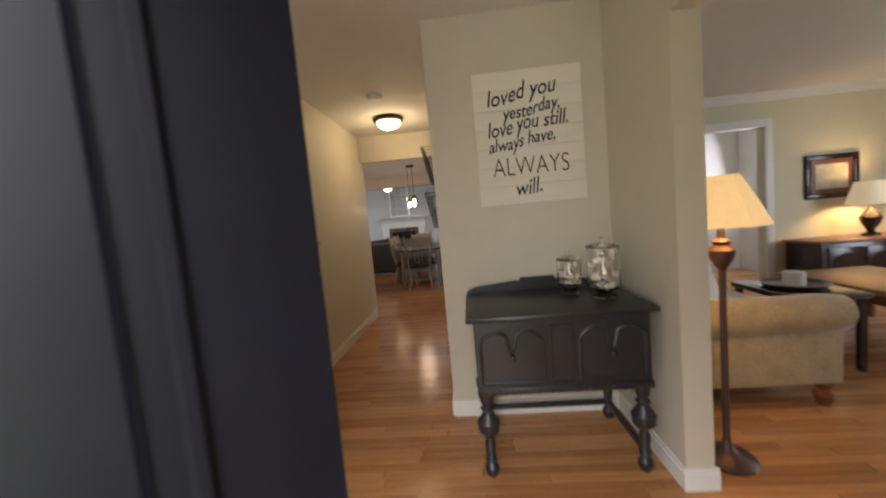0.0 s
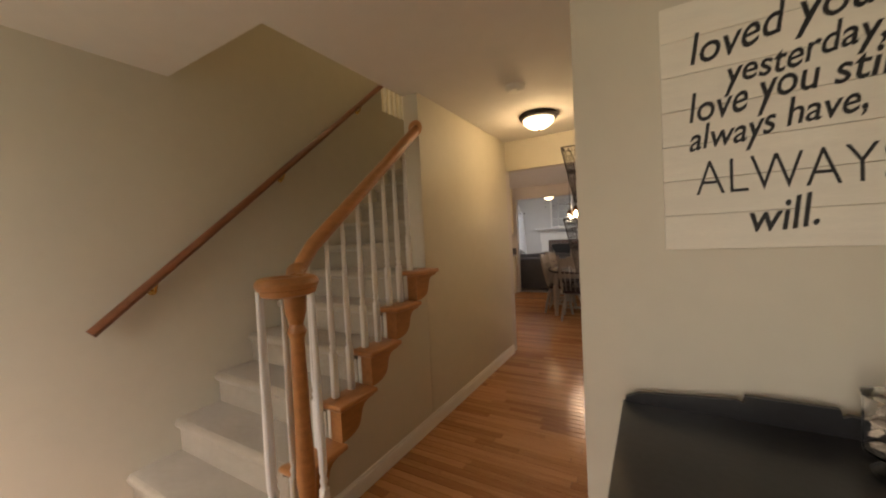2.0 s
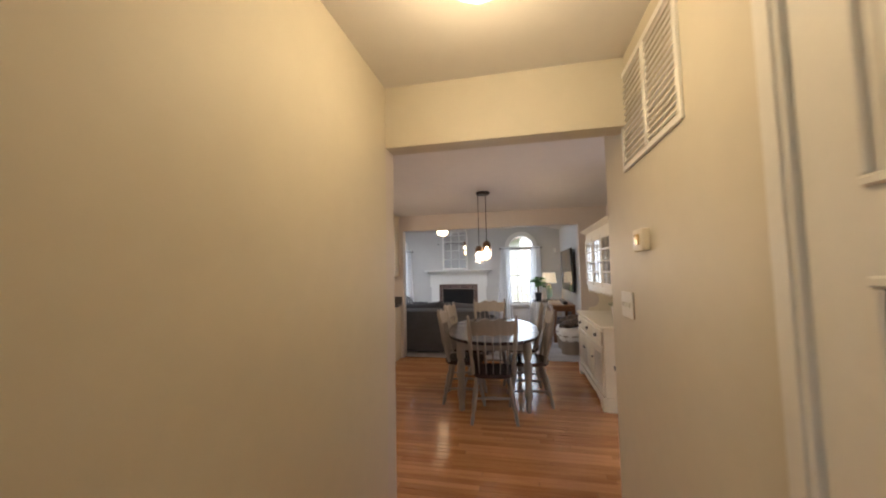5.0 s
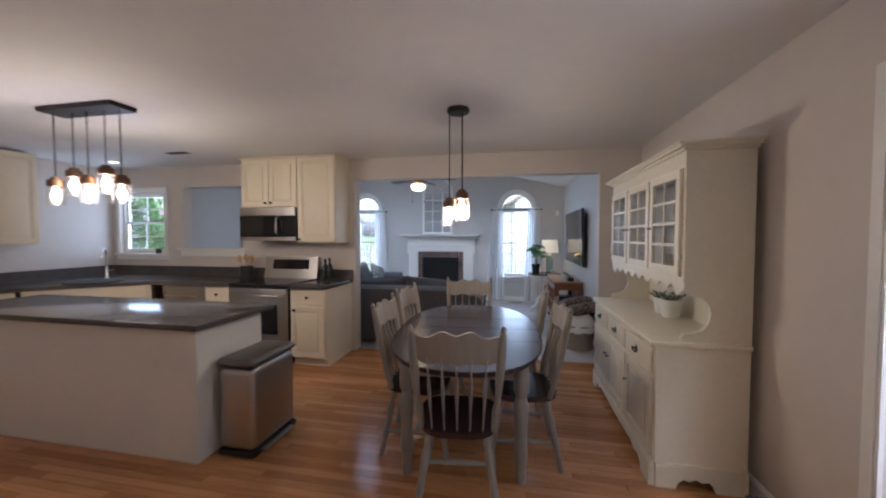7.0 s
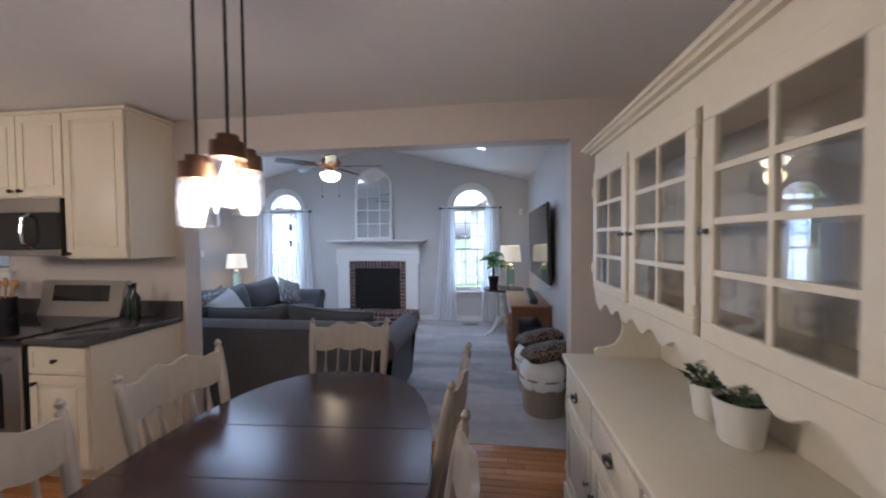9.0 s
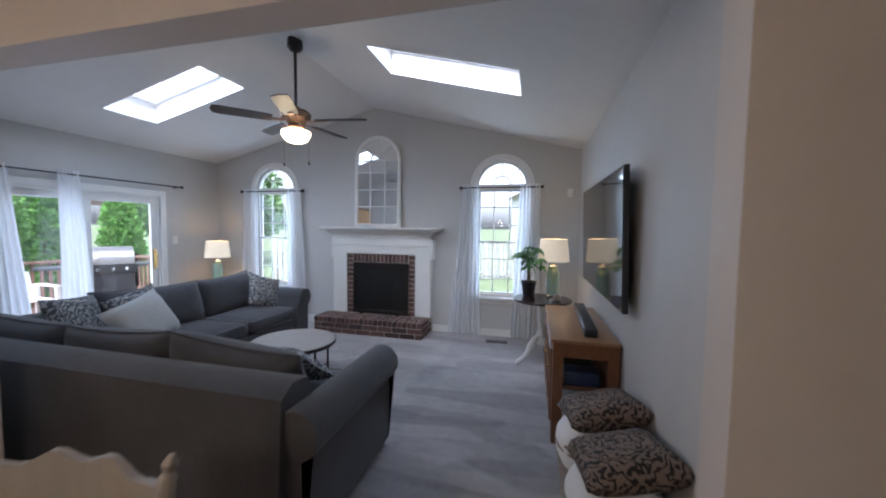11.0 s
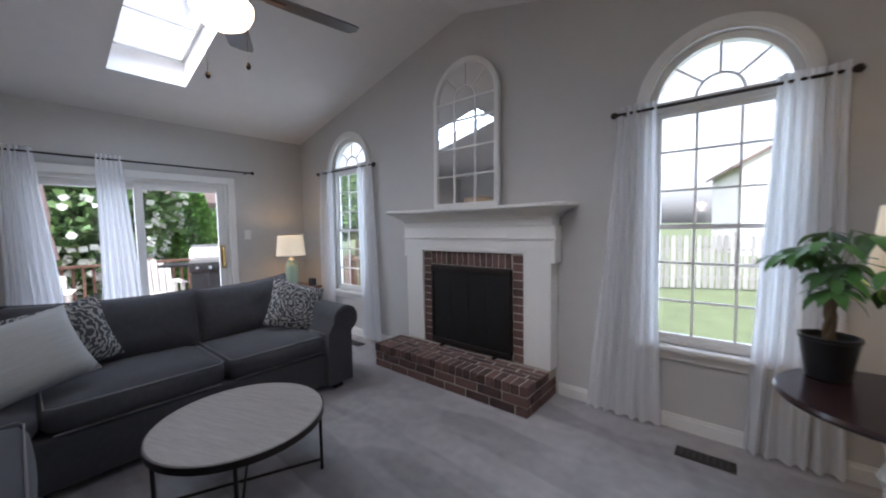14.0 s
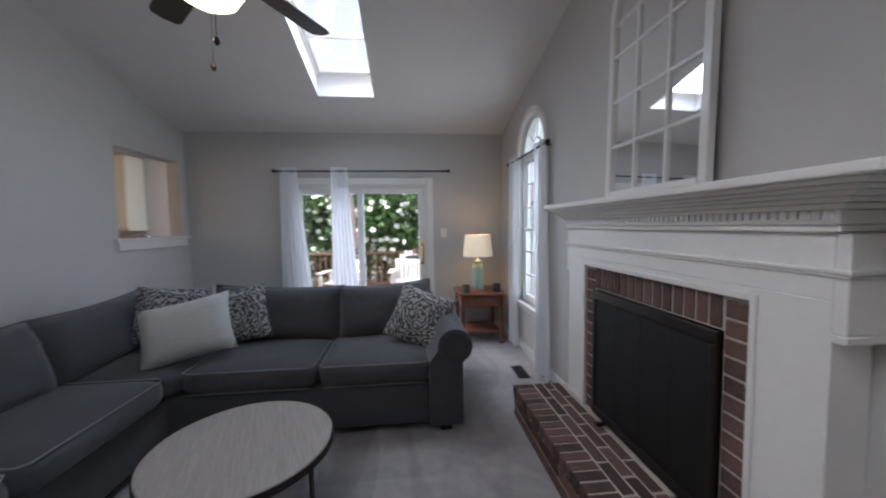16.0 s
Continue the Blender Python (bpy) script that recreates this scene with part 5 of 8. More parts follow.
def dining_chair():
    """A pressed-back chair with a saddled dark seat; it faces plus y, its seat's middle at nought."""
    th = thing("dining_chair", "grey painted spindle-back dining chair with dark wooden seat", "chair", (0, 0, -30), 0, "chairs round the dining table")
    bm = bm_new()
    pts = []
    for i in range(24):
        a = 2 * math.pi * i / 24
        x, y = math.cos(a), math.sin(a)
        pts.append((0.225 * (abs(x) ** 0.55) * (1 if x > 0 else -1) * (1.0 if y > 0 else 0.92), 0.215 * (abs(y) ** 0.6) * (1 if y > 0 else -1)))
    prism(bm, pts, "z", 0.435, 0.465)
    prism(bm, [(x * 0.93, y * 0.93) for x, y in pts], "z", 0.422, 0.435)
    part("seat", bm, DARKWOOD, th, "dark espresso wooden seat")
    for sx in (-1, 1):
        for sy in (-1, 1):
            bm = bm_new()
            a, b = Vector((sx * 0.15, sy * 0.14, 0.43)), Vector((sx * 0.215, sy * 0.225, 0.0))
            ks = (0, 0.12, 0.16, 0.3, 0.5, 0.7, 0.74, 0.86, 1)
            tube(bm, [a.lerp(b, t) for t in ks], 0.02, 10, [0.016, 0.020, 0.015, 0.024, 0.020, 0.022, 0.015, 0.020, 0.014])
            part("leg", bm, GREYWOOD, th)
        bm = bm_new()
        tube(bm, [(sx * 0.192, -0.195, 0.16), (sx * 0.185, 0, 0.17), (sx * 0.192, 0.195, 0.16)], 0.012, 8, [0.010, 0.017, 0.010])
        part("stretcher", bm, GREYWOOD, th)
        bm = bm_new()
        ks = [(0.19, -0.155, 0.455), (0.200, -0.185, 0.58), (0.205, -0.195, 0.62), (0.215, -0.225, 0.78), (0.222, -0.245, 0.90), (0.226, -0.262, 0.985), (0.227, -0.264, 0.997), (0.228, -0.268, 1.012), (0.229, -0.271, 1.03)]
        tube(bm, [(sx * x, y, z) for x, y, z in ks], 0.02, 10, [0.016, 0.022, 0.015, 0.022, 0.021, 0.017, 0.010, 0.016, 0.006])
        part("back_post", bm, GREYWOOD, th)
    bm = bm_new()
    tube(bm, [(-0.185, 0.0, 0.17), (0, 0, 0.175), (0.185, 0, 0.17)], 0.012, 8, [0.010, 0.017, 0.010])
    part("stretcher", bm, GREYWOOD, th)
    bm = bm_new()
    rows = []
    for i in range(17):
        u = -1 + i / 8
        bow = -0.035 * (1 - u * u)
        top = 0.965 + 0.03 * (1 - u * u) - 0.012 * math.cos(u * math.pi * 3)
        bot = 0.855 - 0.022 * abs(math.cos(u * math.pi * 1.5))
        x = u * 0.215
        rows.append([bm.verts.new((x, -0.246 + bow + 0.022, bot)), bm.verts.new((x, -0.265 + bow + 0.022, top)), bm.verts.new((x, -0.283 + bow + 0.022, top)), bm.verts.new((x, -0.264 + bow + 0.022, bot))])
    for a, b in zip(rows, rows[1:]):
        for i in range(4):
            bm.faces.new((a[i], a[(i + 1) % 4], b[(i + 1) % 4], b[i]))
    bm.faces.new(rows[0])
    bm.faces.new(rows[-1][::-1])
    part("crest_rail", bm, GREYWOOD, th, "shaped grey crest rail")
    for i in range(5):
        u = (i - 2) / 2.5
        bm = bm_new()
        a, b = Vector((u * 0.165, -0.175 - 0.012 * (1 - u * u), 0.455)), Vector((u * 0.185, -0.258 - 0.016 * (1 - u * u), 0.865))
        ks = (0, 0.25, 0.5, 0.62, 0.75, 1)
        tube(bm, [a.lerp(b, t) for t in ks], 0.01, 8, [0.008, 0.011, 0.021, 0.022, 0.012, 0.009], flat=0.45)
        part("spindle", bm, GREYWOOD, th)
    return th


ch = dining_chair()
spots = [(-0.60, 6.94, 6), (-0.74, 8.50, 186), (-0.95, 7.40, -87), (-0.98, 8.02, -93), (-0.24, 7.43, 94), (-0.30, 8.12, 86)]
for x, y, rz in spots[1:]:
    copy_thing(ch, pose(x, y, 0, 0, 0, rz))
ch.matrix_basis = pose(spots[0][0], spots[0][1], 0, 0, 0, spots[0][2])

# hutch: front at x = 0.5, along y from 7.22 to 8.72; built with its front on minus y and turned
hu = thing("china_hutch", "cream painted china hutch with glazed doors and scalloped trim", "hutch", (0.50, 8.73, 0), -90)
W, D = 1.51, 0.50
bm = bm_new()
bx(bm, 0, W, 0.015, D, 0.10, 0.83, 0.003, 1)
part("base_body", bm, CREAM, hu)
bm = bm_new()
pts = [(0, 0.0), (0.13, 0.0), (0.145, 0.045), (0.19, 0.075), (0.26, 0.06), (0.33, 0.085), (W / 2, 0.075), (W - 0.33, 0.085), (W - 0.26, 0.06), (W - 0.19, 0.075), (W - 0.145, 0.045), (W - 0.13, 0), (W, 0), (W, 0.14), (0, 0.14)]
prism(bm, pts, "y", -0.012, 0.02)
part("front_plinth", bm, CREAM, hu, "scalloped plinth")
for x0 in (-0.012, W - 0.012):
    bm = bm_new()
    prism(bm, [(0.02, 0), (0.13, 0), (0.145, 0.04), (0.17, 0.06), (0.2, 0.05), (0.235, 0.068), (0.27, 0.05), (0.3, 0.06), (0.325, 0.04), (0.34, 0), (D, 0), (D, 0.14), (0.02, 0.14)], "x", x0, x0 + 0.024)
    part("side_plinth", bm, CREAM, hu)
bm = bm_new()
bx(bm, -0.02, W + 0.02, -0.02, D, 0.83, 0.86, 0.008, 3)
part("countertop", bm, CREAM, hu)
dwid = (W - 0.10) / 3
PULL = mat("antique_pewter", (0.16, 0.15, 0.14), 0.35, metal=0.9, vary=0.2)
for i in range(3):
    x0 = 0.03 + i * (dwid + 0.02)
    bm = bm_new()
    bx(bm, x0, x0 + dwid, -0.006, 0.015, 0.655, 0.80, 0.006, 2)
    f = part("drawer", bm, CREAM, hu)
    bm = bm_new()
    cx = x0 + dwid / 2
    lathe(bm, [(0, 0), (0.022, 0), (0.018, 0.006), (0.008, 0.01), (0.008, 0.018), (0.016, 0.026), (0, 0.03)], (cx, -0.006, 0.735), 12, pose(0, 0, 0, 90, 0, 0))
    tube(bm, [(cx - 0.035, -0.012, 0.73), (cx - 0.02, -0.022, 0.715), (cx + 0.02, -0.022, 0.715), (cx + 0.035, -0.012, 0.73)], 0.005, 6)
    part("pull", bm, PULL, f, "antique pewter pull")
    bm = bm_new()
    s = pose(x0, 0.014, 0.16)
    shaker(bm, dwid, 0.47, 0.02, 0.06)
    bmesh.ops.transform(bm, matrix=s, verts=bm.verts)
    f = part("door", bm, CREAM, hu)
    bm = bm_new()
    kx = x0 + (dwid - 0.03 if i == 0 else 0.03)
    lathe(bm, [(0, 0), (0.008, 0), (0.005, 0.012), (0.012, 0.018), (0, 0.026)], (kx, -0.006, 0.45), 10, pose(0, 0, 0, 90, 0, 0))
    part("knob", bm, PULL, f)
    bm = bm_new()
    hx = x0 + (0.0 if i == 0 else dwid)
    for z in (0.22, 0.55):
        bx(bm, hx - 0.012, hx + 0.012, -0.010, -0.005, z, z + 0.05, 0.002, 1)
    part("hinge", bm, CREAM, f)
U0, UY = 1.20, 0.155
for nm, q in (("side_panel", (0, 0.022, UY + 0.018, D, U0, 1.93)), ("side_panel", (W - 0.022, W, UY + 0.018, D, U0, 1.93)), ("back_panel", (0.022, W - 0.022, D - 0.015, D, 0.86, 1.93)),
              ("shelf", (0.022, W - 0.022, UY + 0.018, D - 0.015, U0, U0 + 0.02)), ("shelf", (0.022, W - 0.022, UY + 0.018, D - 0.015, 1.89, 1.93)), ("shelf", (0.022, W - 0.022, UY + 0.05, D - 0.015, 1.54, 1.555)),
              ("top_rail", (0, W, UY - 0.004, UY + 0.018, 1.86, 1.93)), ("bottom_rail", (0, W, UY - 0.004, UY + 0.018, U0, U0 + 0.03)),
              *[("stile", (x, x + 0.03, UY - 0.002, UY + 0.018, U0 + 0.03, 1.86)) for x in (0, 0.495, 0.985, W - 0.03)]):
    bm = bm_new()
    bx(bm, *q)
    part(nm, bm, CREAM, hu)
bm = bm_new()
pts = [(0, U0), (W, U0), (W, U0 - 0.02)]
for i in range(61):
    u = 1 - i / 60
    pts.append((0.01 + u * (W - 0.02), U0 - 0.045 + 0.018 * math.cos(u * math.pi * 18) - (0.02 if u < 0.06 or u > 0.94 else 0)))
pts.append((0, U0 - 0.02))
prism(bm, pts, "y", UY, UY + 0.018)
part("scalloped_valance", bm, CREAM, hu)
for x0 in (0.0, W - 0.022):
    bm = bm_new()
    pts = [(D, 0.86), (0.15, 0.86), (0.145, 0.885), (0.16, 0.905), (0.21, 0.912), (0.255, 0.93), (0.285, 0.975), (0.295, 1.03), (0.28, 1.085), (0.245, 1.12), (0.19, 1.13), (0.165, 1.14), (UY + 0.003, U0), (D, U0)]
    prism(bm, pts, "x", x0, x0 + 0.022)
    part("shaped_side", bm, CREAM, hu, "curved side bracket")
bm = bm_new()
for q in ((0.0, 1.93, 1.955), (0.02, 1.95, 1.97), (0.045, 1.965, 1.985), (0.06, 1.98, 1.995)):
    bx(bm, -q[0], W + q[0], UY - q[0] - 0.004, D, q[1], q[2])
part("cornice", bm, CREAM, hu, "stepped cornice")
for i, x0 in enumerate((0.033, 0.528, 1.018)):
    w = 0.457
    z0, z1 = U0 + 0.035, 1.855
    bm = bm_new()
    s = 0.05
    for q in ((0, w, z0, z0 + s), (0, w, z1 - s, z1), (0, s, z0 + s, z1 - s), (w - s, w, z0 + s, z1 - s)):
        bx(bm, x0 + q[0], x0 + q[1], UY - 0.022, UY - 0.004, q[2], q[3], 0.003, 1)
    x = x0 + w / 2
    bx(bm, x - 0.008, x + 0.008, UY - 0.018, UY - 0.008, z0 + s, z1 - s)
    for k in (1, 2, 3):
        z = z0 + s + k * (z1 - z0 - 2 * s) / 4
        bx(bm, x0 + s, x0 + w - s, UY - 0.019, UY - 0.007, z - 0.008, z + 0.008)
    f = part("glazed_door", bm, CREAM, hu)
    bm = bm_new()
    bx(bm, x0 + s - 0.005, x0 + w - s + 0.005, UY - 0.011, UY - 0.009, z0 + s - 0.005, z1 - s + 0.005)
    g = part("pane", bm, PANE, f)
    g.visible_shadow = False
    bm = bm_new()
    kx = x0 + (w - 0.025 if i == 0 else 0.025)
    lathe(bm, [(0, 0), (0.008, 0), (0.005, 0.012), (0.012, 0.018), (0, 0.026)], (kx, UY - 0.022, 1.52), 10, pose(0, 0, 0, 90, 0, 0))
    part("knob", bm, PULL, f)
    bm = bm_new()
    hx = x0 + (0.0 if i == 0 else w)
    for z in (1.32, 1.72):
        bx(bm, hx - 0.016, hx + 0.016, UY - 0.026, UY - 0.021, z, z + 0.05, 0.002, 1)
    part("hinge", bm, CREAM, f)
# glassware behind the panes
rnd = random.Random(8)
for i in range(9):
    x = 8.60 - 0.16 * i
    for z in ((1.2215, 1.5565) if i % 2 else (1.2215,)):
        bm = bm_new()
        h = rnd.uniform(0.09, 0.15)
        lathe(bm, [(0, 0), (0.03, 0), (0.006, 0.01), (0.006, h * 0.45), (0.034, h * 0.6), (0.03, h), (0.028, h), (0.03, h * 0.62), (0, h * 0.5)], seg=14)
        g = solo("wine_glass", bm, PANE, "clear stemmed glass inside the hutch", "glass", (0.84, x, z), group="glassware in the hutch")
        g.visible_shadow = False

LEAF = mat("glossy_green_leaf", (0.055, 0.15, 0.03), 0.45, vary=0.4, scale=12, island=True, dark=(0.03, 0.08, 0.02))
SUCC = mat("grey_green_succulent", (0.13, 0.19, 0.11), 0.5, vary=0.35, scale=14, island=True, dark=(0.06, 0.1, 0.05))
SOIL = mat("dark_soil", (0.03, 0.022, 0.016), 0.95, bump=0.5)


def leaf(bm, base, tip, w, bend=0.15, up=Vector((0, 0, 1))):
    """A pointed leaf of two rows of faces, folded a little along its rib."""
    base, tip = Vector(base), Vector(tip)
    d = tip - base
    s = d.cross(up)
    s = (s.normalized() if s.length > 1e-6 else Vector((1, 0, 0))) * w
    n = s.cross(d).normalized() * d.length
    rows = []
    for t, k in ((0, 0.06), (0.25, 0.75), (0.5, 1.0), (0.75, 0.7), (1.0, 0.03)):
        c = base + d * t + n * (bend * 4 * t * (1 - t) * 0.5)
        rows.append([bm.verts.new(c - s * k + n * 0.03 * k), bm.verts.new(c), bm.verts.new(c + s * k + n * 0.03 * k)])
    for a, b in zip(rows, rows[1:]):
        for i in range(2):
            bm.faces.new((a[i], a[i + 1], b[i + 1], b[i]))


def succulent(at, r, h, seed):
    pl = thing("potted_succulent", "small trailing succulent in a white ceramic pot", "plant", at)
    bm = bm_new()
    lathe(bm, [(0, 0), (r * 0.72, 0), (r * 0.76, 0.006), (r, h), (r * 0.94, h), (r * 0.9, h * 0.85), (0, h * 0.85)], seg=24)
    part("pot", bm, WHITE, pl, "white ceramic pot")
    bm = bm_new()
    lathe(bm, [(0, h * 0.9), (r * 0.9, h * 0.88)], seg=18)
    part("soil", bm, SOIL, pl)
    rnd = random.Random(seed)
    bm = bm_new()
    for i in range(11):
        a, l = rnd.uniform(0, 6.28), rnd.uniform(0.05, 0.12)
        d = Vector((math.cos(a), math.sin(a), rnd.uniform(0.3, 1.1))).normalized()
        p0 = Vector((r * 0.3 * math.cos(a), r * 0.3 * math.sin(a), h * 0.9))
        tube(bm, [p0, p0 + d * l], 0.002, 5)
        for k in range(9):
            q = p0 + d * l * (0.3 + 0.08 * k)
            b = a + rnd.uniform(-1.8, 1.8)
            leaf(bm, q, q + Vector((math.cos(b), math.sin(b), rnd.uniform(0, 0.9))) * rnd.uniform(0.02, 0.038), 0.007, 0.2)
    part("foliage", bm, SUCC, pl)


succulent((0.86, 8.07, 0.861), 0.062, 0.12, 2)
succulent((0.86, 7.91, 0.861), 0.076, 0.135, 6)

# ---------------------------------------------------------------- family room: windows, doors, skylights
window_unit("window_2", "white arched double-hung window beside the fireplace", "y", FY1, WR, 0.55, 2.08, 0.72, bars=(2, 2), arch=0.36, trim_w=0.075, spokes=3)
window_unit("window_3", "white arched double-hung window in the corner", "y", FY1, WL, 0.55, 2.08, 0.72, bars=(2, 2), arch=0.36, trim_w=0.075, spokes=3)

pd = tagged(new("door_patio"), "white sliding glass patio door to the deck", "door", "", "structure")
pd.matrix_basis = Matrix.Translation((FX0, 0, 0))
bm = bm_new()
for q in ((10.47, 10.55, 0.0, 1.98), (12.22, 12.30, 0.0, 1.98), (10.55, 12.22, 1.90, 1.98)):
    bx(bm, 0.0, 0.018, q[0], q[1], q[2], q[3], 0.003, 1)
part("casing", bm, TRIM, pd)
bm = bm_new()
for q in ((10.55, 10.585, 0.02, 1.90), (12.185, 12.22, 0.02, 1.90), (10.585, 12.185, 1.865, 1.90), (10.585, 12.185, 0.02, 0.055)):
    bx(bm, -0.11, -0.01, q[0], q[1], q[2], q[3])
part("door_frame", bm, TRIM, pd)
for y0, y1, x in ((10.585, 11.42, -0.085), (11.34, 12.185, -0.045)):
    bm = bm_new()
    s = 0.075
    for q in ((y0, y0 + s, 0.055, 1.865), (y1 - s, y1, 0.055, 1.865), (y0 + s, y1 - s, 0.055, 0.055 + 0.13), (y0 + s, y1 - s, 1.865 - s, 1.865)):
        bx(bm, x - 0.018, x + 0.018, q[0], q[1], q[2], q[3], 0.004, 1)
    d = part("sliding_panel", bm, TRIM, pd)
    bm = bm_new()
    bx(bm, x - 0.003, x + 0.003, y0 + s - 0.01, y1 - s + 0.01, 0.17, 1.80)
    g = part("pane", bm, PANE, d)
    g.visible_shadow = False
bm = bm_new()
bx(bm, -0.027, -0.012, 12.125, 12.165, 0.88, 1.16, 0.004, 1)
tube(bm, [(-0.012, 12.145, 0.92), (0.025, 12.145, 0.94), (0.025, 12.145, 1.10), (-0.012, 12.145, 1.12)], 0.008, 8)
part("handle", bm, BRASS, pd, "brass pull handle")

for nm, xe, sgn in (("skylight_left", FX0, 1), ("skylight_right", FX1, -1)):
    k = (RIDGE - EAVE) / abs(RX - xe)
    th = tagged(new(nm), "white framed roof skylight with pale blind", "skylight", "", "structure")
    bm = bm_new()
    a, b = SKYA, SKYB
    for d0, d1, y0, y1 in ((a, a + 0.03, SKY0, SKY1), (b - 0.03, b, SKY0, SKY1), (a + 0.03, b - 0.03, SKY0, SKY0 + 0.03), (a + 0.03, b - 0.03, SKY1 - 0.03, SKY1), (a + 0.47, a + 0.485, SKY0 + 0.03, SKY1 - 0.03)):
        prism(bm, [(xe + sgn * d0, EAVE + k * d0 + 0.222), (xe + sgn * d1, EAVE + k * d1 + 0.222), (xe + sgn * d1, EAVE + k * d1 + 0.26), (xe + sgn * d0, EAVE + k * d0 + 0.26)], "y", y0, y1)
    part("frame", bm, TRIM, th)
    bm = bm_new()
    prism(bm, [(xe + sgn * a, EAVE + k * a + 0.262), (xe + sgn * b, EAVE + k * b + 0.262), (xe + sgn * b, EAVE + k * b + 0.266), (xe + sgn * a, EAVE + k * a + 0.266)], "y", SKY0, SKY1)
    g = part("pane", bm, PANE, th)
    g.visible_shadow = False

# ---------------------------------------------------------------- fireplace
MC = -1.975
FY = FY1 - 0.004
mt = thing("fireplace_mantel", "white painted wooden fireplace mantel with dentil trim", "mantel", (MC, FY, 0))
mt.matrix_basis = pose(MC, FY, 0) @ Matrix.Diagonal((0.955, 0.70, 1, 1))
HZ = 0.225
for sx in (-1, 1):
    bm = bm_new()
    x0, x1 = sorted((sx * 0.565, sx * 0.80))
    bx(bm, x0, x1, -0.185, 0, HZ, 1.16, 0.003, 1)
    part("pilaster", bm, TRIM, mt)
    bm = bm_new()
    e0, e1 = sorted((sx * 0.80, sx * 0.832))
    bx(bm, e0, e1, -0.183, 0, 1.075, 1.338, 0.003, 1)
    bx(bm, e0 - 0.004, e1 + 0.004, -0.188, 0, 1.052, 1.075, 0.004, 1)
    part("ear", bm, TRIM, mt, "stepped ear beside the surround")
    bm = bm_new()
    e0, e1 = sorted((sx * 0.565, sx * 0.59))
    bx(bm, e0, e1, -0.193, -0.185, HZ, 1.14, 0.003, 1)
    part("opening_bead", bm, TRIM, mt)
bm = bm_new()
bx(bm, -0.565, 0.565, -0.185, 0, 1.115, 1.16)
bx(bm, -0.80, 0.80, -0.185, 0, 1.16, 1.34, 0.003, 1)
part("frieze", bm, TRIM, mt)
bm = bm_new()
bx(bm, -0.565, 0.565, -0.193, -0.185, 1.115, 1.14, 0.003, 1)
part("opening_bead", bm, TRIM, mt)
bm = bm_new()
for y, z0, z1, o in ((0.193, 1.222, 1.232, 0.038), (0.20, 1.232, 1.246, 0.043), (0.205, 1.34, 1.36, 0.015), (0.215, 1.36, 1.40, 0.02), (0.235, 1.40, 1.417, 0.04), (0.252, 1.417, 1.432, 0.057), (0.275, 1.432, 1.446, 0.08), (0.303, 1.446, 1.459, 0.105), (0.335, 1.459, 1.473, 0.135)):
    bx(bm, -0.80 - o, 0.80 + o, -y, 0, z0, z1, 0.004, 1)
part("bed_moulding", bm, TRIM, mt)
bm = bm_new()
bx(bm, -0.008, 0.008, -0.228, -0.21, 1.375, 1.398)
d0 = part("dentil", bm, TRIM, mt)
d0.matrix_basis = Matrix.Translation((-0.802, 0, 0))
for i in range(1, 57):
    d1 = new("dentil", d0.data)
    d1.parent = mt
    d1.matrix_basis = Matrix.Translation((-0.802 + i * 0.0286, 0, 0))
bm = bm_new()
bx(bm, -0.97, 0.97, -0.36, 0, 1.473, 1.503, 0.008, 3)
part("shelf", bm, TRIM, mt, "moulded mantel shelf")

SCREEN = mat("black_wire_mesh", (0.012, 0.011, 0.011), 0.55, metal=0.3, vary=0.4, scale=60, bump=0.3, bscale=400)
fp = thing("fireplace", "brick fireplace surround with black steel firebox", "fireplace", (MC, FY, 0))
fp.matrix_basis = pose(MC, FY, 0) @ Matrix.Diagonal((0.955, 0.70, 1, 1))
bm = bm_new()
bx(bm, -0.562, -0.455, -0.165, -0.02, HZ, 1.113)
bx(bm, 0.455, 0.562, -0.165, -0.02, HZ, 1.113)
bx(bm, -0.455, 0.455, -0.165, -0.02, 0.985, 1.113)
part("mortar_bed", bm, MORTAR, fp)


def brick(parent, x0, x1, y0, y1, z0, z1):
    """One brick with eased edges; alike sizes share a mesh."""
    key = (round(x1 - x0, 3), round(y1 - y0, 3), round(z1 - z0, 3))
    if key not in BRICKS:
        bm = bm_new()
        h = [k / 2 for k in key]
        bx(bm, -h[0], h[0], -h[1], h[1], -h[2], h[2], 0.004, 1)
        me = bpy.data.meshes.new("brick")
        bm.to_mesh(me)
        bm.free()
        me.materials.append(BRICK)
        BRICKS[key] = me
    ob = new("brick", BRICKS[key])
    ob.parent = parent
    ob.matrix_basis = pose((x0 + x1) / 2 + random.uniform(-1, 1) * 0.001, (y0 + y1) / 2 + random.uniform(-1, 1) * 0.0015, (z0 + z1) / 2, 0, 0, random.uniform(-0.4, 0.4))


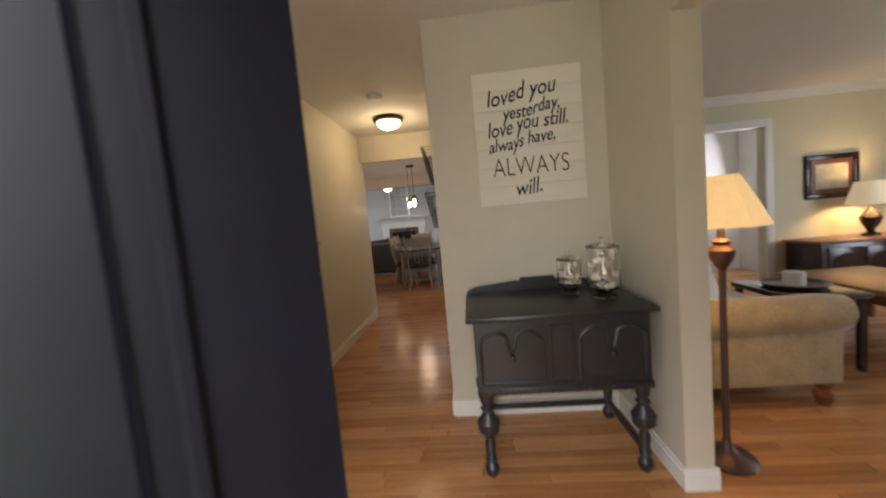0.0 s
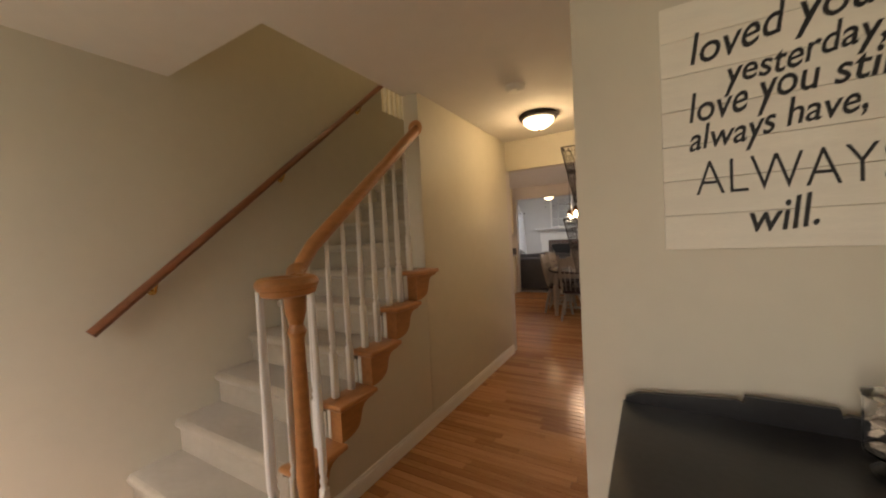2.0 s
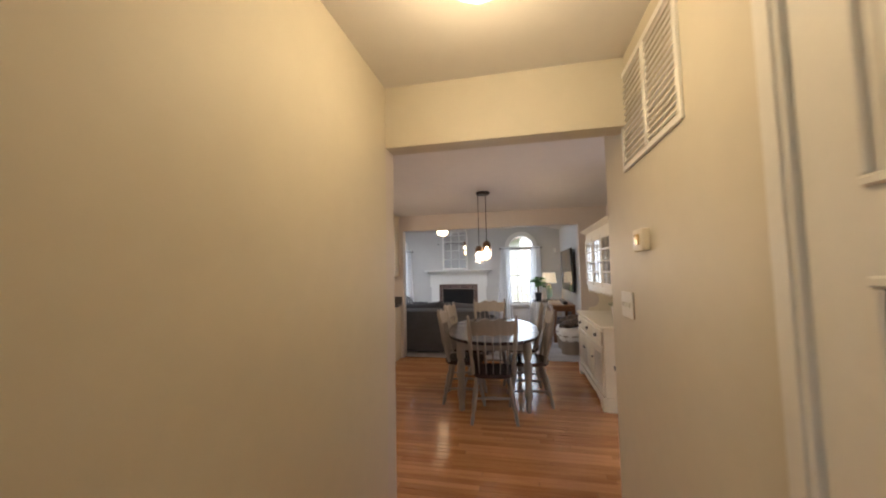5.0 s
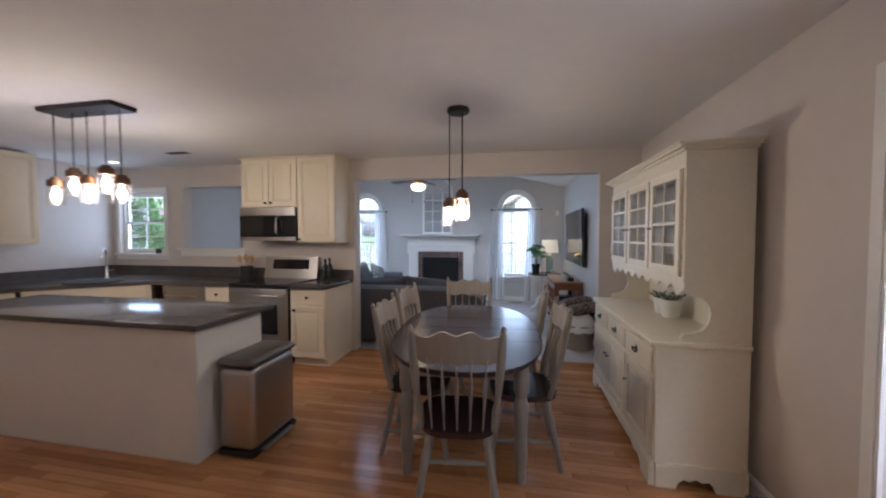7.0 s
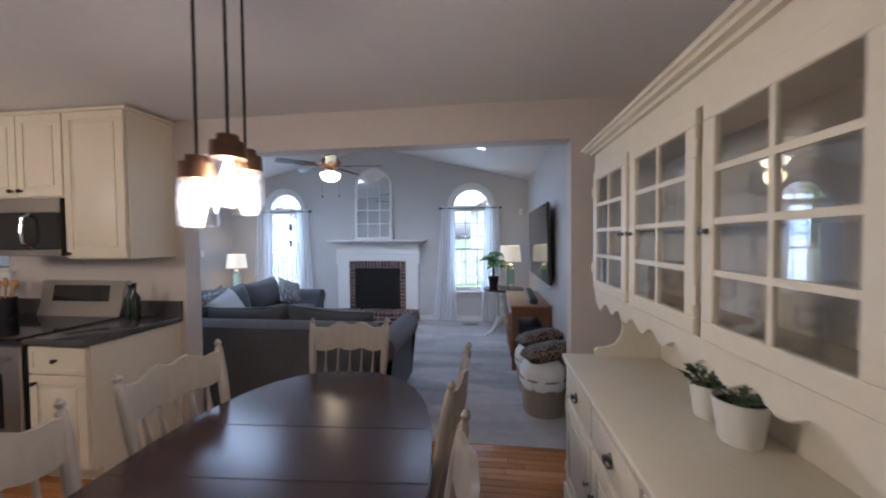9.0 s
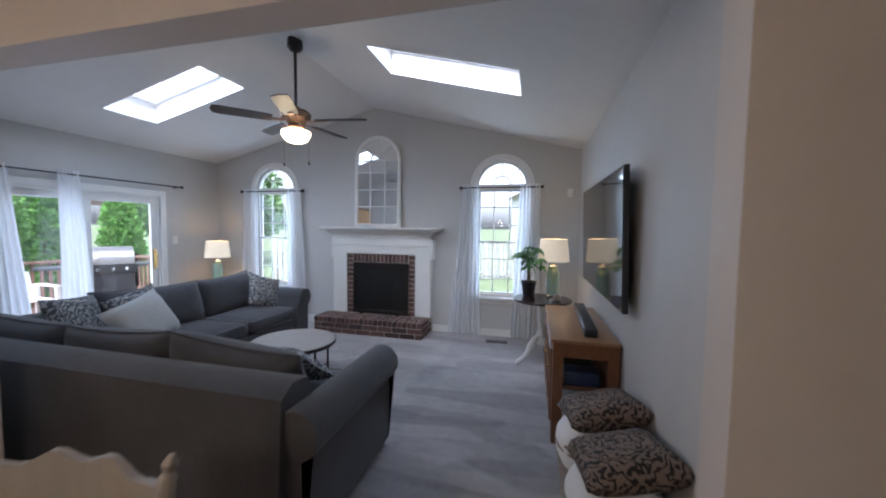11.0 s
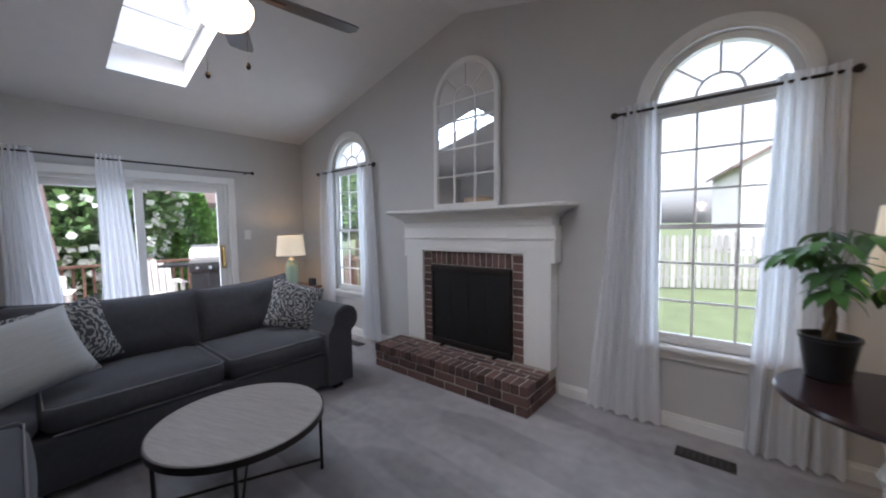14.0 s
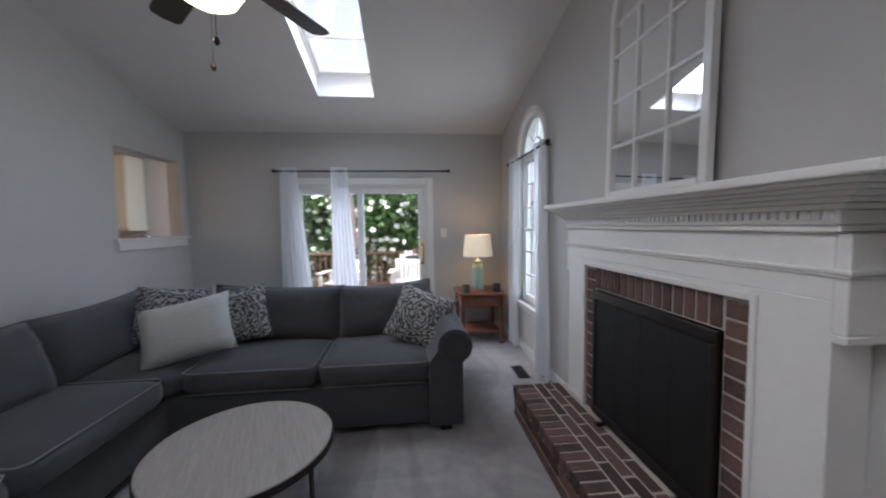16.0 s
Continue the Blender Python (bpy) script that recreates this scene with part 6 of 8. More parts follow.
BRICKS = {}
random.seed(11)
for side in (-1, 1):
    for i in range(13):
        z = HZ + 0.004 + i * 0.0675
        x0, x1 = sorted((side * 0.462, side * 0.558))
        if z + 0.057 < 1.11:
            brick(fp, x0, x1, -0.172, -0.10, z, z + 0.0575)
for i in range(14):
    x = -0.452 + i * 0.0648
    brick(fp, x, x + 0.056, -0.172, -0.10, 0.992, 1.108)
bm = bm_new()
bx(bm, -0.455, 0.455, -0.022, -0.018, HZ, 0.985)
for x in (-0.455, 0.445):
    bx(bm, x, x + 0.01, -0.15, -0.022, HZ, 0.985)
bx(bm, -0.445, 0.445, -0.15, -0.022, 0.975, 0.985)
part("firebox", bm, FIREBLACK, fp, "sooty black firebox")
bm = bm_new()
fs = 0.03
for q in ((-0.45, 0.45, 0.93, 0.98), (-0.45, 0.45, HZ + 0.012, HZ + 0.06), (-0.45, -0.42, HZ + 0.06, 0.93), (0.42, 0.45, HZ + 0.06, 0.93)):
    bx(bm, q[0], q[1], -0.20, -0.175, q[2], q[3], 0.003, 1)
part("screen_frame", bm, BLACKMETAL, fp, "black steel screen frame")
for x0, x1 in ((-0.42, -0.21), (-0.208, 0.0), (0.002, 0.208), (0.21, 0.42)):
    bm = bm_new()
    bx(bm, x0, x1, -0.190, -0.184, HZ + 0.06, 0.93, 0.001, 1)
    part("mesh_panel", bm, SCREEN, fp, "dark wire mesh panel")
for x in (-0.30, 0.30):
    bm = bm_new()
    bx(bm, x - 0.012, x + 0.012, -0.27, -0.19, HZ + 0.001, HZ + 0.02, 0.003, 1)
    part("screen_foot", bm, BLACKMETAL, fp)

he = thing("brick_hearth", "raised red-brown brick hearth with pale mortar", "hearth", (MC, FY, 0))
he.matrix_basis = pose(MC - 0.05, FY, 0) @ Matrix.Diagonal((1.03, 0.73, 1, 1))
bm = bm_new()
bx(bm, -0.775, 0.775, -0.668, -0.19, 0.004, HZ - 0.004)
bx(bm, -0.775, 0.775, -0.19, -0.003, 0.004, HZ - 0.01)
part("mortar_core", bm, MORTAR, he)
L, H0 = 0.2, 0.0575
for row in range(3):
    z = 0.006 + row * 0.0735
    if row < 2:
        off = 0.0 if row == 0 else -0.105
        x = -0.78 + off
        while x < 0.78:
            a, b = max(x, -0.78), min(x + 0.2, 0.78)
            if b - a > 0.05:
                brick(he, a, b, -0.676, -0.60, z, z + 0.063)
            x += 0.21
        for sx in (-0.783, 0.707):
            y = -0.59
            for j in range(3):
                if y + 0.19 < 0.02:
                    brick(he, sx, sx + 0.076, y, y + 0.185, z, z + 0.063)
                y += 0.196
# rowlock top: bricks on edge across the front, a second row behind
n = 23
for i in range(n):
    x = -0.785 + i * (1.57 / n)
    brick(he, x + 0.004, x + 1.57 / n - 0.005, -0.682, -0.485, 0.155, HZ)
for row in range(3):
    y0 = -0.474 + row * 0.090
    x = -0.785 - (0.105 if row % 2 else 0.0)
    while x < 0.785:
        a, b = max(x, -0.785), min(x + 0.202, 0.785)
        if b - a > 0.04:
            brick(he, a, b, y0, y0 + 0.081, 0.16, HZ - 0.002)
        x += 0.211

# arched mirror on the mantel
mi = thing("arched_mirror", "white arched window-pane mirror standing on the mantel", "mirror", (-2.06, 13.145, 1.5045))
mi.matrix_basis = pose(-2.06, 13.145, 1.5045, -1.2, 0, 0)
MW, MH = 0.36, 0.975
bm = bm_new()
for q in ((-MW, -MW + 0.045, 0, MH), (MW - 0.045, MW, 0, MH), (-MW + 0.045, MW - 0.045, 0, 0.05)):
    bx(bm, q[0], q[1], -0.014, 0.022, q[2], q[3], 0.004, 1)
ring(bm, 0, MH, MW - 0.045, MW, -0.014, 0.022, 28)
part("frame", bm, TRIM, mi)
bm = bm_new()
pts = [(-MW + 0.03, 0.03), (MW - 0.03, 0.03)] + [((MW - 0.03) * math.cos(math.pi * k / 24), MH + (MW - 0.03) * math.sin(math.pi * k / 24)) for k in range(25)]
prism(bm, pts, "y", 0.006, 0.012)
part("mirror_glass", bm, MIRROR, mi, "silvered glass")
bm = bm_new()
for x in (-0.115, 0.115):
    bx(bm, x - 0.007, x + 0.007, -0.006, 0.006, 0.05, MH)
for z in (0.30, 0.55, 0.80, MH):
    bx(bm, -MW + 0.045, MW - 0.045, -0.005, 0.005, z - 0.007, z + 0.007)
ring(bm, 0, MH, 0.11, 0.124, -0.005, 0.005, 20)
for k in (1, 2, 3):
    a = math.pi * k / 4
    tube(bm, [(0.124 * math.cos(a), 0, MH + 0.124 * math.sin(a)), (0.33 * math.cos(a), 0, MH + 0.33 * math.sin(a))], 0.006, 6)
part("muntins", bm, TRIM, mi)

# ---------------------------------------------------------------- curtains
SHEER = mat("white_sheer_cloth", (0.84, 0.84, 0.85), 0.9, vary=0.03, scale=20, bump=0.1, bscale=240, trans=0.0)
st = SHEER.node_tree
pr = st.nodes["Principled BSDF"]
tl, ms = st.nodes.new("ShaderNodeBsdfTranslucent"), st.nodes.new("ShaderNodeMixShader")
tl.inputs["Color"].default_value = (0.85, 0.86, 0.88, 1)
ms.inputs[0].default_value = 0.42
st.links.new(pr.outputs[0], ms.inputs[1])
st.links.new(tl.outputs[0], ms.inputs[2])
st.links.new(ms.outputs[0], st.nodes["Material Output"].inputs[0])


def curtain(label, top, bottom, z0, z1, folds, seed, axis, face, off, group):
    """A gathered panel from z1 down to z0; top and bottom: where its edges lie along the wall."""
    rnd = random.Random(seed)
    n, m = folds * 10, 18
    ph = [rnd.uniform(-0.5, 0.5) for _ in range(folds + 2)]
    bm = bm_new()
    grid = []
    for j in range(m + 1):
        v = j / m
        row = []
        for i in range(n + 1):
            u = i / n
            a = top[0] + (top[1] - top[0]) * u
            b = bottom[0] + (bottom[1] - bottom[0]) * u
            s = v ** 1.2
            p = a + (b - a) * s
            f = u * folds
            amp = (0.016 + 0.022 * v) * (0.75 + 0.5 * ph[int(f)])
            w = math.sin(f * 2 * math.pi + 0.8 * ph[int(f)] * v) * amp + 0.010 * math.sin(u * 9 + v * 4 + seed)
            p += 0.008 * math.sin(v * 5 + u * 14 + seed) * v
            q = face + off + w
            row.append(bm.verts.new((p, q, z1 + (z0 - z1) * v) if axis == "y" else (q, p, z1 + (z0 - z1) * v)))
        grid.append(row)
    for r0, r1 in zip(grid, grid[1:]):
        for i in range(n):
            bm.faces.new((r0[i], r0[i + 1], r1[i + 1], r1[i]))
    ob = solo("curtain", bm, SHEER, label, "curtain", group=group, smooth=80)
    return ob


def rod(label, axis, face, off, a0, a1, z, group):
    th = thing("curtain_rod", label, "curtain rod", group=group)

    def P(a, q, zz):
        return (a, face + q, zz) if axis == "y" else (face + q, a, zz)
    bm = bm_new()
    tube(bm, [P(a0, off, z), P(a1, off, z)], 0.009, 10)
    part("pole", bm, BLACKMETAL, th)
    for a, s in ((a0, -1), (a1, 1)):
        bm = bm_new()
        tube(bm, [P(a, off, z), P(a + s * 0.012, off, z), P(a + s * 0.02, off, z), P(a + s * 0.04, off, z), P(a + s * 0.052, off, z)], 0.01, 10, [0.012, 0.012, 0.02, 0.022, 0.008])
        part("finial", bm, BLACKMETAL, th)
        bm = bm_new()
        tube(bm, [P(a - s * 0.04, 0.0, z - 0.01), P(a - s * 0.04, off, z - 0.012)], 0.007, 8)
        part("bracket", bm, BLACKMETAL, th)


rod("black curtain rod over the fireplace-side window", "y", FY1, -0.065, -0.77, 0.255, 2.06, "curtain rods")
rod("black curtain rod over the corner window", "y", FY1, -0.065, -4.41, -3.33, 2.055, "curtain rods")
rod("long black curtain rod over the patio door", "x", FX0, 0.085, 10.42, 12.46, 2.055, "curtain rods")
curtain("white sheer curtain panel gathered beside the window", (-0.78, -0.55), (-0.96, -0.50), 0.02, 2.105, 6, 1, "y", FY1, -0.065, "white curtains")
curtain("white sheer curtain panel gathered beside the window", (0.0, 0.26), (-0.09, 0.31), 0.02, 2.105, 6, 2, "y", FY1, -0.065, "white curtains")
curtain("white sheer curtain panel gathered beside the corner window", (-4.40, -4.13), (-4.48, -4.16), 0.03, 2.10, 5, 3, "y", FY1, -0.065, "white curtains")
curtain("white sheer curtain panel gathered beside the corner window", (-3.60, -3.35), (-3.60, -3.23), 0.03, 2.10, 5, 4, "y", FY1, -0.065, "white curtains")
curtain("white curtain panel gathered beside the patio door", (10.45, 10.66), (10.42, 10.86), 0.03, 2.10, 6, 5, "x", FX0, 0.085, "white curtains")
curtain("white curtain panel gathered across the patio door", (11.05, 11.25), (11.02, 11.40), 0.03, 2.10, 6, 6, "x", FX0, 0.085, "white curtains")

# ---------------------------------------------------------------- ceiling fan
fan = thing("ceiling_fan", "bronze ceiling fan with five dark blades and lit bowl", "ceiling fan", (-1.99, 11.19, -0.045), 8)
bm = bm_new()
lathe(bm, [(0, 3.275), (0.065, 3.26), (0.07, 3.19), (0.05, 3.16), (0.02, 3.145), (0, 3.145)], seg=24)
part("canopy", bm, BLACKMETAL, fan)
bm = bm_new()
tube(bm, [(0, 0, 3.16), (0, 0, 2.63)], 0.014, 12)
part("downrod", bm, BLACKMETAL, fan)
bm = bm_new()
lathe(bm, [(0, 2.66), (0.03, 2.655), (0.04, 2.63), (0.11, 2.615), (0.135, 2.585), (0.13, 2.545), (0.09, 2.52), (0.075, 2.49), (0.08, 2.46), (0.06, 2.445), (0, 2.44)], seg=32)
part("motor_housing", bm, COPPER, fan, "copper-bronze motor housing")
BLADE = mat("dark_blade_wood", (0.026, 0.018, 0.015), 0.4, vary=0.25, scale=4, stretch=(2, 12, 2))
for i in range(5):
    a = radians(72 * i)
    m = pose(0, 0, 2.525, 0, 0, math.degrees(a))
    bm = bm_new()
    pts = [(0.20, -0.055), (0.32, -0.066), (0.62, -0.07), (0.66, -0.06), (0.675, 0), (0.66, 0.06), (0.62, 0.07), (0.32, 0.066), (0.20, 0.055)]
    prism(bm, pts, "z", -0.004, 0.004)
    bmesh.ops.transform(bm, matrix=m @ pose(0, 0, 0, 11, 0, 0), verts=bm.verts)
    b = part("blade", bm, BLADE, fan, "dark brown blade")
    bm = bm_new()
    bx(bm, 0.10, 0.28, -0.022, 0.022, -0.012, -0.005, 0.003, 1, m=m @ pose(0, 0, 0, 11, 0, 0))
    part("blade_arm", bm, COPPER, b)
bm = bm_new()
lathe(bm, [(0.075, 2.445), (0.13, 2.425), (0.128, 2.39), (0.105, 2.35), (0.06, 2.325), (0, 2.318)], seg=28)
g = part("glass_bowl", bm, GLOW, fan, "lit frosted glass bowl")
g.visible_shadow = False
for x, y, z in ((-0.10, -0.03, 2.14), (0.10, 0.05, 2.16)):
    bm = bm_new()
    tube(bm, [(x * 0.7, y * 0.7, 2.44), (x, y, 2.42), (x, y, z)], 0.0015, 5)
    lathe(bm, [(0, z), (0.008, z - 0.006), (0.012, z - 0.022), (0.006, z - 0.034), (0, z - 0.036)], (x, y, 0), 10)
    part("pull_chain", bm, BLACKMETAL, fan)

# ---------------------------------------------------------------- sectional sofa
so = thing("sectional_sofa", "charcoal grey cloth corner sofa with pale piping", "sofa")
A0, A1 = -3.72, -2.72
B0, B1 = 9.52, 10.50
bm = bm_new()
bx(bm, A0, A1 + 0.02, 10.40, 12.10, 0.06, 0.33, 0.02, 3)
part("base", bm, SOFA, so)
bm = bm_new()
bx(bm, A0, -0.98, B0 + 0.02, B1 - 0.04, 0.06, 0.33, 0.02, 3)
part("base", bm, SOFA, so)
bm = bm_new()
bx(bm, A0 - 0.03, A0 + 0.20, B0, 12.20, 0.06, 0.78, 0.06, 4)
part("backrest", bm, SOFA, so)
bm = bm_new()
prism(bm, [(B0 - 0.04, 0.06), (B0 + 0.16, 0.06), (B0 + 0.22, 0.70), (B0 + 0.19, 0.785), (B0 + 0.08, 0.80), (B0, 0.75)], "x", A0 + 0.20, -0.86)
part("backrest", bm, SOFA, so, smooth=50)
bm = bm_new()
bx(bm, -2.60, -2.585, B0 - 0.046, B0 - 0.036, 0.08, 0.74)
part("back_seam", bm, FIREBLACK, so)


def roll_arm(along, c, a0, a1, sgn):
    """A rolled arm: a panel with a thick roll on top that leans outward."""
    bm = bm_new()
    pts = [(-0.12, 0.06), (0.10, 0.06), (0.10, 0.50)]
    for k in range(15):
        a = radians(-75 + k * 19)
        pts.append((0.05 + 0.115 * math.cos(a), 0.585 + 0.115 * math.sin(a)))
    pts.append((-0.12, 0.48))
    q = [(c + sgn * x, z) for x, z in pts]
    prism(bm, q, along, a0, a1)
    part("rolled_arm", bm, SOFA, so, "thick rolled arm", smooth=50)
    bm = bm_new()
    e = a1 + 0.004
    ringp = [(c + sgn * (0.05 + 0.10 * math.cos(radians(k * 24))), 0.585 + 0.10 * math.sin(radians(k * 24))) for k in range(16)]
    tube(bm, [(p[0], e, p[1]) if along == "y" else (e, p[0], p[1]) for p in ringp], 0.005, 6)
    part("arm_piping", bm, SOFA, so)


roll_arm("x", 12.21, A0 + 0.02, A1 + 0.06, 1)
roll_arm("y", -0.86, B0 + 0.02, B1 - 0.02, 1)


def soft(name, x0, x1, y0, y1, z0, z1, puff, m=None, label="", n=8, material=SOFA, parent=None):
    bm = bm_new()
    cushion(bm, x0, x1, y0, y1, z0, z1, puff, n, m)
    return part(name, bm, material, parent or so, label, smooth=60)


def welt(pts, parent, material=PIPING, r=0.0045, close=True):
    bm = bm_new()
    tube(bm, pts + pts[:1] if close else pts, r, 6)
    part("piping", bm, material, parent, "pale grey piping")


for y0, y1 in ((10.54, 11.36), (11.37, 12.10)):
    c = soft("seat_cushion", A0 + 0.18, A1 + 0.03, y0, y1, 0.33, 0.49, 0.018)
    welt([(A0 + 0.28, y0 + 0.014, 0.482), (A1 + 0.005, y0 + 0.014, 0.482), (A1 + 0.022, y0 + 0.05, 0.478), (A1 + 0.022, y1 - 0.05, 0.478), (A1 + 0.005, y1 - 0.014, 0.482), (A0 + 0.28, y1 - 0.014, 0.482)], c, close=False)
    welt([(A1 + 0.024, y0 + 0.04, 0.345), (A1 + 0.024, y1 - 0.04, 0.345)], c, close=False)
for x0, x1 in ((-2.66, -1.83), (-1.82, -0.99)):
    c = soft("seat_cushion", x0, x1, B0 + 0.18, B1 + 0.0, 0.33, 0.49, 0.018)
    welt([(x0 + 0.014, B0 + 0.3, 0.482), (x0 + 0.014, B1 - 0.03, 0.482), (x0 + 0.05, B1 - 0.008, 0.478), (x1 - 0.05, B1 - 0.008, 0.478), (x1 - 0.014, B1 - 0.03, 0.482), (x1 - 0.014, B0 + 0.3, 0.482)], c, close=False)
c = soft("corner_cushion", A0 + 0.18, -2.67, B0 + 0.18, 10.53, 0.33, 0.49, 0.018)
# back cushions


def knife_cushion(m, w, h, d, seed):
    """A loose back cushion with a knife edge, slack corners and a welt round it."""
    n = 16
    bm = bm_new()
    front, back, edge = {}, {}, {}
    for i in range(n + 1):
        for j in range(n + 1):
            u, v = -1 + 2 * i / n, -1 + 2 * j / n
            t = max(0, (1 - abs(u) ** 5) * (1 - abs(v) ** 4)) ** 0.55 * d / 2 * (1.12 - 0.16 * v)
            x = u * w / 2 * (1 - 0.035 * (1 - v * v) * abs(u) ** 3)
            z = v * h / 2 * (1 - 0.11 * (1 - u * u) * abs(v) ** 3)
            crease = 0.009 * noise.noise(Vector((x * 5 + seed * 3.1, z * 16, seed))) * (1 - u * u * v * v)
            front[i, j] = bm.verts.new((x, -t - crease, z))
            back[i, j] = front[i, j] if i in (0, n) or j in (0, n) else bm.verts.new((x, t, z))
            edge[i, j] = (x, 0.0, z)
    for i in range(n):
        for j in range(n):
            bm.faces.new((front[i, j], front[i + 1, j], front[i + 1, j + 1], front[i, j + 1]))
            bm.faces.new((back[i, j], back[i, j + 1], back[i + 1, j + 1], back[i + 1, j]))
    bmesh.ops.transform(bm, matrix=m, verts=bm.verts)
    c = part("back_cushion", bm, SOFA, so, "soft loose back cushion", smooth=60)
    run = [edge[i, 0] for i in range(n + 1)] + [edge[n, j] for j in range(1, n + 1)] + [edge[i, n] for i in range(n - 1, -1, -1)] + [edge[0, j] for j in range(n - 1, 0, -1)]
    welt([tuple(m @ Vector(p)) for p in run], c, SOFA, 0.006)


for y0, y1, lean, roll, seed in ((10.40, 11.42, -15, 2, 1), (11.38, 12.16, -17, -3, 2)):
    knife_cushion(pose(A0 + 0.33, (y0 + y1) / 2, 0.675, lean, roll, 90), y1 - y0, 0.47, 0.24, seed)
for x0, x1, lean, roll, seed in ((-3.50, -2.60, -15, -2, 3), (-2.62, -1.78, -17, 2, 4), (-1.81, -0.97, -21, -4, 5)):
    knife_cushion(pose((x0 + x1) / 2, B0 + 0.34, 0.665, lean, roll, 180), x1 - x0, 0.46, 0.23, seed)
for x, y in ((A1 - 0.02, 12.20), (A0 + 0.06, 12.20), (-0.92, B1 - 0.06), (-0.92, B0 + 0.06), (A0 + 0.06, B0 + 0.06)):
    bm = bm_new()
    bx(bm, x - 0.04, x + 0.04, y - 0.04, y + 0.04, 0.0, 0.07, 0.01)
    part("foot", bm, DARKWOOD, so)

# throw pillows


def pattern_mat(name, light, dark, scale):
    """Swirled two-tone cloth: warped rings give a scroll-like print."""
    m = bpy.data.materials.new(name)
    m.use_nodes = True
    t = m.node_tree
    p = t.nodes["Principled BSDF"]
    p.inputs["Roughness"].default_value = 0.85
    co = t.nodes.new("ShaderNodeTexCoord")
    wv = t.nodes.new("ShaderNodeTexVoronoi")
    wv.feature = "DISTANCE_TO_EDGE"
    wv.inputs["Scale"].default_value = scale
    w2 = t.nodes.new("ShaderNodeTexWave")
    w2.wave_type, w2.rings_direction = "RINGS", "SPHERICAL"
    w2.inputs["Scale"].default_value = scale * 0.55
    w2.inputs["Distortion"].default_value = 9
    w2.inputs["Detail"].default_value = 1
    w2.inputs["Detail Scale"].default_value = 2
    ad = t.nodes.new("ShaderNodeMath")
    ad.operation = "MULTIPLY_ADD"
    ad.inputs[1].default_value = -1.6
    rp = t.nodes.new("ShaderNodeValToRGB")
    rp.color_ramp.elements[0].position, rp.color_ramp.elements[1].position = 0.30, 0.46
    rp.color_ramp.elements[0].color, rp.color_ramp.elements[1].color = (*dark, 1), (*light, 1)
    t.links.new(co.outputs["Object"], wv.inputs["Vector"])
    t.links.new(co.outputs["Object"], w2.inputs["Vector"])
    t.links.new(wv.outputs["Distance"], ad.inputs[0])
    t.links.new(w2.outputs["Fac"], ad.inputs[2])
    t.links.new(ad.outputs[0], rp.inputs[0])
    t.links.new(rp.outputs[0], p.inputs["Base Color"])
    return m


PATTERN = pattern_mat("scroll_print_cloth", (0.40, 0.40, 0.39), (0.07, 0.075, 0.09), 22)
PALE = mat("pale_grey_woven_cloth", (0.52, 0.54, 0.54), 0.9, vary=0.14, scale=5, stretch=(2, 2, 30), bump=0.35, bscale=120)


def pillow(label, m, w, h, material, group="", d=0.13):
    """A square pillow with pinched corners, standing in its own x and z."""
    bm = bm_new()
    n = 12
    front, back = {}, {}
    for i in range(n + 1):
        for j in range(n + 1):
            u, v = -1 + 2 * i / n, -1 + 2 * j / n
            t = max(0, (1 - u ** 4) * (1 - v ** 4)) ** 0.5 * d / 2
            pinch = 1 - 0.07 * (1 - abs(u) ** 2) * (abs(v) ** 3) - 0.0
            pinv = 1 - 0.07 * (1 - abs(v) ** 2) * (abs(u) ** 3)
            x, z = u * w / 2 * pinv, v * h / 2 * pinch
            front[i, j] = bm.verts.new((x, -t, z))
            back[i, j] = front[i, j] if i in (0, n) or j in (0, n) else bm.verts.new((x, t, z))
    for i in range(n):
        for j in range(n):
            bm.faces.new((front[i, j], front[i + 1, j], front[i + 1, j + 1], front[i, j + 1]))
            q = (back[i, j], back[i, j + 1], back[i + 1, j + 1], back[i + 1, j])
            bm.faces.new(q)
    ob = finish("throw_pillow", bm, material, None, 60)
    ob.matrix_basis = m
    return tagged(ob, label, "pillow", group)


pillow("scroll-patterned grey throw pillow leaning at the sofa arm", pose(-3.10, 12.05, 0.675, -26, 20, 74), 0.45, 0.43, PATTERN, "throw pillows")
pillow("large pale grey woven throw pillow in the sofa corner", pose(-2.93, 10.47, 0.70, -28, -11, 106), 0.56, 0.42, PALE, "throw pillows", 0.17)
pillow("scroll-patterned grey throw pillow in the sofa corner", pose(-3.23, 10.66, 0.71, -20, -12, 95), 0.46, 0.42, PATTERN, "throw pillows")
pillow("scroll-patterned grey throw pillow behind the pale one", pose(-3.23, 10.20, 0.74, -20, 6, 112), 0.48, 0.42, PATTERN, "throw pillows")
pillow("scroll-patterned throw pillow leaning on the back cushions", pose(-1.30, 10.10, 0.655, -52, 4, 176), 0.50, 0.42, PATTERN, "throw pillows")

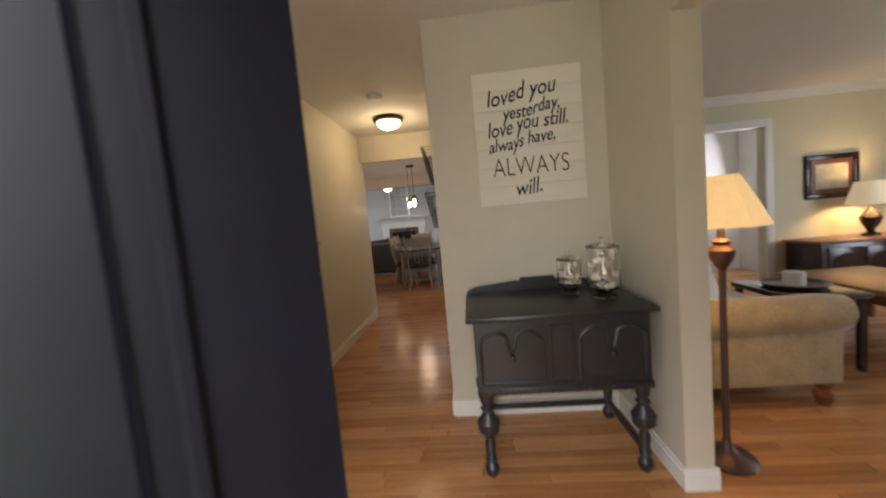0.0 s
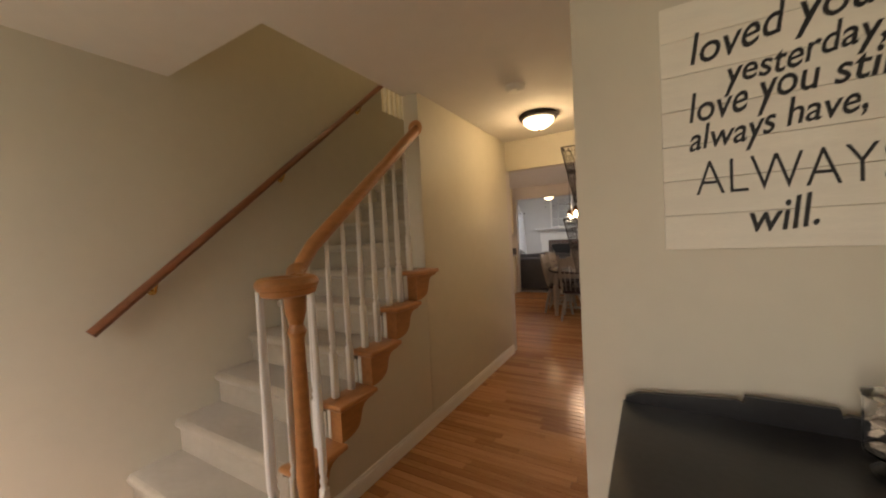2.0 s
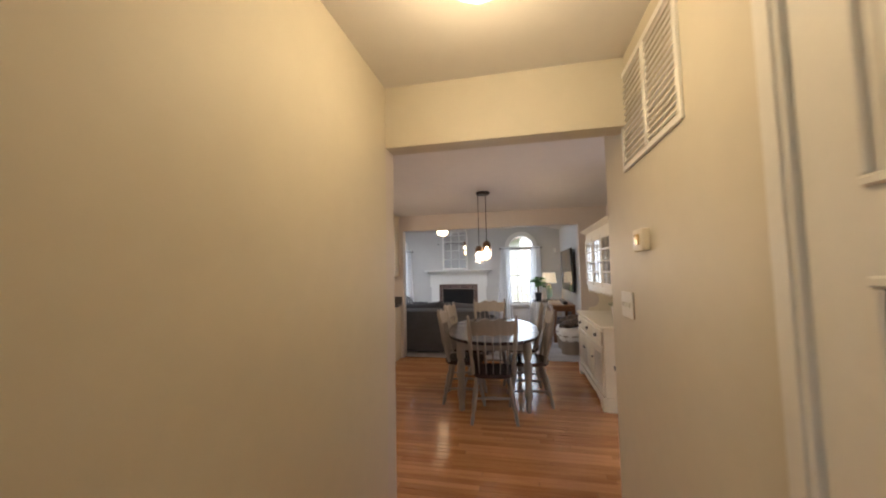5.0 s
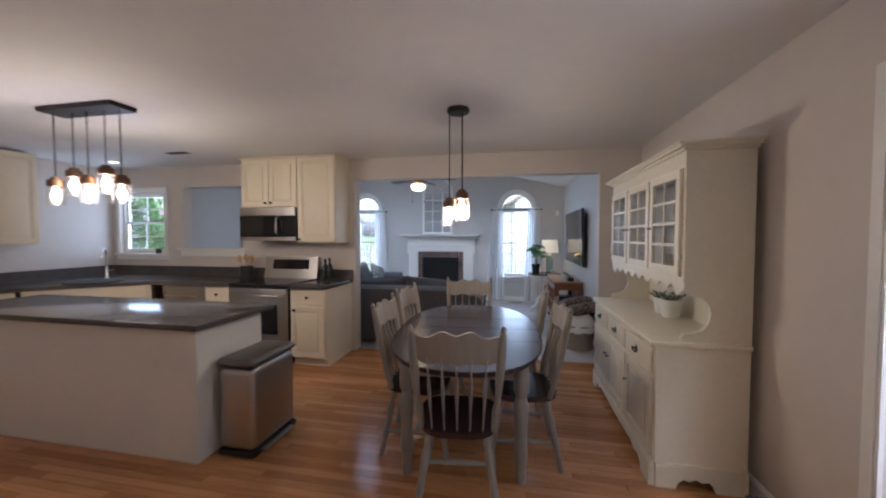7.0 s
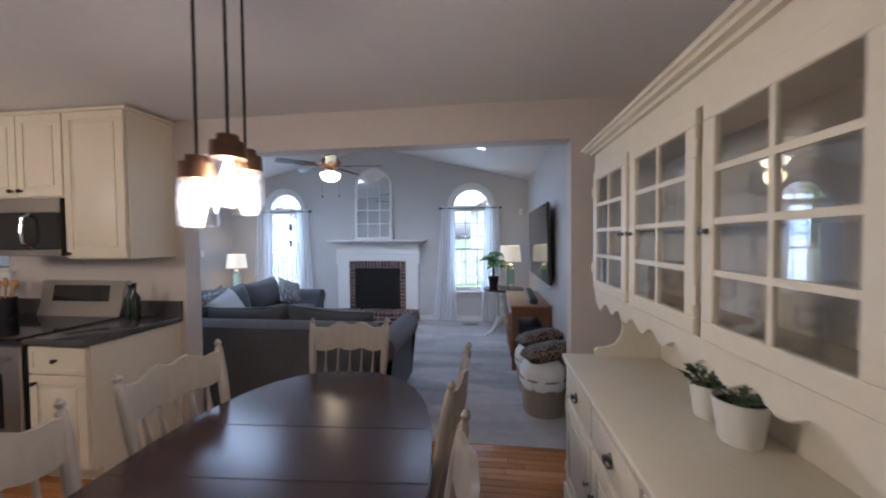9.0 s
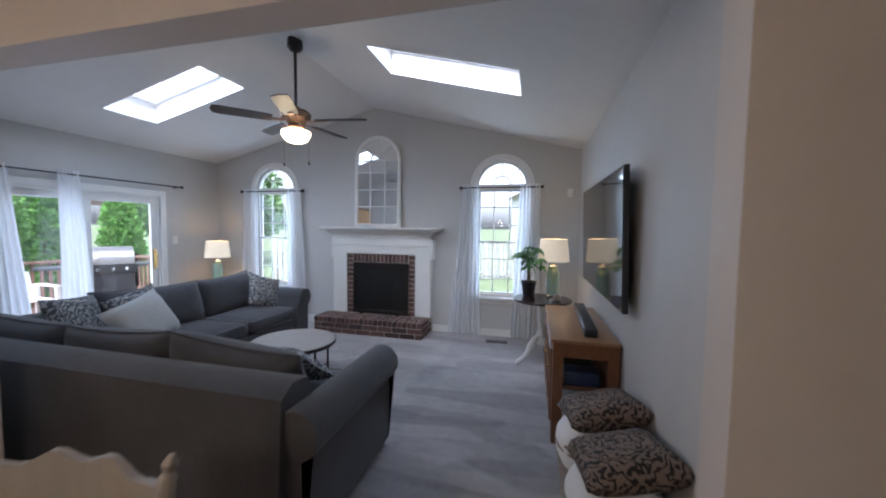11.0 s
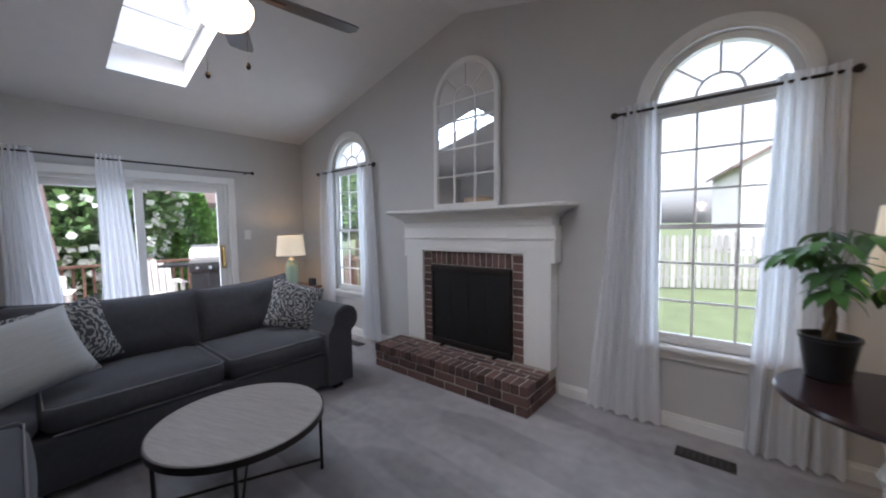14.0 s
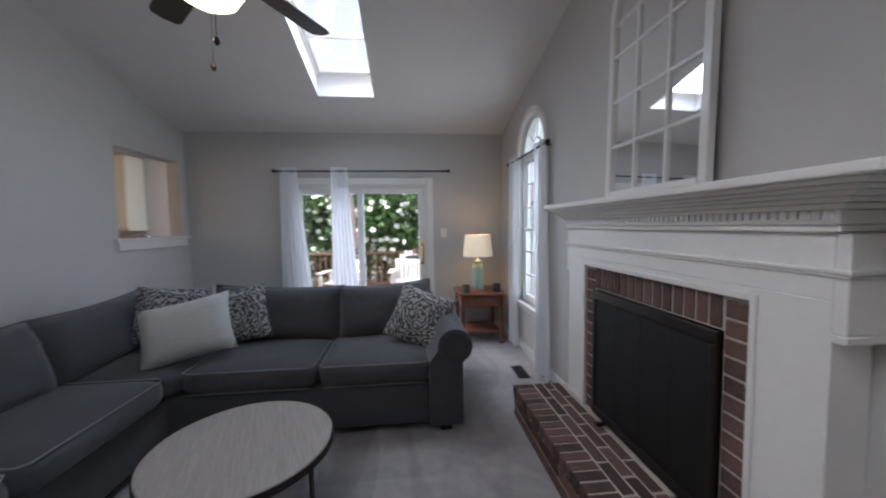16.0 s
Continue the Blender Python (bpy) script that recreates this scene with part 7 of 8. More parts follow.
# ---------------------------------------------------------------- coffee table
ct = thing("coffee_table", "round weathered grey oak coffee table on black frame", "table", (-2.05, 11.20, 0), 20)
bm = bm_new()
lathe(bm, [(0, 0.371), (0.386, 0.371), (0.388, 0.376), (0.388, 0.398), (0.384, 0.402), (0, 0.402)], seg=48)
part("tabletop", bm, GREYOAK, ct, "weathered grey oak top")
bm = bm_new()
lathe(bm, [(0.390, 0.366), (0.394, 0.366), (0.394, 0.398), (0.390, 0.398), (0.390, 0.366)], seg=48)
part("rim_band", bm, BLACKMETAL, ct, "black steel band")
for i in range(4):
    a = radians(45 + 90 * i)
    bm = bm_new()
    bx(bm, -0.008, 0.008, -0.008, 0.008, 0, 0.371, 0.001, 1, m=pose(0.374 * math.cos(a), 0.374 * math.sin(a), 0, 0, 0, 45))
    part("leg", bm, BLACKMETAL, ct)
for i in range(2):
    a = radians(45 + 90 * i)
    bm = bm_new()
    tube(bm, [(0.374 * math.cos(a), 0.374 * math.sin(a), 0.06), (-0.374 * math.cos(a), -0.374 * math.sin(a), 0.06)], 0.007, 6)
    part("cross_bar", bm, BLACKMETAL, ct)

# ---------------------------------------------------------------- media console, television and neighbours
mc = thing("media_console", "brown wooden media console with glazed doors", "console", (0.33, 10.78, 0))
CW, CL = 0.425, 1.12
bm = bm_new()
bx(bm, -0.015, CW + 0.005, -0.02, CL + 0.02, 0.725, 0.75, 0.006)
part("top", bm, CONSOLETOP, mc, "honey-brown wooden top")
for x0, y0 in ((0, 0), (CW - 0.07, 0), (0, CL - 0.07), (CW - 0.07, CL - 0.07)):
    bm = bm_new()
    bx(bm, x0, x0 + 0.07, y0, y0 + 0.07, 0, 0.725, 0.003, 1)
    part("corner_post", bm, CONSOLEWOOD, mc)
for nm, q in (("end_rail", (0.07, CW - 0.07, 0.01, 0.03, 0.62, 0.725)), ("end_rail", (0.07, CW - 0.07, CL - 0.03, CL - 0.01, 0.62, 0.725)), ("shelf", (0.01, CW - 0.016, 0.07, CL - 0.07, 0.10, 0.12)), ("shelf", (0.026, CW - 0.016, 0.07, CL - 0.07, 0.38, 0.395)),
              ("back_panel", (CW - 0.015, CW, 0.07, CL - 0.07, 0.10, 0.725)), ("front_rail", (0.005, 0.025, 0.07, CL - 0.07, 0.66, 0.725))):
    bm = bm_new()
    bx(bm, *q)
    part(nm, bm, CONSOLEWOOD, mc)
for i in range(3):
    y0 = 0.075 + i * 0.325
    bm = bm_new()
    w = 0.32
    for q in ((y0, y0 + w, 0.125, 0.175), (y0, y0 + w, 0.61, 0.655), (y0, y0 + 0.045, 0.175, 0.61), (y0 + w - 0.045, y0 + w, 0.175, 0.61)):
        bx(bm, -0.012, 0.012, q[0], q[1], q[2], q[3], 0.003, 1)
    bx(bm, -0.008, 0.008, y0 + w / 2 - 0.008, y0 + w / 2 + 0.008, 0.175, 0.61)
    bx(bm, -0.008, 0.008, y0 + 0.045, y0 + w - 0.045, 0.39, 0.406)
    d = part("glazed_door", bm, CONSOLEWOOD, mc)
    bm = bm_new()
    bx(bm, -0.002, 0.001, y0 + 0.04, y0 + w - 0.04, 0.17, 0.615)
    g = part("pane", bm, PANE, d)
    g.visible_shadow = False
    bm = bm_new()
    lathe(bm, [(0, 0), (0.012, 0.0), (0.006, 0.012), (0.014, 0.02), (0, 0.026)], (-0.012, y0 + (0.30 if i != 2 else 0.02), 0.42), 12, pose(0, 0, 0, 0, -90, 0))
    part("knob", bm, BRASS, d)
BOXBLUE = mat("dark_blue_plastic", (0.02, 0.03, 0.08), 0.3, vary=0.3, scale=12)
for x, y, z, w, d, h, mm, lb in ((0.42, 10.86, 0.3965, 0.24, 0.16, 0.10, BOXBLUE, "dark blue game box on the console shelf"), (0.42, 10.86, 0.1215, 0.22, 0.2, 0.16, FABRICWHITE, "pale plastic bag of toys on the console shelf"), (0.44, 11.10, 0.3965, 0.22, 0.30, 0.06, BLACKPAINT, "black media player on the console shelf")):
    bm = bm_new()
    bx(bm, 0, w, 0, d, 0, h, 0.012, 3)
    solo("shelf_item", bm, mm, lb, "box", (x, y, z))
bm = bm_new()
bx(bm, -0.045, 0.045, -0.47, 0.47, 0, 0.062, 0.012, 3)
solo("soundbar", bm, BLACKPAINT, "long black soundbar on the media console", "soundbar", (0.60, 11.33, 0.7505), -2)

tv = thing("television", "large black wall-mounted flat television", "television", (0.70, 11.30, 1.44), 0)
tv.matrix_basis = pose(0.69, 11.30, 1.445, 0, -1.5, 0)
bm = bm_new()
bx(bm, -0.012, 0.022, -0.81, 0.83, -0.435, 0.435, 0.004, 1)
part("case", bm, BLACKPAINT, tv)
bm = bm_new()
bx(bm, -0.0145, -0.012, -0.802, 0.822, -0.425, 0.427)
part("screen", bm, BLACKGLASS, tv, "glossy dark screen")
bm = bm_new()
bx(bm, 0.022, 0.078, -0.22, 0.22, -0.16, 0.16)
part("wall_mount", bm, BLACKMETAL, tv)

sd = thing("pedestal_table", "round dark-topped side table on white carved pedestal", "table", (0.30, 12.36, 0), 30)
bm = bm_new()
lathe(bm, [(0, 0.695), (0.29, 0.695), (0.315, 0.703), (0.32, 0.715), (0.312, 0.727), (0, 0.73)], seg=40)
part("tabletop", bm, DARKWOOD, sd, "dark brown round top")
bm = bm_new()
lathe(bm, [(0.05, 0.21), (0.035, 0.26), (0.055, 0.32), (0.03, 0.37), (0.03, 0.42), (0.05, 0.46), (0.026, 0.52), (0.04, 0.58), (0.022, 0.62), (0.05, 0.66), (0.09, 0.695), (0, 0.695)], seg=20)
part("column", bm, WHITE, sd, "white turned column")
for i in range(4):
    a = math.pi / 2 * i
    bm = bm_new()
    prof = [(0.035, 0.30), (0.09, 0.27), (0.14, 0.20), (0.17, 0.13), (0.22, 0.075), (0.28, 0.045), (0.305, 0.02)]
    tube(bm, [(r * math.cos(a), r * math.sin(a), z) for r, z in prof], 0.02, 8, [0.022, 0.03, 0.03, 0.024, 0.02, 0.022, 0.018])
    part("scroll_leg", bm, WHITE, sd, "white scroll leg")

LAMPGREEN = mat("pale_green_glass", (0.42, 0.58, 0.48), 0.12, vary=0.08, scale=8, trans=0.35)


def table_lamp(at, label):
    th = thing("table_lamp", label, "lamp", at)
    bm = bm_new()
    lathe(bm, [(0, 0.012), (0.062, 0.012), (0.070, 0.022), (0.072, 0.25), (0.066, 0.285), (0.050, 0.305), (0.050, 0.335), (0.053, 0.345), (0, 0.345)], seg=28)
    part("glass_body", bm, LAMPGREEN, th, "pale green glass body")
    bm = bm_new()
    bx(bm, -0.066, 0.066, -0.066, 0.066, 0, 0.013, 0.003, 1)
    part("base_plate", bm, CHROME, th)
    bm = bm_new()
    lathe(bm, [(0.052, 0.345), (0.050, 0.352), (0.02, 0.36), (0.012, 0.37), (0.012, 0.44), (0, 0.44)], seg=16)
    part("neck", bm, CHROME, th)
    bm = bm_new()
    z0, z1, r0, r1 = 0.405, 0.66, 0.178, 0.152
    lathe(bm, [(r0, z0), (r1, z1), (r1 - 0.003, z1), (r0 - 0.003, z0), (r0, z0)], seg=32)
    part("shade", bm, SHADE, th, "cream drum shade, lit")
    return th


table_lamp((0.417, 12.55, 0.7305), "pale green glass table lamp with lit cream shade")
table_lamp((-4.60, 12.80, 0.6005), "pale green glass table lamp in the corner, lit")
pl = thing("money_tree", "green money-tree plant in a black pot", "plant", (0.145, 12.51, 0.7305))
bm = bm_new()
lathe(bm, [(0, 0), (0.062, 0), (0.066, 0.01), (0.085, 0.15), (0.09, 0.152), (0.09, 0.165), (0.08, 0.165), (0.076, 0.14), (0, 0.14)], seg=28)
part("pot", bm, BLACKPAINT, pl, "black plastic pot")
bm = bm_new()
lathe(bm, [(0, 0.146), (0.078, 0.142)], seg=20)
part("soil", bm, SOIL, pl)
BARK = mat("pale_brown_bark", (0.20, 0.15, 0.09), 0.8, vary=0.3, scale=20, bump=0.4)
bm = bm_new()
for k in range(3):
    tube(bm, [(0.012 * math.cos(a + k * 2.1), 0.012 * math.sin(a + k * 2.1), 0.14 + z) for a, z in ((0, 0), (1.2, 0.05), (2.4, 0.10), (3.6, 0.15), (4.8, 0.20))], 0.010, 8)
part("braided_trunk", bm, BARK, pl)
bm = bm_new()
rnd = random.Random(12)
for i in range(20):
    a = i * 2.4 + rnd.uniform(-0.3, 0.3)
    z0 = 0.31 + rnd.uniform(0, 0.05)
    r, z = rnd.uniform(0.04, 0.17), 0.36 + rnd.uniform(-0.04, 0.20)
    tip = Vector((r * math.cos(a), r * math.sin(a), z))
    tube(bm, [(0, 0, z0), (tip.x * 0.5, tip.y * 0.5, z + 0.02), tip], 0.0022, 5)
    for k in range(6):
        b = a + (k - 2.5) * 0.6
        l = rnd.uniform(0.08, 0.135) * (1.0 if 0 < k < 5 else 0.75)
        leaf(bm, tip, tip + Vector((math.cos(b) * l, math.sin(b) * l, -0.03 - rnd.uniform(0, 0.06))), 0.023, 0.25)
part("foliage", bm, LEAF, pl, "drooping glossy green leaflets")
fr = thing("photo_frame", "small clear desk photo frame on the side table", "photo frame", (0.44, 12.22, 0.7305), 25)
bm = bm_new()
bx(bm, -0.05, 0.05, -0.01, 0.01, 0.0, 0.075, 0.004, 1)
part("frame", bm, CHROME, fr)
bm = bm_new()
bx(bm, -0.04, 0.04, -0.012, -0.01, 0.012, 0.066)
part("picture", bm, mat("dim_print", (0.35, 0.3, 0.26), 0.5, vary=0.5, scale=40), fr)

et = thing("end_table", "small reddish-brown wooden end table with drawer", "table", (-4.60, 12.80, 0))
REDWOOD = mat("reddish_brown_wood", (0.16, 0.055, 0.03), 0.32, vary=0.25, scale=4, stretch=(8, 1, 8))
bm = bm_new()
bx(bm, -0.27, 0.27, -0.27, 0.27, 0.575, 0.60, 0.006)
part("top", bm, REDWOOD, et)
bm = bm_new()
bx(bm, -0.23, 0.23, -0.23, 0.23, 0.43, 0.575, 0.003, 1)
part("drawer_case", bm, REDWOOD, et)
bm = bm_new()
bx(bm, 0.23, 0.242, -0.16, 0.16, 0.45, 0.555, 0.003, 1)
part("drawer_front", bm, REDWOOD, et)
bm = bm_new()
bx(bm, -0.22, 0.22, -0.22, 0.22, 0.13, 0.15)
part("lower_shelf", bm, REDWOOD, et)
for sx in (-1, 1):
    for sy in (-1, 1):
        bm = bm_new()
        bx(bm, sx * 0.225 - 0.02, sx * 0.225 + 0.02, sy * 0.225 - 0.02, sy * 0.225 + 0.02, 0, 0.575, 0.003, 1)
        part("leg", bm, REDWOOD, et)
for x, y in ((-4.40, 12.62), (-4.42, 12.98)):
    bm = bm_new()
    bx(bm, -0.035, 0.035, -0.035, 0.035, 0, 0.10, 0.008, 2)
    solo("small_speaker", bm, BLACKPAINT, "small black box speaker on the end table", "speaker", (x, y, 0.6005), 15, "speakers on the end table")
fv = thing("floor_vent", "dark brown metal floor register in the carpet", "vent", (-0.25, 12.93, 0.0045))
for th, at in ((fv, None),):
    bm = bm_new()
    bx(bm, -0.14, 0.14, -0.055, 0.055, 0, 0.006, 0.002, 1)
    part("plate", bm, BLACKMETAL, th)
    for i in range(8):
        bm = bm_new()
        bx(bm, -0.12 + i * 0.031, -0.105 + i * 0.031, -0.04, 0.04, 0.006, 0.009)
        part("slat", bm, BLACKPAINT, th)
copy_thing(fv, pose(-3.55, 12.98, 0.0045))
wall_plate("light_switch", "white light switch beside the patio door", "switch", (FX0 + 0.001, 12.43, 1.28), "x", 1)
bm = bm_new()
bx(bm, -0.03, 0.03, -0.03, 0, -0.055, 0.055, 0.008)
solo("alarm_sensor", bm, WHITE, "small white alarm sensor high on the wall", "sensor", (0.64, FY1, 1.98))

# baskets with blankets and pillows
WICKER = mat("grey_wicker", (0.28, 0.24, 0.20), 0.8, vary=0.4, scale=60, bump=0.6, bscale=90)
FLORAL = pattern_mat("dark_floral_print", (0.017, 0.015, 0.016), (0.20, 0.145, 0.11), 26)
for x, y, s in ((0.53, 10.30, 1.0), (0.54, 9.86, 0.98)):
    bk = thing("wicker_basket", "round grey wicker basket holding a white blanket", "basket", (x, y, 0.0045), group="baskets by the wall")
    bm = bm_new()
    n = 14
    prof = [(0, 0)]
    for i in range(n + 1):
        r = 0.165 + 0.03 * i / n
        prof += [(r + 0.004, 0.30 * i / n), (r - 0.003, 0.30 * (i + 0.5) / n)]
    lathe(bm, prof, seg=36)
    part("woven_body", bm, WICKER, bk)
    bm = bm_new()
    tube(bm, [(0.196 * math.cos(radians(k * 15)), 0.196 * math.sin(radians(k * 15)), 0.312) for k in range(25)], 0.011, 8)
    part("rim", bm, WICKER, bk)
    bm = bm_new()
    cushion(bm, -0.17, 0.17, -0.17, 0.17, 0.16, 0.46, 0.03, 8)
    bl = solo("folded_blanket", bm, FABRICWHITE, "fluffy white blanket stuffed in the basket", "blanket", (x, y, 0.0045), 12, "blankets in the baskets", smooth=60)
    pillow("dark floral print pillow on top of the basket", pose(x + 0.03, y, 0.52, 78, 12, 96), 0.44, 0.42, FLORAL, "floral pillows", 0.15)

# ---------------------------------------------------------------- living room seen through the opening
fl = thing("floor_lamp", "bronze floor lamp with lit tan bell shade", "lamp", (1.53, 1.98, 0))
BRONZE = mat("brown_bronze", (0.09, 0.05, 0.035), 0.4, metal=0.5, vary=0.25, scale=12)
bm = bm_new()
lathe(bm, [(0, 0), (0.115, 0), (0.12, 0.012), (0.10, 0.03), (0.05, 0.045), (0.025, 0.07), (0.016, 0.10), (0, 0.10)], seg=28)
part("base", bm, BRONZE, fl)
bm = bm_new()
lathe(bm, [(0.015, 0.09), (0.015, 0.92), (0.03, 0.94), (0.05, 0.98), (0.052, 1.01), (0.03, 1.035), (0.04, 1.05), (0.018, 1.065), (0.012, 1.16), (0, 1.16)], seg=18)
part("pole", bm, BRONZE, fl)
TANSHADE = mat("tan_lampshade", (0.72, 0.52, 0.28), 0.8, vary=0.06, scale=30, emit=(1.0, 0.62, 0.25), power=0.20)
bm = bm_new()
lathe(bm, [(0.18, 1.12), (0.145, 1.20), (0.105, 1.28), (0.072, 1.345), (0.070, 1.345), (0.102, 1.28), (0.142, 1.20), (0.177, 1.12), (0.18, 1.12)], seg=8)
part("shade", bm, TANSHADE, fl, "tan bell shade, lit", smooth=20)

ls = thing("beige_sofa", "beige velvet sofa with rolled arms and carved feet", "sofa", (0, 0, 0))
bm = bm_new()
bx(bm, 1.42, 2.44, 2.42, 4.40, 0.12, 0.38, 0.03, 3)
part("base", bm, BEIGECLOTH, ls)
bm = bm_new()
bx(bm, 1.40, 1.66, 2.46, 4.38, 0.12, 0.74, 0.10, 5)
part("backrest", bm, BEIGECLOTH, ls)
for y0, s in ((2.46, -1), (4.36, 1)):
    bm = bm_new()
    bx(bm, 1.42, 2.46, y0 - 0.06, y0 + 0.06, 0.12, 0.50, 0.02, 3)
    part("arm_panel", bm, BEIGECLOTH, ls)
    bm = bm_new()
    tube(bm, [(1.40, y0, 0.53), (1.46, y0, 0.53), (2.38, y0, 0.53), (2.49, y0, 0.525), (2.54, y0, 0.51)], 0.11, 20, [0.08, 0.11, 0.11, 0.10, 0.05])
    part("rolled_arm", bm, BEIGECLOTH, ls, "thick rolled arm")
for y0 in (2.56, 3.42):
    soft("seat_cushion", 1.62, 2.44, y0, y0 + 0.84, 0.38, 0.51, 0.02, parent=ls, material=BEIGECLOTH)
for x, y in ((2.36, 2.42), (1.48, 2.42), (2.36, 4.36), (1.48, 4.36)):
    bm = bm_new()
    lathe(bm, [(0, 0), (0.03, 0), (0.045, 0.03), (0.05, 0.06), (0.035, 0.09), (0.05, 0.125), (0, 0.125)], (x, y, 0), 16)
    part("carved_foot", bm, RAILWOOD, ls, "carved dark wooden foot")
pillow("cream throw pillow on the beige sofa", pose(1.86, 2.74, 0.67, -18, 0, 30), 0.40, 0.38, FABRICWHITE, "sofa pillows")
pillow("brown patterned throw pillow on the beige sofa", pose(1.74, 2.90, 0.71, -15, 10, 70), 0.46, 0.46, mat("brown_print", (0.20, 0.12, 0.07), 0.85, vary=0.5, scale=18), "sofa pillows")

wc = thing("wooden_coffee_table", "honey wood coffee table with dark base", "table", (3.75, 3.30, 0))
bm = bm_new()
bx(bm, -0.42, 0.42, -0.65, 0.65, 0.42, 0.46, 0.015, 3)
part("tabletop", bm, CONSOLETOP, wc)
bm = bm_new()
bx(bm, -0.36, 0.36, -0.58, 0.58, 0.33, 0.42, 0.004, 1)
part("apron", bm, RAILWOOD, wc)
for sx in (-1, 1):
    for sy in (-1, 1):
        bm = bm_new()
        lathe(bm, [(0, 0), (0.03, 0), (0.04, 0.06), (0.025, 0.12), (0.045, 0.22), (0.035, 0.33), (0, 0.33)], (sx * 0.33, sy * 0.54, 0), 14)
        part("leg", bm, RAILWOOD, wc)
st_ = thing("sofa_side_table", "dark wooden side table behind the sofa arm", "table", (2.74, 3.05, 0.0))
bm = bm_new()
bx(bm, -0.24, 0.24, -0.30, 0.30, 0.50, 0.54, 0.01)
part("tabletop", bm, DARKWOOD, st_)
for sx in (-1, 1):
    for sy in (-1, 1):
        bm = bm_new()
        bx(bm, sx * 0.2 - 0.02, sx * 0.2 + 0.02, sy * 0.26 - 0.02, sy * 0.26 + 0.02, 0, 0.50, 0.003, 1)
        part("leg", bm, DARKWOOD, st_)
tr = thing("candle_tray", "dark tray with white candle on the side table", "tray", (2.74, 3.05, 0.5405))
bm = bm_new()
lathe(bm, [(0, 0), (0.17, 0), (0.20, 0.03), (0.195, 0.035), (0.165, 0.012), (0, 0.012)], seg=28)
part("tray", bm, PULL, tr)
bm = bm_new()
lathe(bm, [(0, 0.012), (0.065, 0.012), (0.065, 0.11), (0.055, 0.112), (0, 0.10)], seg=20)
part("candle", bm, FABRICWHITE, tr, "thick white candle")

sb = thing("sideboard", "dark carved wooden sideboard against the cream wall", "sideboard", (4.27, 4.52, 0))
sb.matrix_basis = pose(4.27, 4.52, 0) @ Matrix.Diagonal((1, 1, 0.87, 1))
bm = bm_new()
bx(bm, -0.03, 1.33, -0.02, 0.47, 0.70, 0.735, 0.01)
part("top", bm, RAILWOOD, sb)
bm = bm_new()
bx(bm, 0, 1.30, 0, 0.45, 0.14, 0.70, 0.006)
part("case", bm, DARKWOOD, sb)
for x in (0.06, 0.46, 0.86):
    bm = bm_new()
    bx(bm, x, x + 0.38, -0.015, 0.0, 0.2, 0.64, 0.008)
    lathe(bm, [(0, 0), (0.15, 0), (0.14, 0.012), (0, 0.012)], (x + 0.19, -0.013, 0.42), 20, pose(0, 0, 0, 90, 0, 0))
    part("carved_door", bm, DARKWOOD, sb)
for x, y in ((0.05, 0.05), (1.25, 0.05), (0.05, 0.40), (1.25, 0.40)):
    bm = bm_new()
    lathe(bm, [(0, 0), (0.03, 0), (0.04, 0.06), (0.03, 0.14), (0, 0.14)], (x, y, 0), 12)
    part("foot", bm, RAILWOOD, sb)
tl_ = thing("urn_table_lamp", "dark urn table lamp with lit cream shade", "lamp", (5.0, 4.74, 0.64))
tl_.matrix_basis = pose(5.0, 4.74, 0.64) @ Matrix.Scale(1.1, 4)
bm = bm_new()
lathe(bm, [(0, 0), (0.075, 0), (0.07, 0.02), (0.03, 0.04), (0.03, 0.06), (0.07, 0.13), (0.085, 0.19), (0.05, 0.25), (0.025, 0.28), (0.012, 0.30), (0.012, 0.36), (0, 0.36)], seg=24)
part("urn", bm, DARKWOOD, tl_)
bm = bm_new()
lathe(bm, [(0.19, 0.33), (0.12, 0.57), (0.117, 0.57), (0.187, 0.33), (0.19, 0.33)], seg=28)
part("shade", bm, SHADE, tl_, "cream shade, lit")
pc = thing("framed_picture", "dark framed landscape print on the cream wall", "picture", (4.83, 5.016, 1.365))
bm = bm_new()
for q in ((-0.30, 0.30, -0.265, -0.205), (-0.30, 0.30, 0.205, 0.265), (-0.30, -0.24, -0.205, 0.205), (0.24, 0.30, -0.205, 0.205)):
    bx(bm, q[0], q[1], -0.03, 0, q[2], q[3], 0.006)
part("frame", bm, DARKWOOD, pc)
bm = bm_new()
bx(bm, -0.24, 0.24, -0.012, -0.004, -0.205, 0.205)
part("mat_board", bm, REDWOOD, pc)
bm = bm_new()
bx(bm, -0.185, 0.185, -0.015, -0.012, -0.15, 0.15)
part("print", bm, mat("faded_landscape", (0.55, 0.50, 0.38), 0.5, vary=0.35, scale=9, dark=(0.26, 0.27, 0.2)), pc, "faded landscape print")
panel_door("side_room_door", "white panelled door standing open beyond the doorway", 0.80, 2.0, TRIM, (2.96, 5.62, 0.005), 6, BLACKMETAL, 1, hinges=False)
# invented window frame round the living room fill, never in view
lc = thing("living_curtain_window", "white framed window added in the unseen living room wall", "window", (6.2, 2.1, 0))
bm = bm_new()
for q in ((1.2, 1.26, 0.7, 2.1), (2.94, 3.0, 0.7, 2.1), (1.26, 2.94, 0.7, 0.76), (1.26, 2.94, 2.04, 2.1), (2.07, 2.13, 0.76, 2.04)):
    bx(bm, 0.03, 0.09, q[0] - 2.1, q[1] - 2.1, q[2], q[3])
part("frame", bm, TRIM, lc)

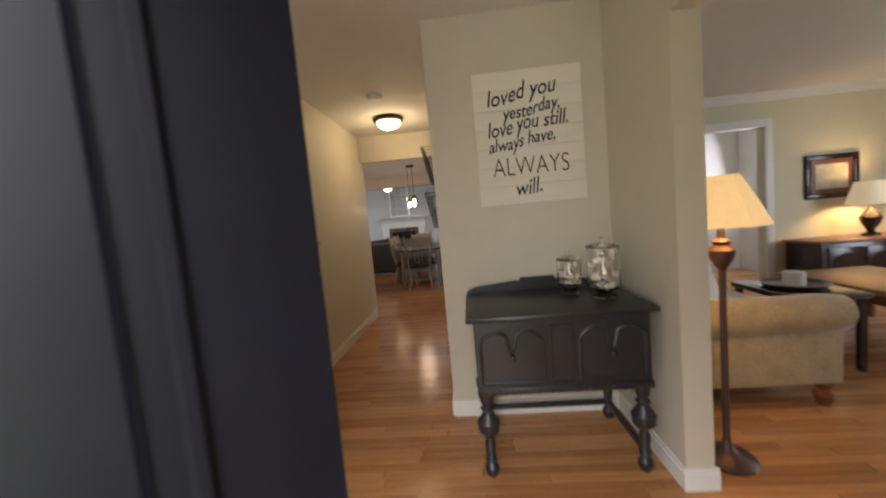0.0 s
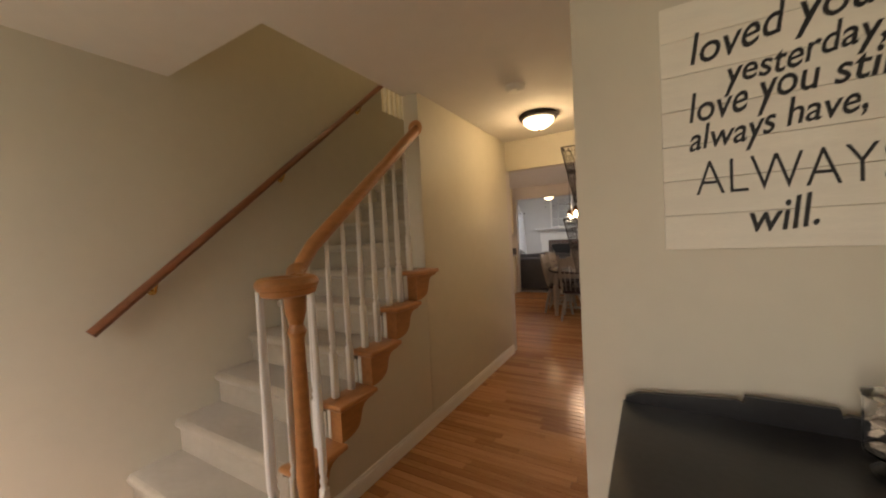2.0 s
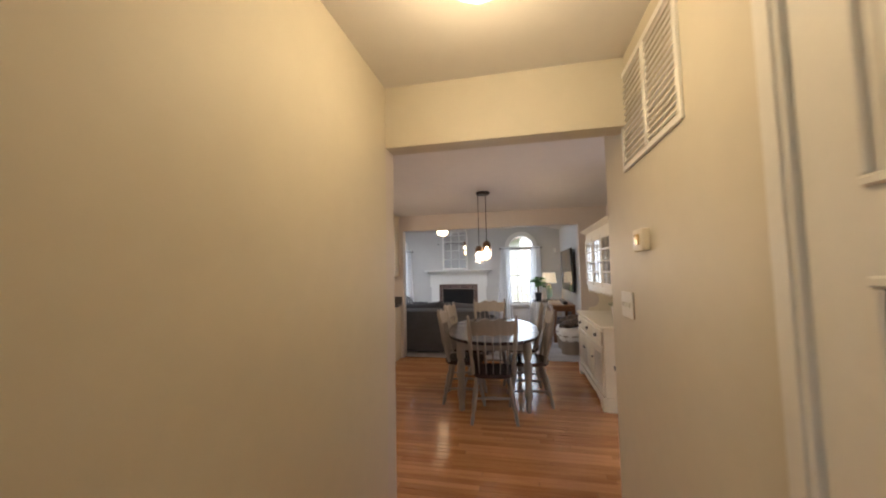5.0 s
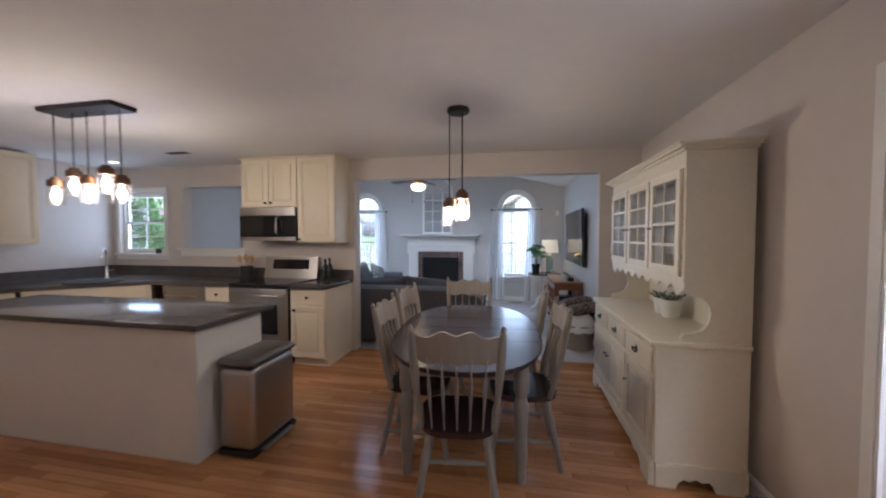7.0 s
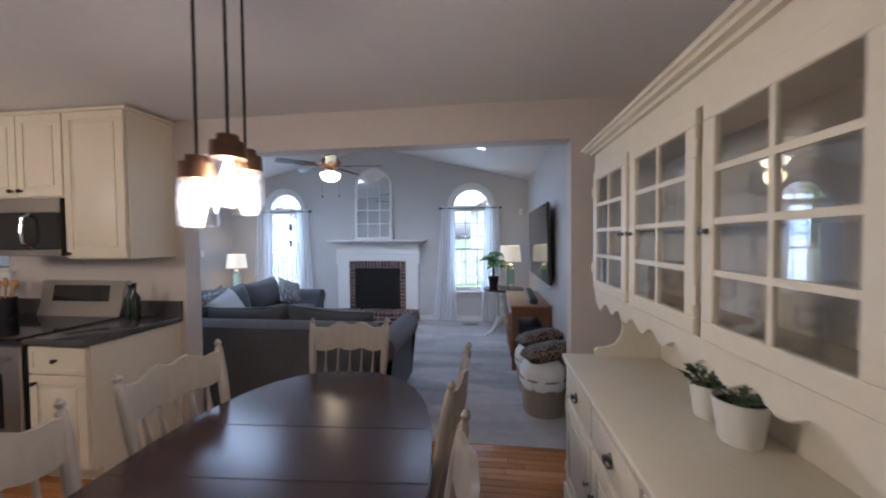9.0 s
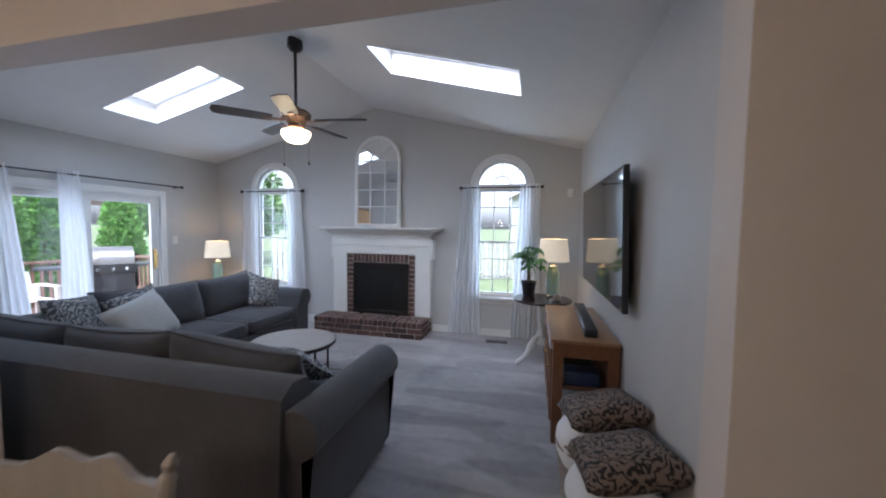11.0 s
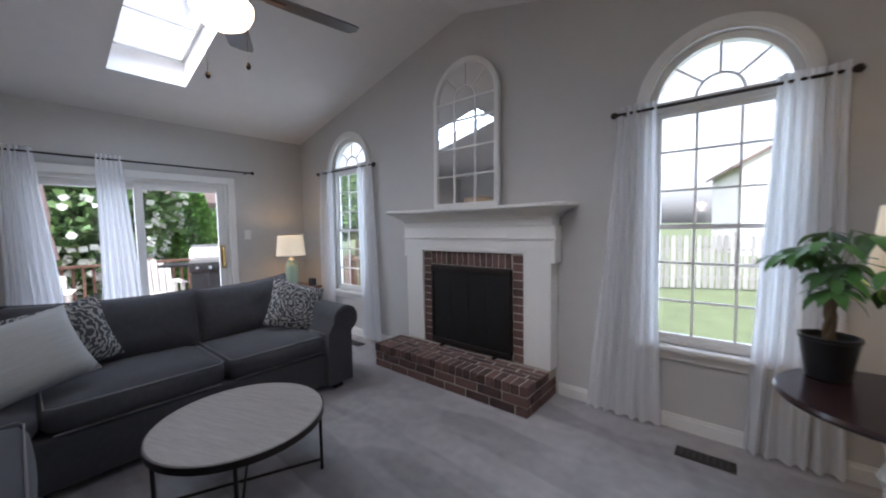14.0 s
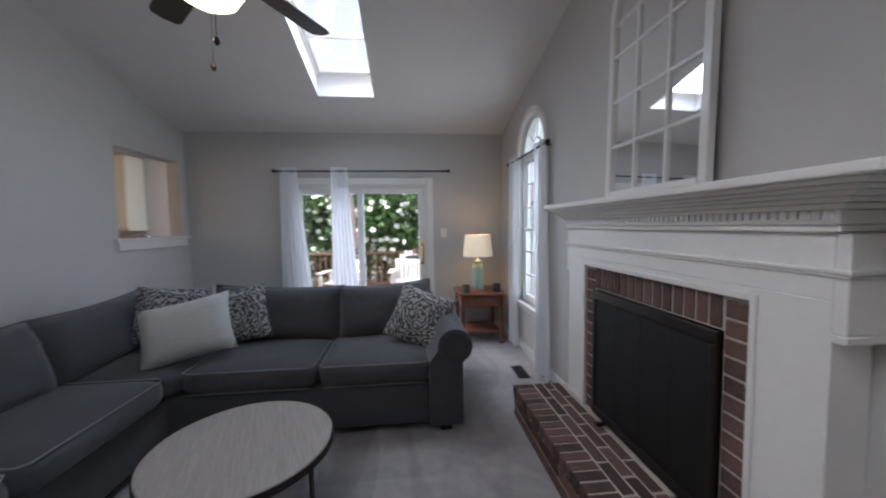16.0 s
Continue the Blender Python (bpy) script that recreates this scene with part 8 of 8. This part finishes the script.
# ---------------------------------------------------------------- outdoors
DECKWOOD = mat("brown_deck_wood", (0.22, 0.125, 0.09), 0.75, vary=0.25, scale=5, stretch=(1, 8, 1), bump=0.2, island=True)
FENCEWOOD = mat("weathered_fence_wood", (0.30, 0.295, 0.28), 0.85, vary=0.25, scale=6, stretch=(8, 8, 1), bump=0.2, island=True)
SIDING = mat("pale_house_siding", (0.66, 0.66, 0.66), 0.6, vary=0.05, scale=1.5)
ROOFING = mat("brown_roof_shingles", (0.15, 0.11, 0.095), 0.9, vary=0.3, scale=3, bump=0.5, bscale=12)
CEDAR = mat("bright_arborvitae_green", (0.17, 0.34, 0.07), 0.8, vary=0.4, scale=6, island=True, dark=(0.09, 0.20, 0.035))
SHRUB = mat("dogwood_leaf_green", (0.17, 0.28, 0.10), 0.7, vary=0.4, scale=6, island=True, dark=(0.08, 0.15, 0.055))
PETAL = mat("white_blossom", (0.80, 0.82, 0.76), 0.7, vary=0.06)
GZ = -0.6
deck = thing("wooden_deck", "brown wooden deck with balustrade outside the patio door", "deck")
for i in range(26):
    bm = bm_new()
    x = -5.16 - i * 0.14
    bx(bm, x - 0.134, x, 9.0, 14.6, -0.10, -0.07)
    part("board", bm, DECKWOOD, deck)
bm = bm_new()
bx(bm, -8.78, -5.2, 9.05, 14.55, GZ - 0.02, -0.10)
part("skirt", bm, DECKWOOD, deck)


def rail_run(p0, p1):
    p0, p1 = Vector(p0), Vector(p1)
    d = p1 - p0
    n = int(d.length / 0.125)
    for k in range(n + 1):
        p = p0 + d * (k / n)
        bm = bm_new()
        big = k in (0, n) or k % 12 == 0
        w = 0.045 if big else 0.018
        bx(bm, p.x - w, p.x + w, p.y - w, p.y + w, -0.07, 0.84 if big else 0.75)
        part("post" if big else "baluster", bm, DECKWOOD, deck)
    for z0, z1, w in ((0.75, 0.79, 0.06), (0.03, 0.09, 0.025)):
        bm = bm_new()
        s = d.normalized().cross(Vector((0, 0, 1))) * w
        prism(bm, [((p0 - s).x, (p0 - s).y), ((p1 - s).x, (p1 - s).y), ((p1 + s).x, (p1 + s).y), ((p0 + s).x, (p0 + s).y)], "z", z0, z1)
        part("rail", bm, DECKWOOD, deck)


rail_run((-8.70, 9.1, 0), (-8.70, 14.5, 0))
rail_run((-8.70, 14.5, 0), (-5.3, 14.5, 0))

gr = thing("gas_grill", "steel and black gas grill on the deck", "grill", (-6.95, 12.75, -0.07), 62)
bm = bm_new()
pts = [(-0.28, 0.0), (0.28, 0.0), (0.28, 0.10), (0.22, 0.22), (0.08, 0.28), (-0.12, 0.27), (-0.26, 0.16)]
prism(bm, [(a, z + 0.90) for a, z in pts], "x", -0.38, 0.38)
part("lid", bm, STEEL, gr, "rounded steel lid", smooth=50)
bm = bm_new()
bx(bm, -0.40, 0.40, -0.29, 0.29, 0.74, 0.90, 0.01)
bx(bm, -0.80, -0.40, -0.26, 0.26, 0.84, 0.88, 0.006)
bx(bm, 0.40, 0.80, -0.26, 0.26, 0.84, 0.88, 0.006)
part("firebox_and_shelves", bm, BLACKPAINT, gr)
bm = bm_new()
bx(bm, -0.37, 0.37, -0.26, 0.26, 0.08, 0.74, 0.008)
part("cart", bm, BLACKPAINT, gr)
for k in range(4):
    bm = bm_new()
    lathe(bm, [(0, 0), (0.03, 0), (0.025, 0.03), (0, 0.032)], (-0.27 + 0.18 * k, -0.29, 0.82), 12, pose(0, 0, 0, 90, 0, 0))
    part("knob", bm, CHROME, gr)
bm = bm_new()
tube(bm, [(-0.30, -0.27, 1.0), (-0.30, -0.34, 1.02), (0.30, -0.34, 1.02), (0.30, -0.27, 1.0)], 0.012, 8)
part("handle", bm, CHROME, gr)
for x in (-0.33, 0.33):
    for y in (-0.22, 0.22):
        bm = bm_new()
        lathe(bm, [(0, -0.02), (0.04, -0.02), (0.04, 0.02), (0, 0.02)], (x, y, 0.04), 14, pose(0, 0, 0, 0, 90, 0))
        part("wheel", bm, BLACKPAINT, gr)


def deck_chair(at, rz):
    th = thing("deck_chair", "white slatted deck armchair with rounded back", "chair", at, rz, "white chairs on the deck")
    for i in range(6):
        bm = bm_new()
        x = -0.23 + 0.092 * i
        h = 0.62 - 0.05 * abs(i - 2.5) ** 1.4
        bx(bm, x - 0.04, x + 0.04, -0.012, 0.012, 0, h, 0.01, 2, m=pose(0, 0.24, 0.36, -18, 0, 0))
        part("back_slat", bm, WHITE, th)
    for i in range(5):
        bm = bm_new()
        bx(bm, -0.26, 0.26, -0.27 + 0.105 * i, -0.18 + 0.105 * i, 0.36, 0.38, 0.004, 1)
        part("seat_slat", bm, WHITE, th)
    for s in (-1, 1):
        bm = bm_new()
        bx(bm, s * 0.32 - 0.06, s * 0.32 + 0.06, -0.32, 0.30, 0.56, 0.58, 0.006, 1)
        part("arm", bm, WHITE, th)
        for y in (-0.27, 0.24):
            bm = bm_new()
            bx(bm, s * 0.30 - 0.025, s * 0.30 + 0.025, y - 0.03, y + 0.03, 0, 0.56, 0.004, 1)
            part("leg", bm, WHITE, th)


deck_chair((-7.45, 11.96, -0.07), 88)
deck_chair((-7.5, 10.65, -0.07), 80)
um = thing("closed_umbrella", "closed pinkish-tan patio umbrella on its pole", "umbrella", (-8.1, 10.75, -0.07))
bm = bm_new()
lathe(bm, [(0, 0), (0.24, 0), (0.24, 0.05), (0.04, 0.09), (0.022, 0.12), (0.022, 2.35), (0, 2.36)], seg=16)
part("pole_and_base", bm, DECKWOOD, um)
bm = bm_new()
vs = lathe(bm, [(0.03, 2.30), (0.07, 2.1), (0.11, 1.7), (0.10, 1.45), (0.15, 1.1), (0.16, 1.0), (0.14, 1.0), (0.05, 1.5), (0.02, 2.2)], seg=24)
for v in vs:
    a = math.atan2(v.co.y, v.co.x)
    k = 1 + 0.22 * math.cos(a * 8)
    v.co.x *= k
    v.co.y *= k
part("folded_canopy", bm, mat("pinkish_canvas", (0.48, 0.36, 0.33), 0.9, vary=0.12, scale=6), um, smooth=60)


def leafy(name, label, at, shape, count, size, material, seed, blossoms=0, trunk=0.0, group="", petal=0.05):
    """A tree: tapered trunk with limbs, and a crown of many small leaf clumps. shape: height and radius rows."""
    rnd = random.Random(seed)
    th = thing(name, label, "tree", at, 0, group)
    top = shape[-1][0]
    bm = bm_new()
    tube(bm, [(0, 0, -0.1), (0.03, 0.02, top * 0.3), (0, 0, top * 0.75)], 0.1, 8, [0.02 * top + 0.02, 0.014 * top + 0.01, 0.01])
    for k in range(7):
        a, z = k * 2.4, top * (0.2 + 0.08 * k)
        r = float(np.interp(z + 0.2 * top, [s[0] for s in shape], [s[1] for s in shape])) * 0.7
        tube(bm, [(0, 0, z), (r * 0.5 * math.cos(a), r * 0.5 * math.sin(a), z + r * 0.35), (r * math.cos(a), r * math.sin(a), z + r * 0.55)], 0.02, 6, [0.006 * top + 0.004, 0.004 * top, 0.004])
    part("trunk", bm, BARK, th)
    verts, faces, petals, pf = [], [], [], []
    hs, rs = [s[0] for s in shape], [s[1] for s in shape]
    for i in range(count):
        z = rnd.uniform(hs[0], hs[-1])
        a = rnd.uniform(0, 6.283)
        rr = float(np.interp(z, hs, rs)) * (1 + 0.16 * math.sin(3 * a + z * 2 + seed) + 0.10 * math.sin(7 * a - z * 5))
        r = rr * (rnd.random() ** 0.35)
        c = Vector((r * math.cos(a), r * math.sin(a), z))
        for k in range(3):
            d = Vector((math.cos(a) + rnd.uniform(-1, 1), math.sin(a) + rnd.uniform(-1, 1), rnd.uniform(-0.5, 1.3))).normalized()
            s = d.cross(Vector((rnd.uniform(-1, 1), rnd.uniform(-1, 1), rnd.uniform(-1, 1)))).normalized()
            l = size * rnd.uniform(0.6, 1.3)
            n = len(verts)
            verts += [c, c + d * l * 0.5 + s * l * 0.3, c + d * l, c + d * l * 0.5 - s * l * 0.3]
            faces.append((n, n + 1, n + 2, n + 3))
        if i < blossoms:
            c = Vector((rr * 1.02 * math.cos(a), rr * 1.02 * math.sin(a), z))
            for k in range(2):
                s = Vector((rnd.uniform(-1, 1), rnd.uniform(-1, 1), rnd.uniform(-0.2, 0.6))).normalized() * petal
                t = s.cross(Vector((math.cos(a), math.sin(a), 0.6))).normalized() * petal
                n = len(petals)
                petals += [c - s, c - t, c + s, c + t]
                pf.append((n, n + 1, n + 2, n + 3))
    for nm, vv, ff, mm in (("crown", verts, faces, material), ("blossoms", petals, pf, PETAL)):
        if ff:
            me = bpy.data.meshes.new(nm)
            me.from_pydata([tuple(v) for v in vv], [], ff)
            me.materials.append(mm)
            ob = new(nm, me)
            ob.parent = th
    return th


cone = [(0.1, 0.55), (0.8, 0.62), (1.8, 0.50), (2.8, 0.30), (3.5, 0.05)]
leafy("arborvitae", "tall bright green conical arborvitae behind the deck", (-11.8, 13.7, GZ), cone, 4200, 0.11, CEDAR, 1, group="arborvitae hedge")
leafy("arborvitae", "tall bright green conical arborvitae behind the deck", (-12.6, 15.0, GZ), cone, 4200, 0.11, CEDAR, 2, group="arborvitae hedge")
leafy("arborvitae", "tall bright green conical arborvitae behind the deck", (-12.8, 17.0, GZ), cone, 4200, 0.11, CEDAR, 3, group="arborvitae hedge")
bush = [(0.5, 0.9), (1.4, 1.6), (2.6, 1.7), (3.6, 1.2), (4.3, 0.3)]
leafy("dogwood_tree", "white flowering dogwood tree beyond the deck", (-11.0, 11.3, GZ), bush, 4200, 0.22, SHRUB, 4, 800, petal=0.085)
leafy("dogwood_tree", "white flowering dogwood tree beyond the deck", (-11.8, 8.9, GZ), bush, 3600, 0.22, SHRUB, 5, 600, petal=0.085)
big = [(1.2, 1.2), (2.2, 2.3), (3.6, 2.6), (5.0, 1.9), (6.0, 0.4)]
leafy("leafy_tree", "tall leafy green tree in the back yard", (-21.0, 26.0, GZ), big, 5200, 0.30, SHRUB, 7, group="yard trees")
leafy("leafy_tree", "tall leafy green tree in the back yard", (-15.8, 24.5, GZ), big, 4200, 0.30, SHRUB, 8, group="yard trees")
leafy("leafy_tree", "tall leafy green tree beside the deck", (-15.0, 9.0, GZ), big, 4800, 0.30, SHRUB, 10, group="yard trees")


def house(label, at, rz, w, d, h, roof_h):
    th = thing("neighbour_house", label, "house", at, rz, "neighbouring houses")
    n = int(h / 0.2)
    bm = bm_new()
    for i in range(n):
        z = i * 0.2
        prism(bm, [(-w / 2 - 0.02, z), (w / 2 + 0.02, z), (w / 2, z + 0.198), (-w / 2, z + 0.198)], "y", -d / 2, d / 2)
        for s in (-1, 1):
            p = sorted((s * d / 2, s * (d / 2 + 0.02)))
            bx(bm, -w / 2, w / 2, p[0], p[1], z, z + 0.10)
    prism(bm, [(-w / 2, h), (w / 2, h), (0, h + roof_h)], "y", -d / 2, d / 2)
    part("siding_wall", bm, SIDING, th)
    bm = bm_new()
    for s in (-1, 1):
        prism(bm, [(s * (w / 2 + 0.4), h - 0.25), (0, h + roof_h + 0.02), (0, h + roof_h + 0.20), (s * (w / 2 + 0.4), h - 0.07)], "y", -d / 2 - 0.3, d / 2 + 0.3)
    part("roof", bm, ROOFING, th)
    for x in (-w / 4, w / 4):
        for z in (1.0, 3.6):
            if z + 1.3 < h:
                bm = bm_new()
                bx(bm, x - 0.45, x + 0.45, -d / 2 - 0.06, -d / 2 - 0.02, z, z + 1.3)
                wv = part("window", bm, TRIM, th)
                bm = bm_new()
                bx(bm, x - 0.38, x + 0.38, -d / 2 - 0.07, -d / 2 - 0.06, z + 0.07, z + 1.23)
                part("pane", bm, BLACKGLASS, wv)


house("white sided neighbour house with brown roof", (3.4, 42.0, GZ), 12, 9, 8, 5.2, 2.6)
house("white sided neighbour house with grey-brown roof", (-34.0, 66.0, GZ), -6, 9, 8, 5.0, 2.4)
house("pale sided garage with brown roof beyond the deck", (-18.5, 15.4, GZ), 0, 7, 4.2, 3.0, 1.6)

fence = thing("picket_fence", "weathered grey wooden picket fence across the yard", "fence")


def fence_run(p0, p1, z=GZ, h=1.55, step=0.16):
    p0, p1 = Vector((*p0, 0)), Vector((*p1, 0))
    d = p1 - p0
    n = int(d.length / step)
    ang = math.degrees(math.atan2(d.y, d.x))
    key = "picket"
    if key not in PICKETS:
        bm = bm_new()
        prism(bm, [(-0.055, 0), (0.055, 0), (0.055, h - 0.09), (0.0, h), (-0.055, h - 0.09)], "y", -0.01, 0.01)
        me = bpy.data.meshes.new("picket")
        bm.to_mesh(me)
        bm.free()
        me.materials.append(FENCEWOOD)
        PICKETS[key] = me
    for k in range(n):
        p = p0 + d * (k / n)
        ob = new("picket", PICKETS[key])
        ob.parent = fence
        ob.matrix_basis = pose(p.x, p.y, z + 0.05, 0, 0, ang)
    for zz in (0.35, 1.15):
        bm = bm_new()
        bx(bm, 0, d.length, 0.012, 0.05, zz - 0.04, zz + 0.04, m=pose(p0.x, p0.y, z, 0, 0, ang))
        part("fence_rail", bm, FENCEWOOD, fence)
    for k in range(0, n, 15):
        p = p0 + d * (k / n)
        bm = bm_new()
        bx(bm, -0.05, 0.05, 0.05, 0.15, 0, h + 0.1, m=pose(p.x, p.y, z, 0, 0, ang))
        part("fence_post", bm, FENCEWOOD, fence)


PICKETS = {}
fence_run((-9.0, 19.5), (1.2, 24.0))
fence_run((1.2, 24.0), (4.5, 18.0))

# ---------------------------------------------------------------- hardwood boards
floor = bpy.data.objects["floor_hardwood_base"]
rnd = random.Random(21)
BW_ = 0.0572
STRIPS = {}


def strip_mesh(length):
    """One oak strip with eased edges, its top a hair off level."""
    key = round(length, 2)
    if key not in STRIPS:
        me = bpy.data.meshes.new("floor_strip")
        h, w, e = key / 2 - 0.0006, BW_ / 2 - 0.0006, 0.0016
        t0, t1 = 0.0005, -0.0005
        me.from_pydata([(-h, -w, -0.004), (h, -w, -0.004), (h, w, -0.004), (-h, w, -0.004), (-h + e, -w + e, t0), (h - e, -w + e, t0), (h - e, w - e, t1), (-h + e, w - e, t1)], [],
                       [(4, 5, 6, 7), (0, 1, 5, 4), (1, 2, 6, 5), (2, 3, 7, 6), (3, 0, 4, 7)])
        me.materials.append(OAK)
        STRIPS[key] = me
    return STRIPS[key]


verts, faces, single = [], [], 0
y = -0.02
while y < 9.27:
    x = -6.1 + rnd.uniform(-0.8, 0)
    while x < 6.2:
        length = round(rnd.uniform(0.30, 1.25), 1)
        a, b = max(x, -6.1), min(x + length, 6.2)
        c = (a + b) / 2
        if b - a > 0.05:
            near = -1.0 < c < 0.45 and 1.9 < y < 5.1
            if near and single < 290:
                ob = new("floor_strip", strip_mesh(b - a))
                ob.parent = floor
                ob.matrix_basis = Matrix.Translation((c, y + BW_ / 2, rnd.uniform(-0.0003, 0.0003)))
                single += 1
            else:
                n = len(verts)
                t0, t1, e, g = rnd.uniform(-0.0006, 0.0006), rnd.uniform(-0.0006, 0.0006), 0.0016, 0.0006
                y0, y1 = y + g, y + BW_ - g
                verts += [(a + g, y0, -0.004), (b - g, y0, -0.004), (b - g, y1, -0.004), (a + g, y1, -0.004), (a + g + e, y0 + e, t0), (b - g - e, y0 + e, t0), (b - g - e, y1 - e, t1), (a + g + e, y1 - e, t1)]
                faces += [(n + 4, n + 5, n + 6, n + 7), (n, n + 1, n + 5, n + 4), (n + 1, n + 2, n + 6, n + 5), (n + 2, n + 3, n + 7, n + 6), (n + 3, n, n + 4, n + 7)]
        x += length
    y += BW_
me = bpy.data.meshes.new("floor_strips")
me.from_pydata(verts, [], faces)
me.materials.append(OAK)
ob = new("floor_strips", me)
ob.parent = floor
tagged(ob, kind="stuff")
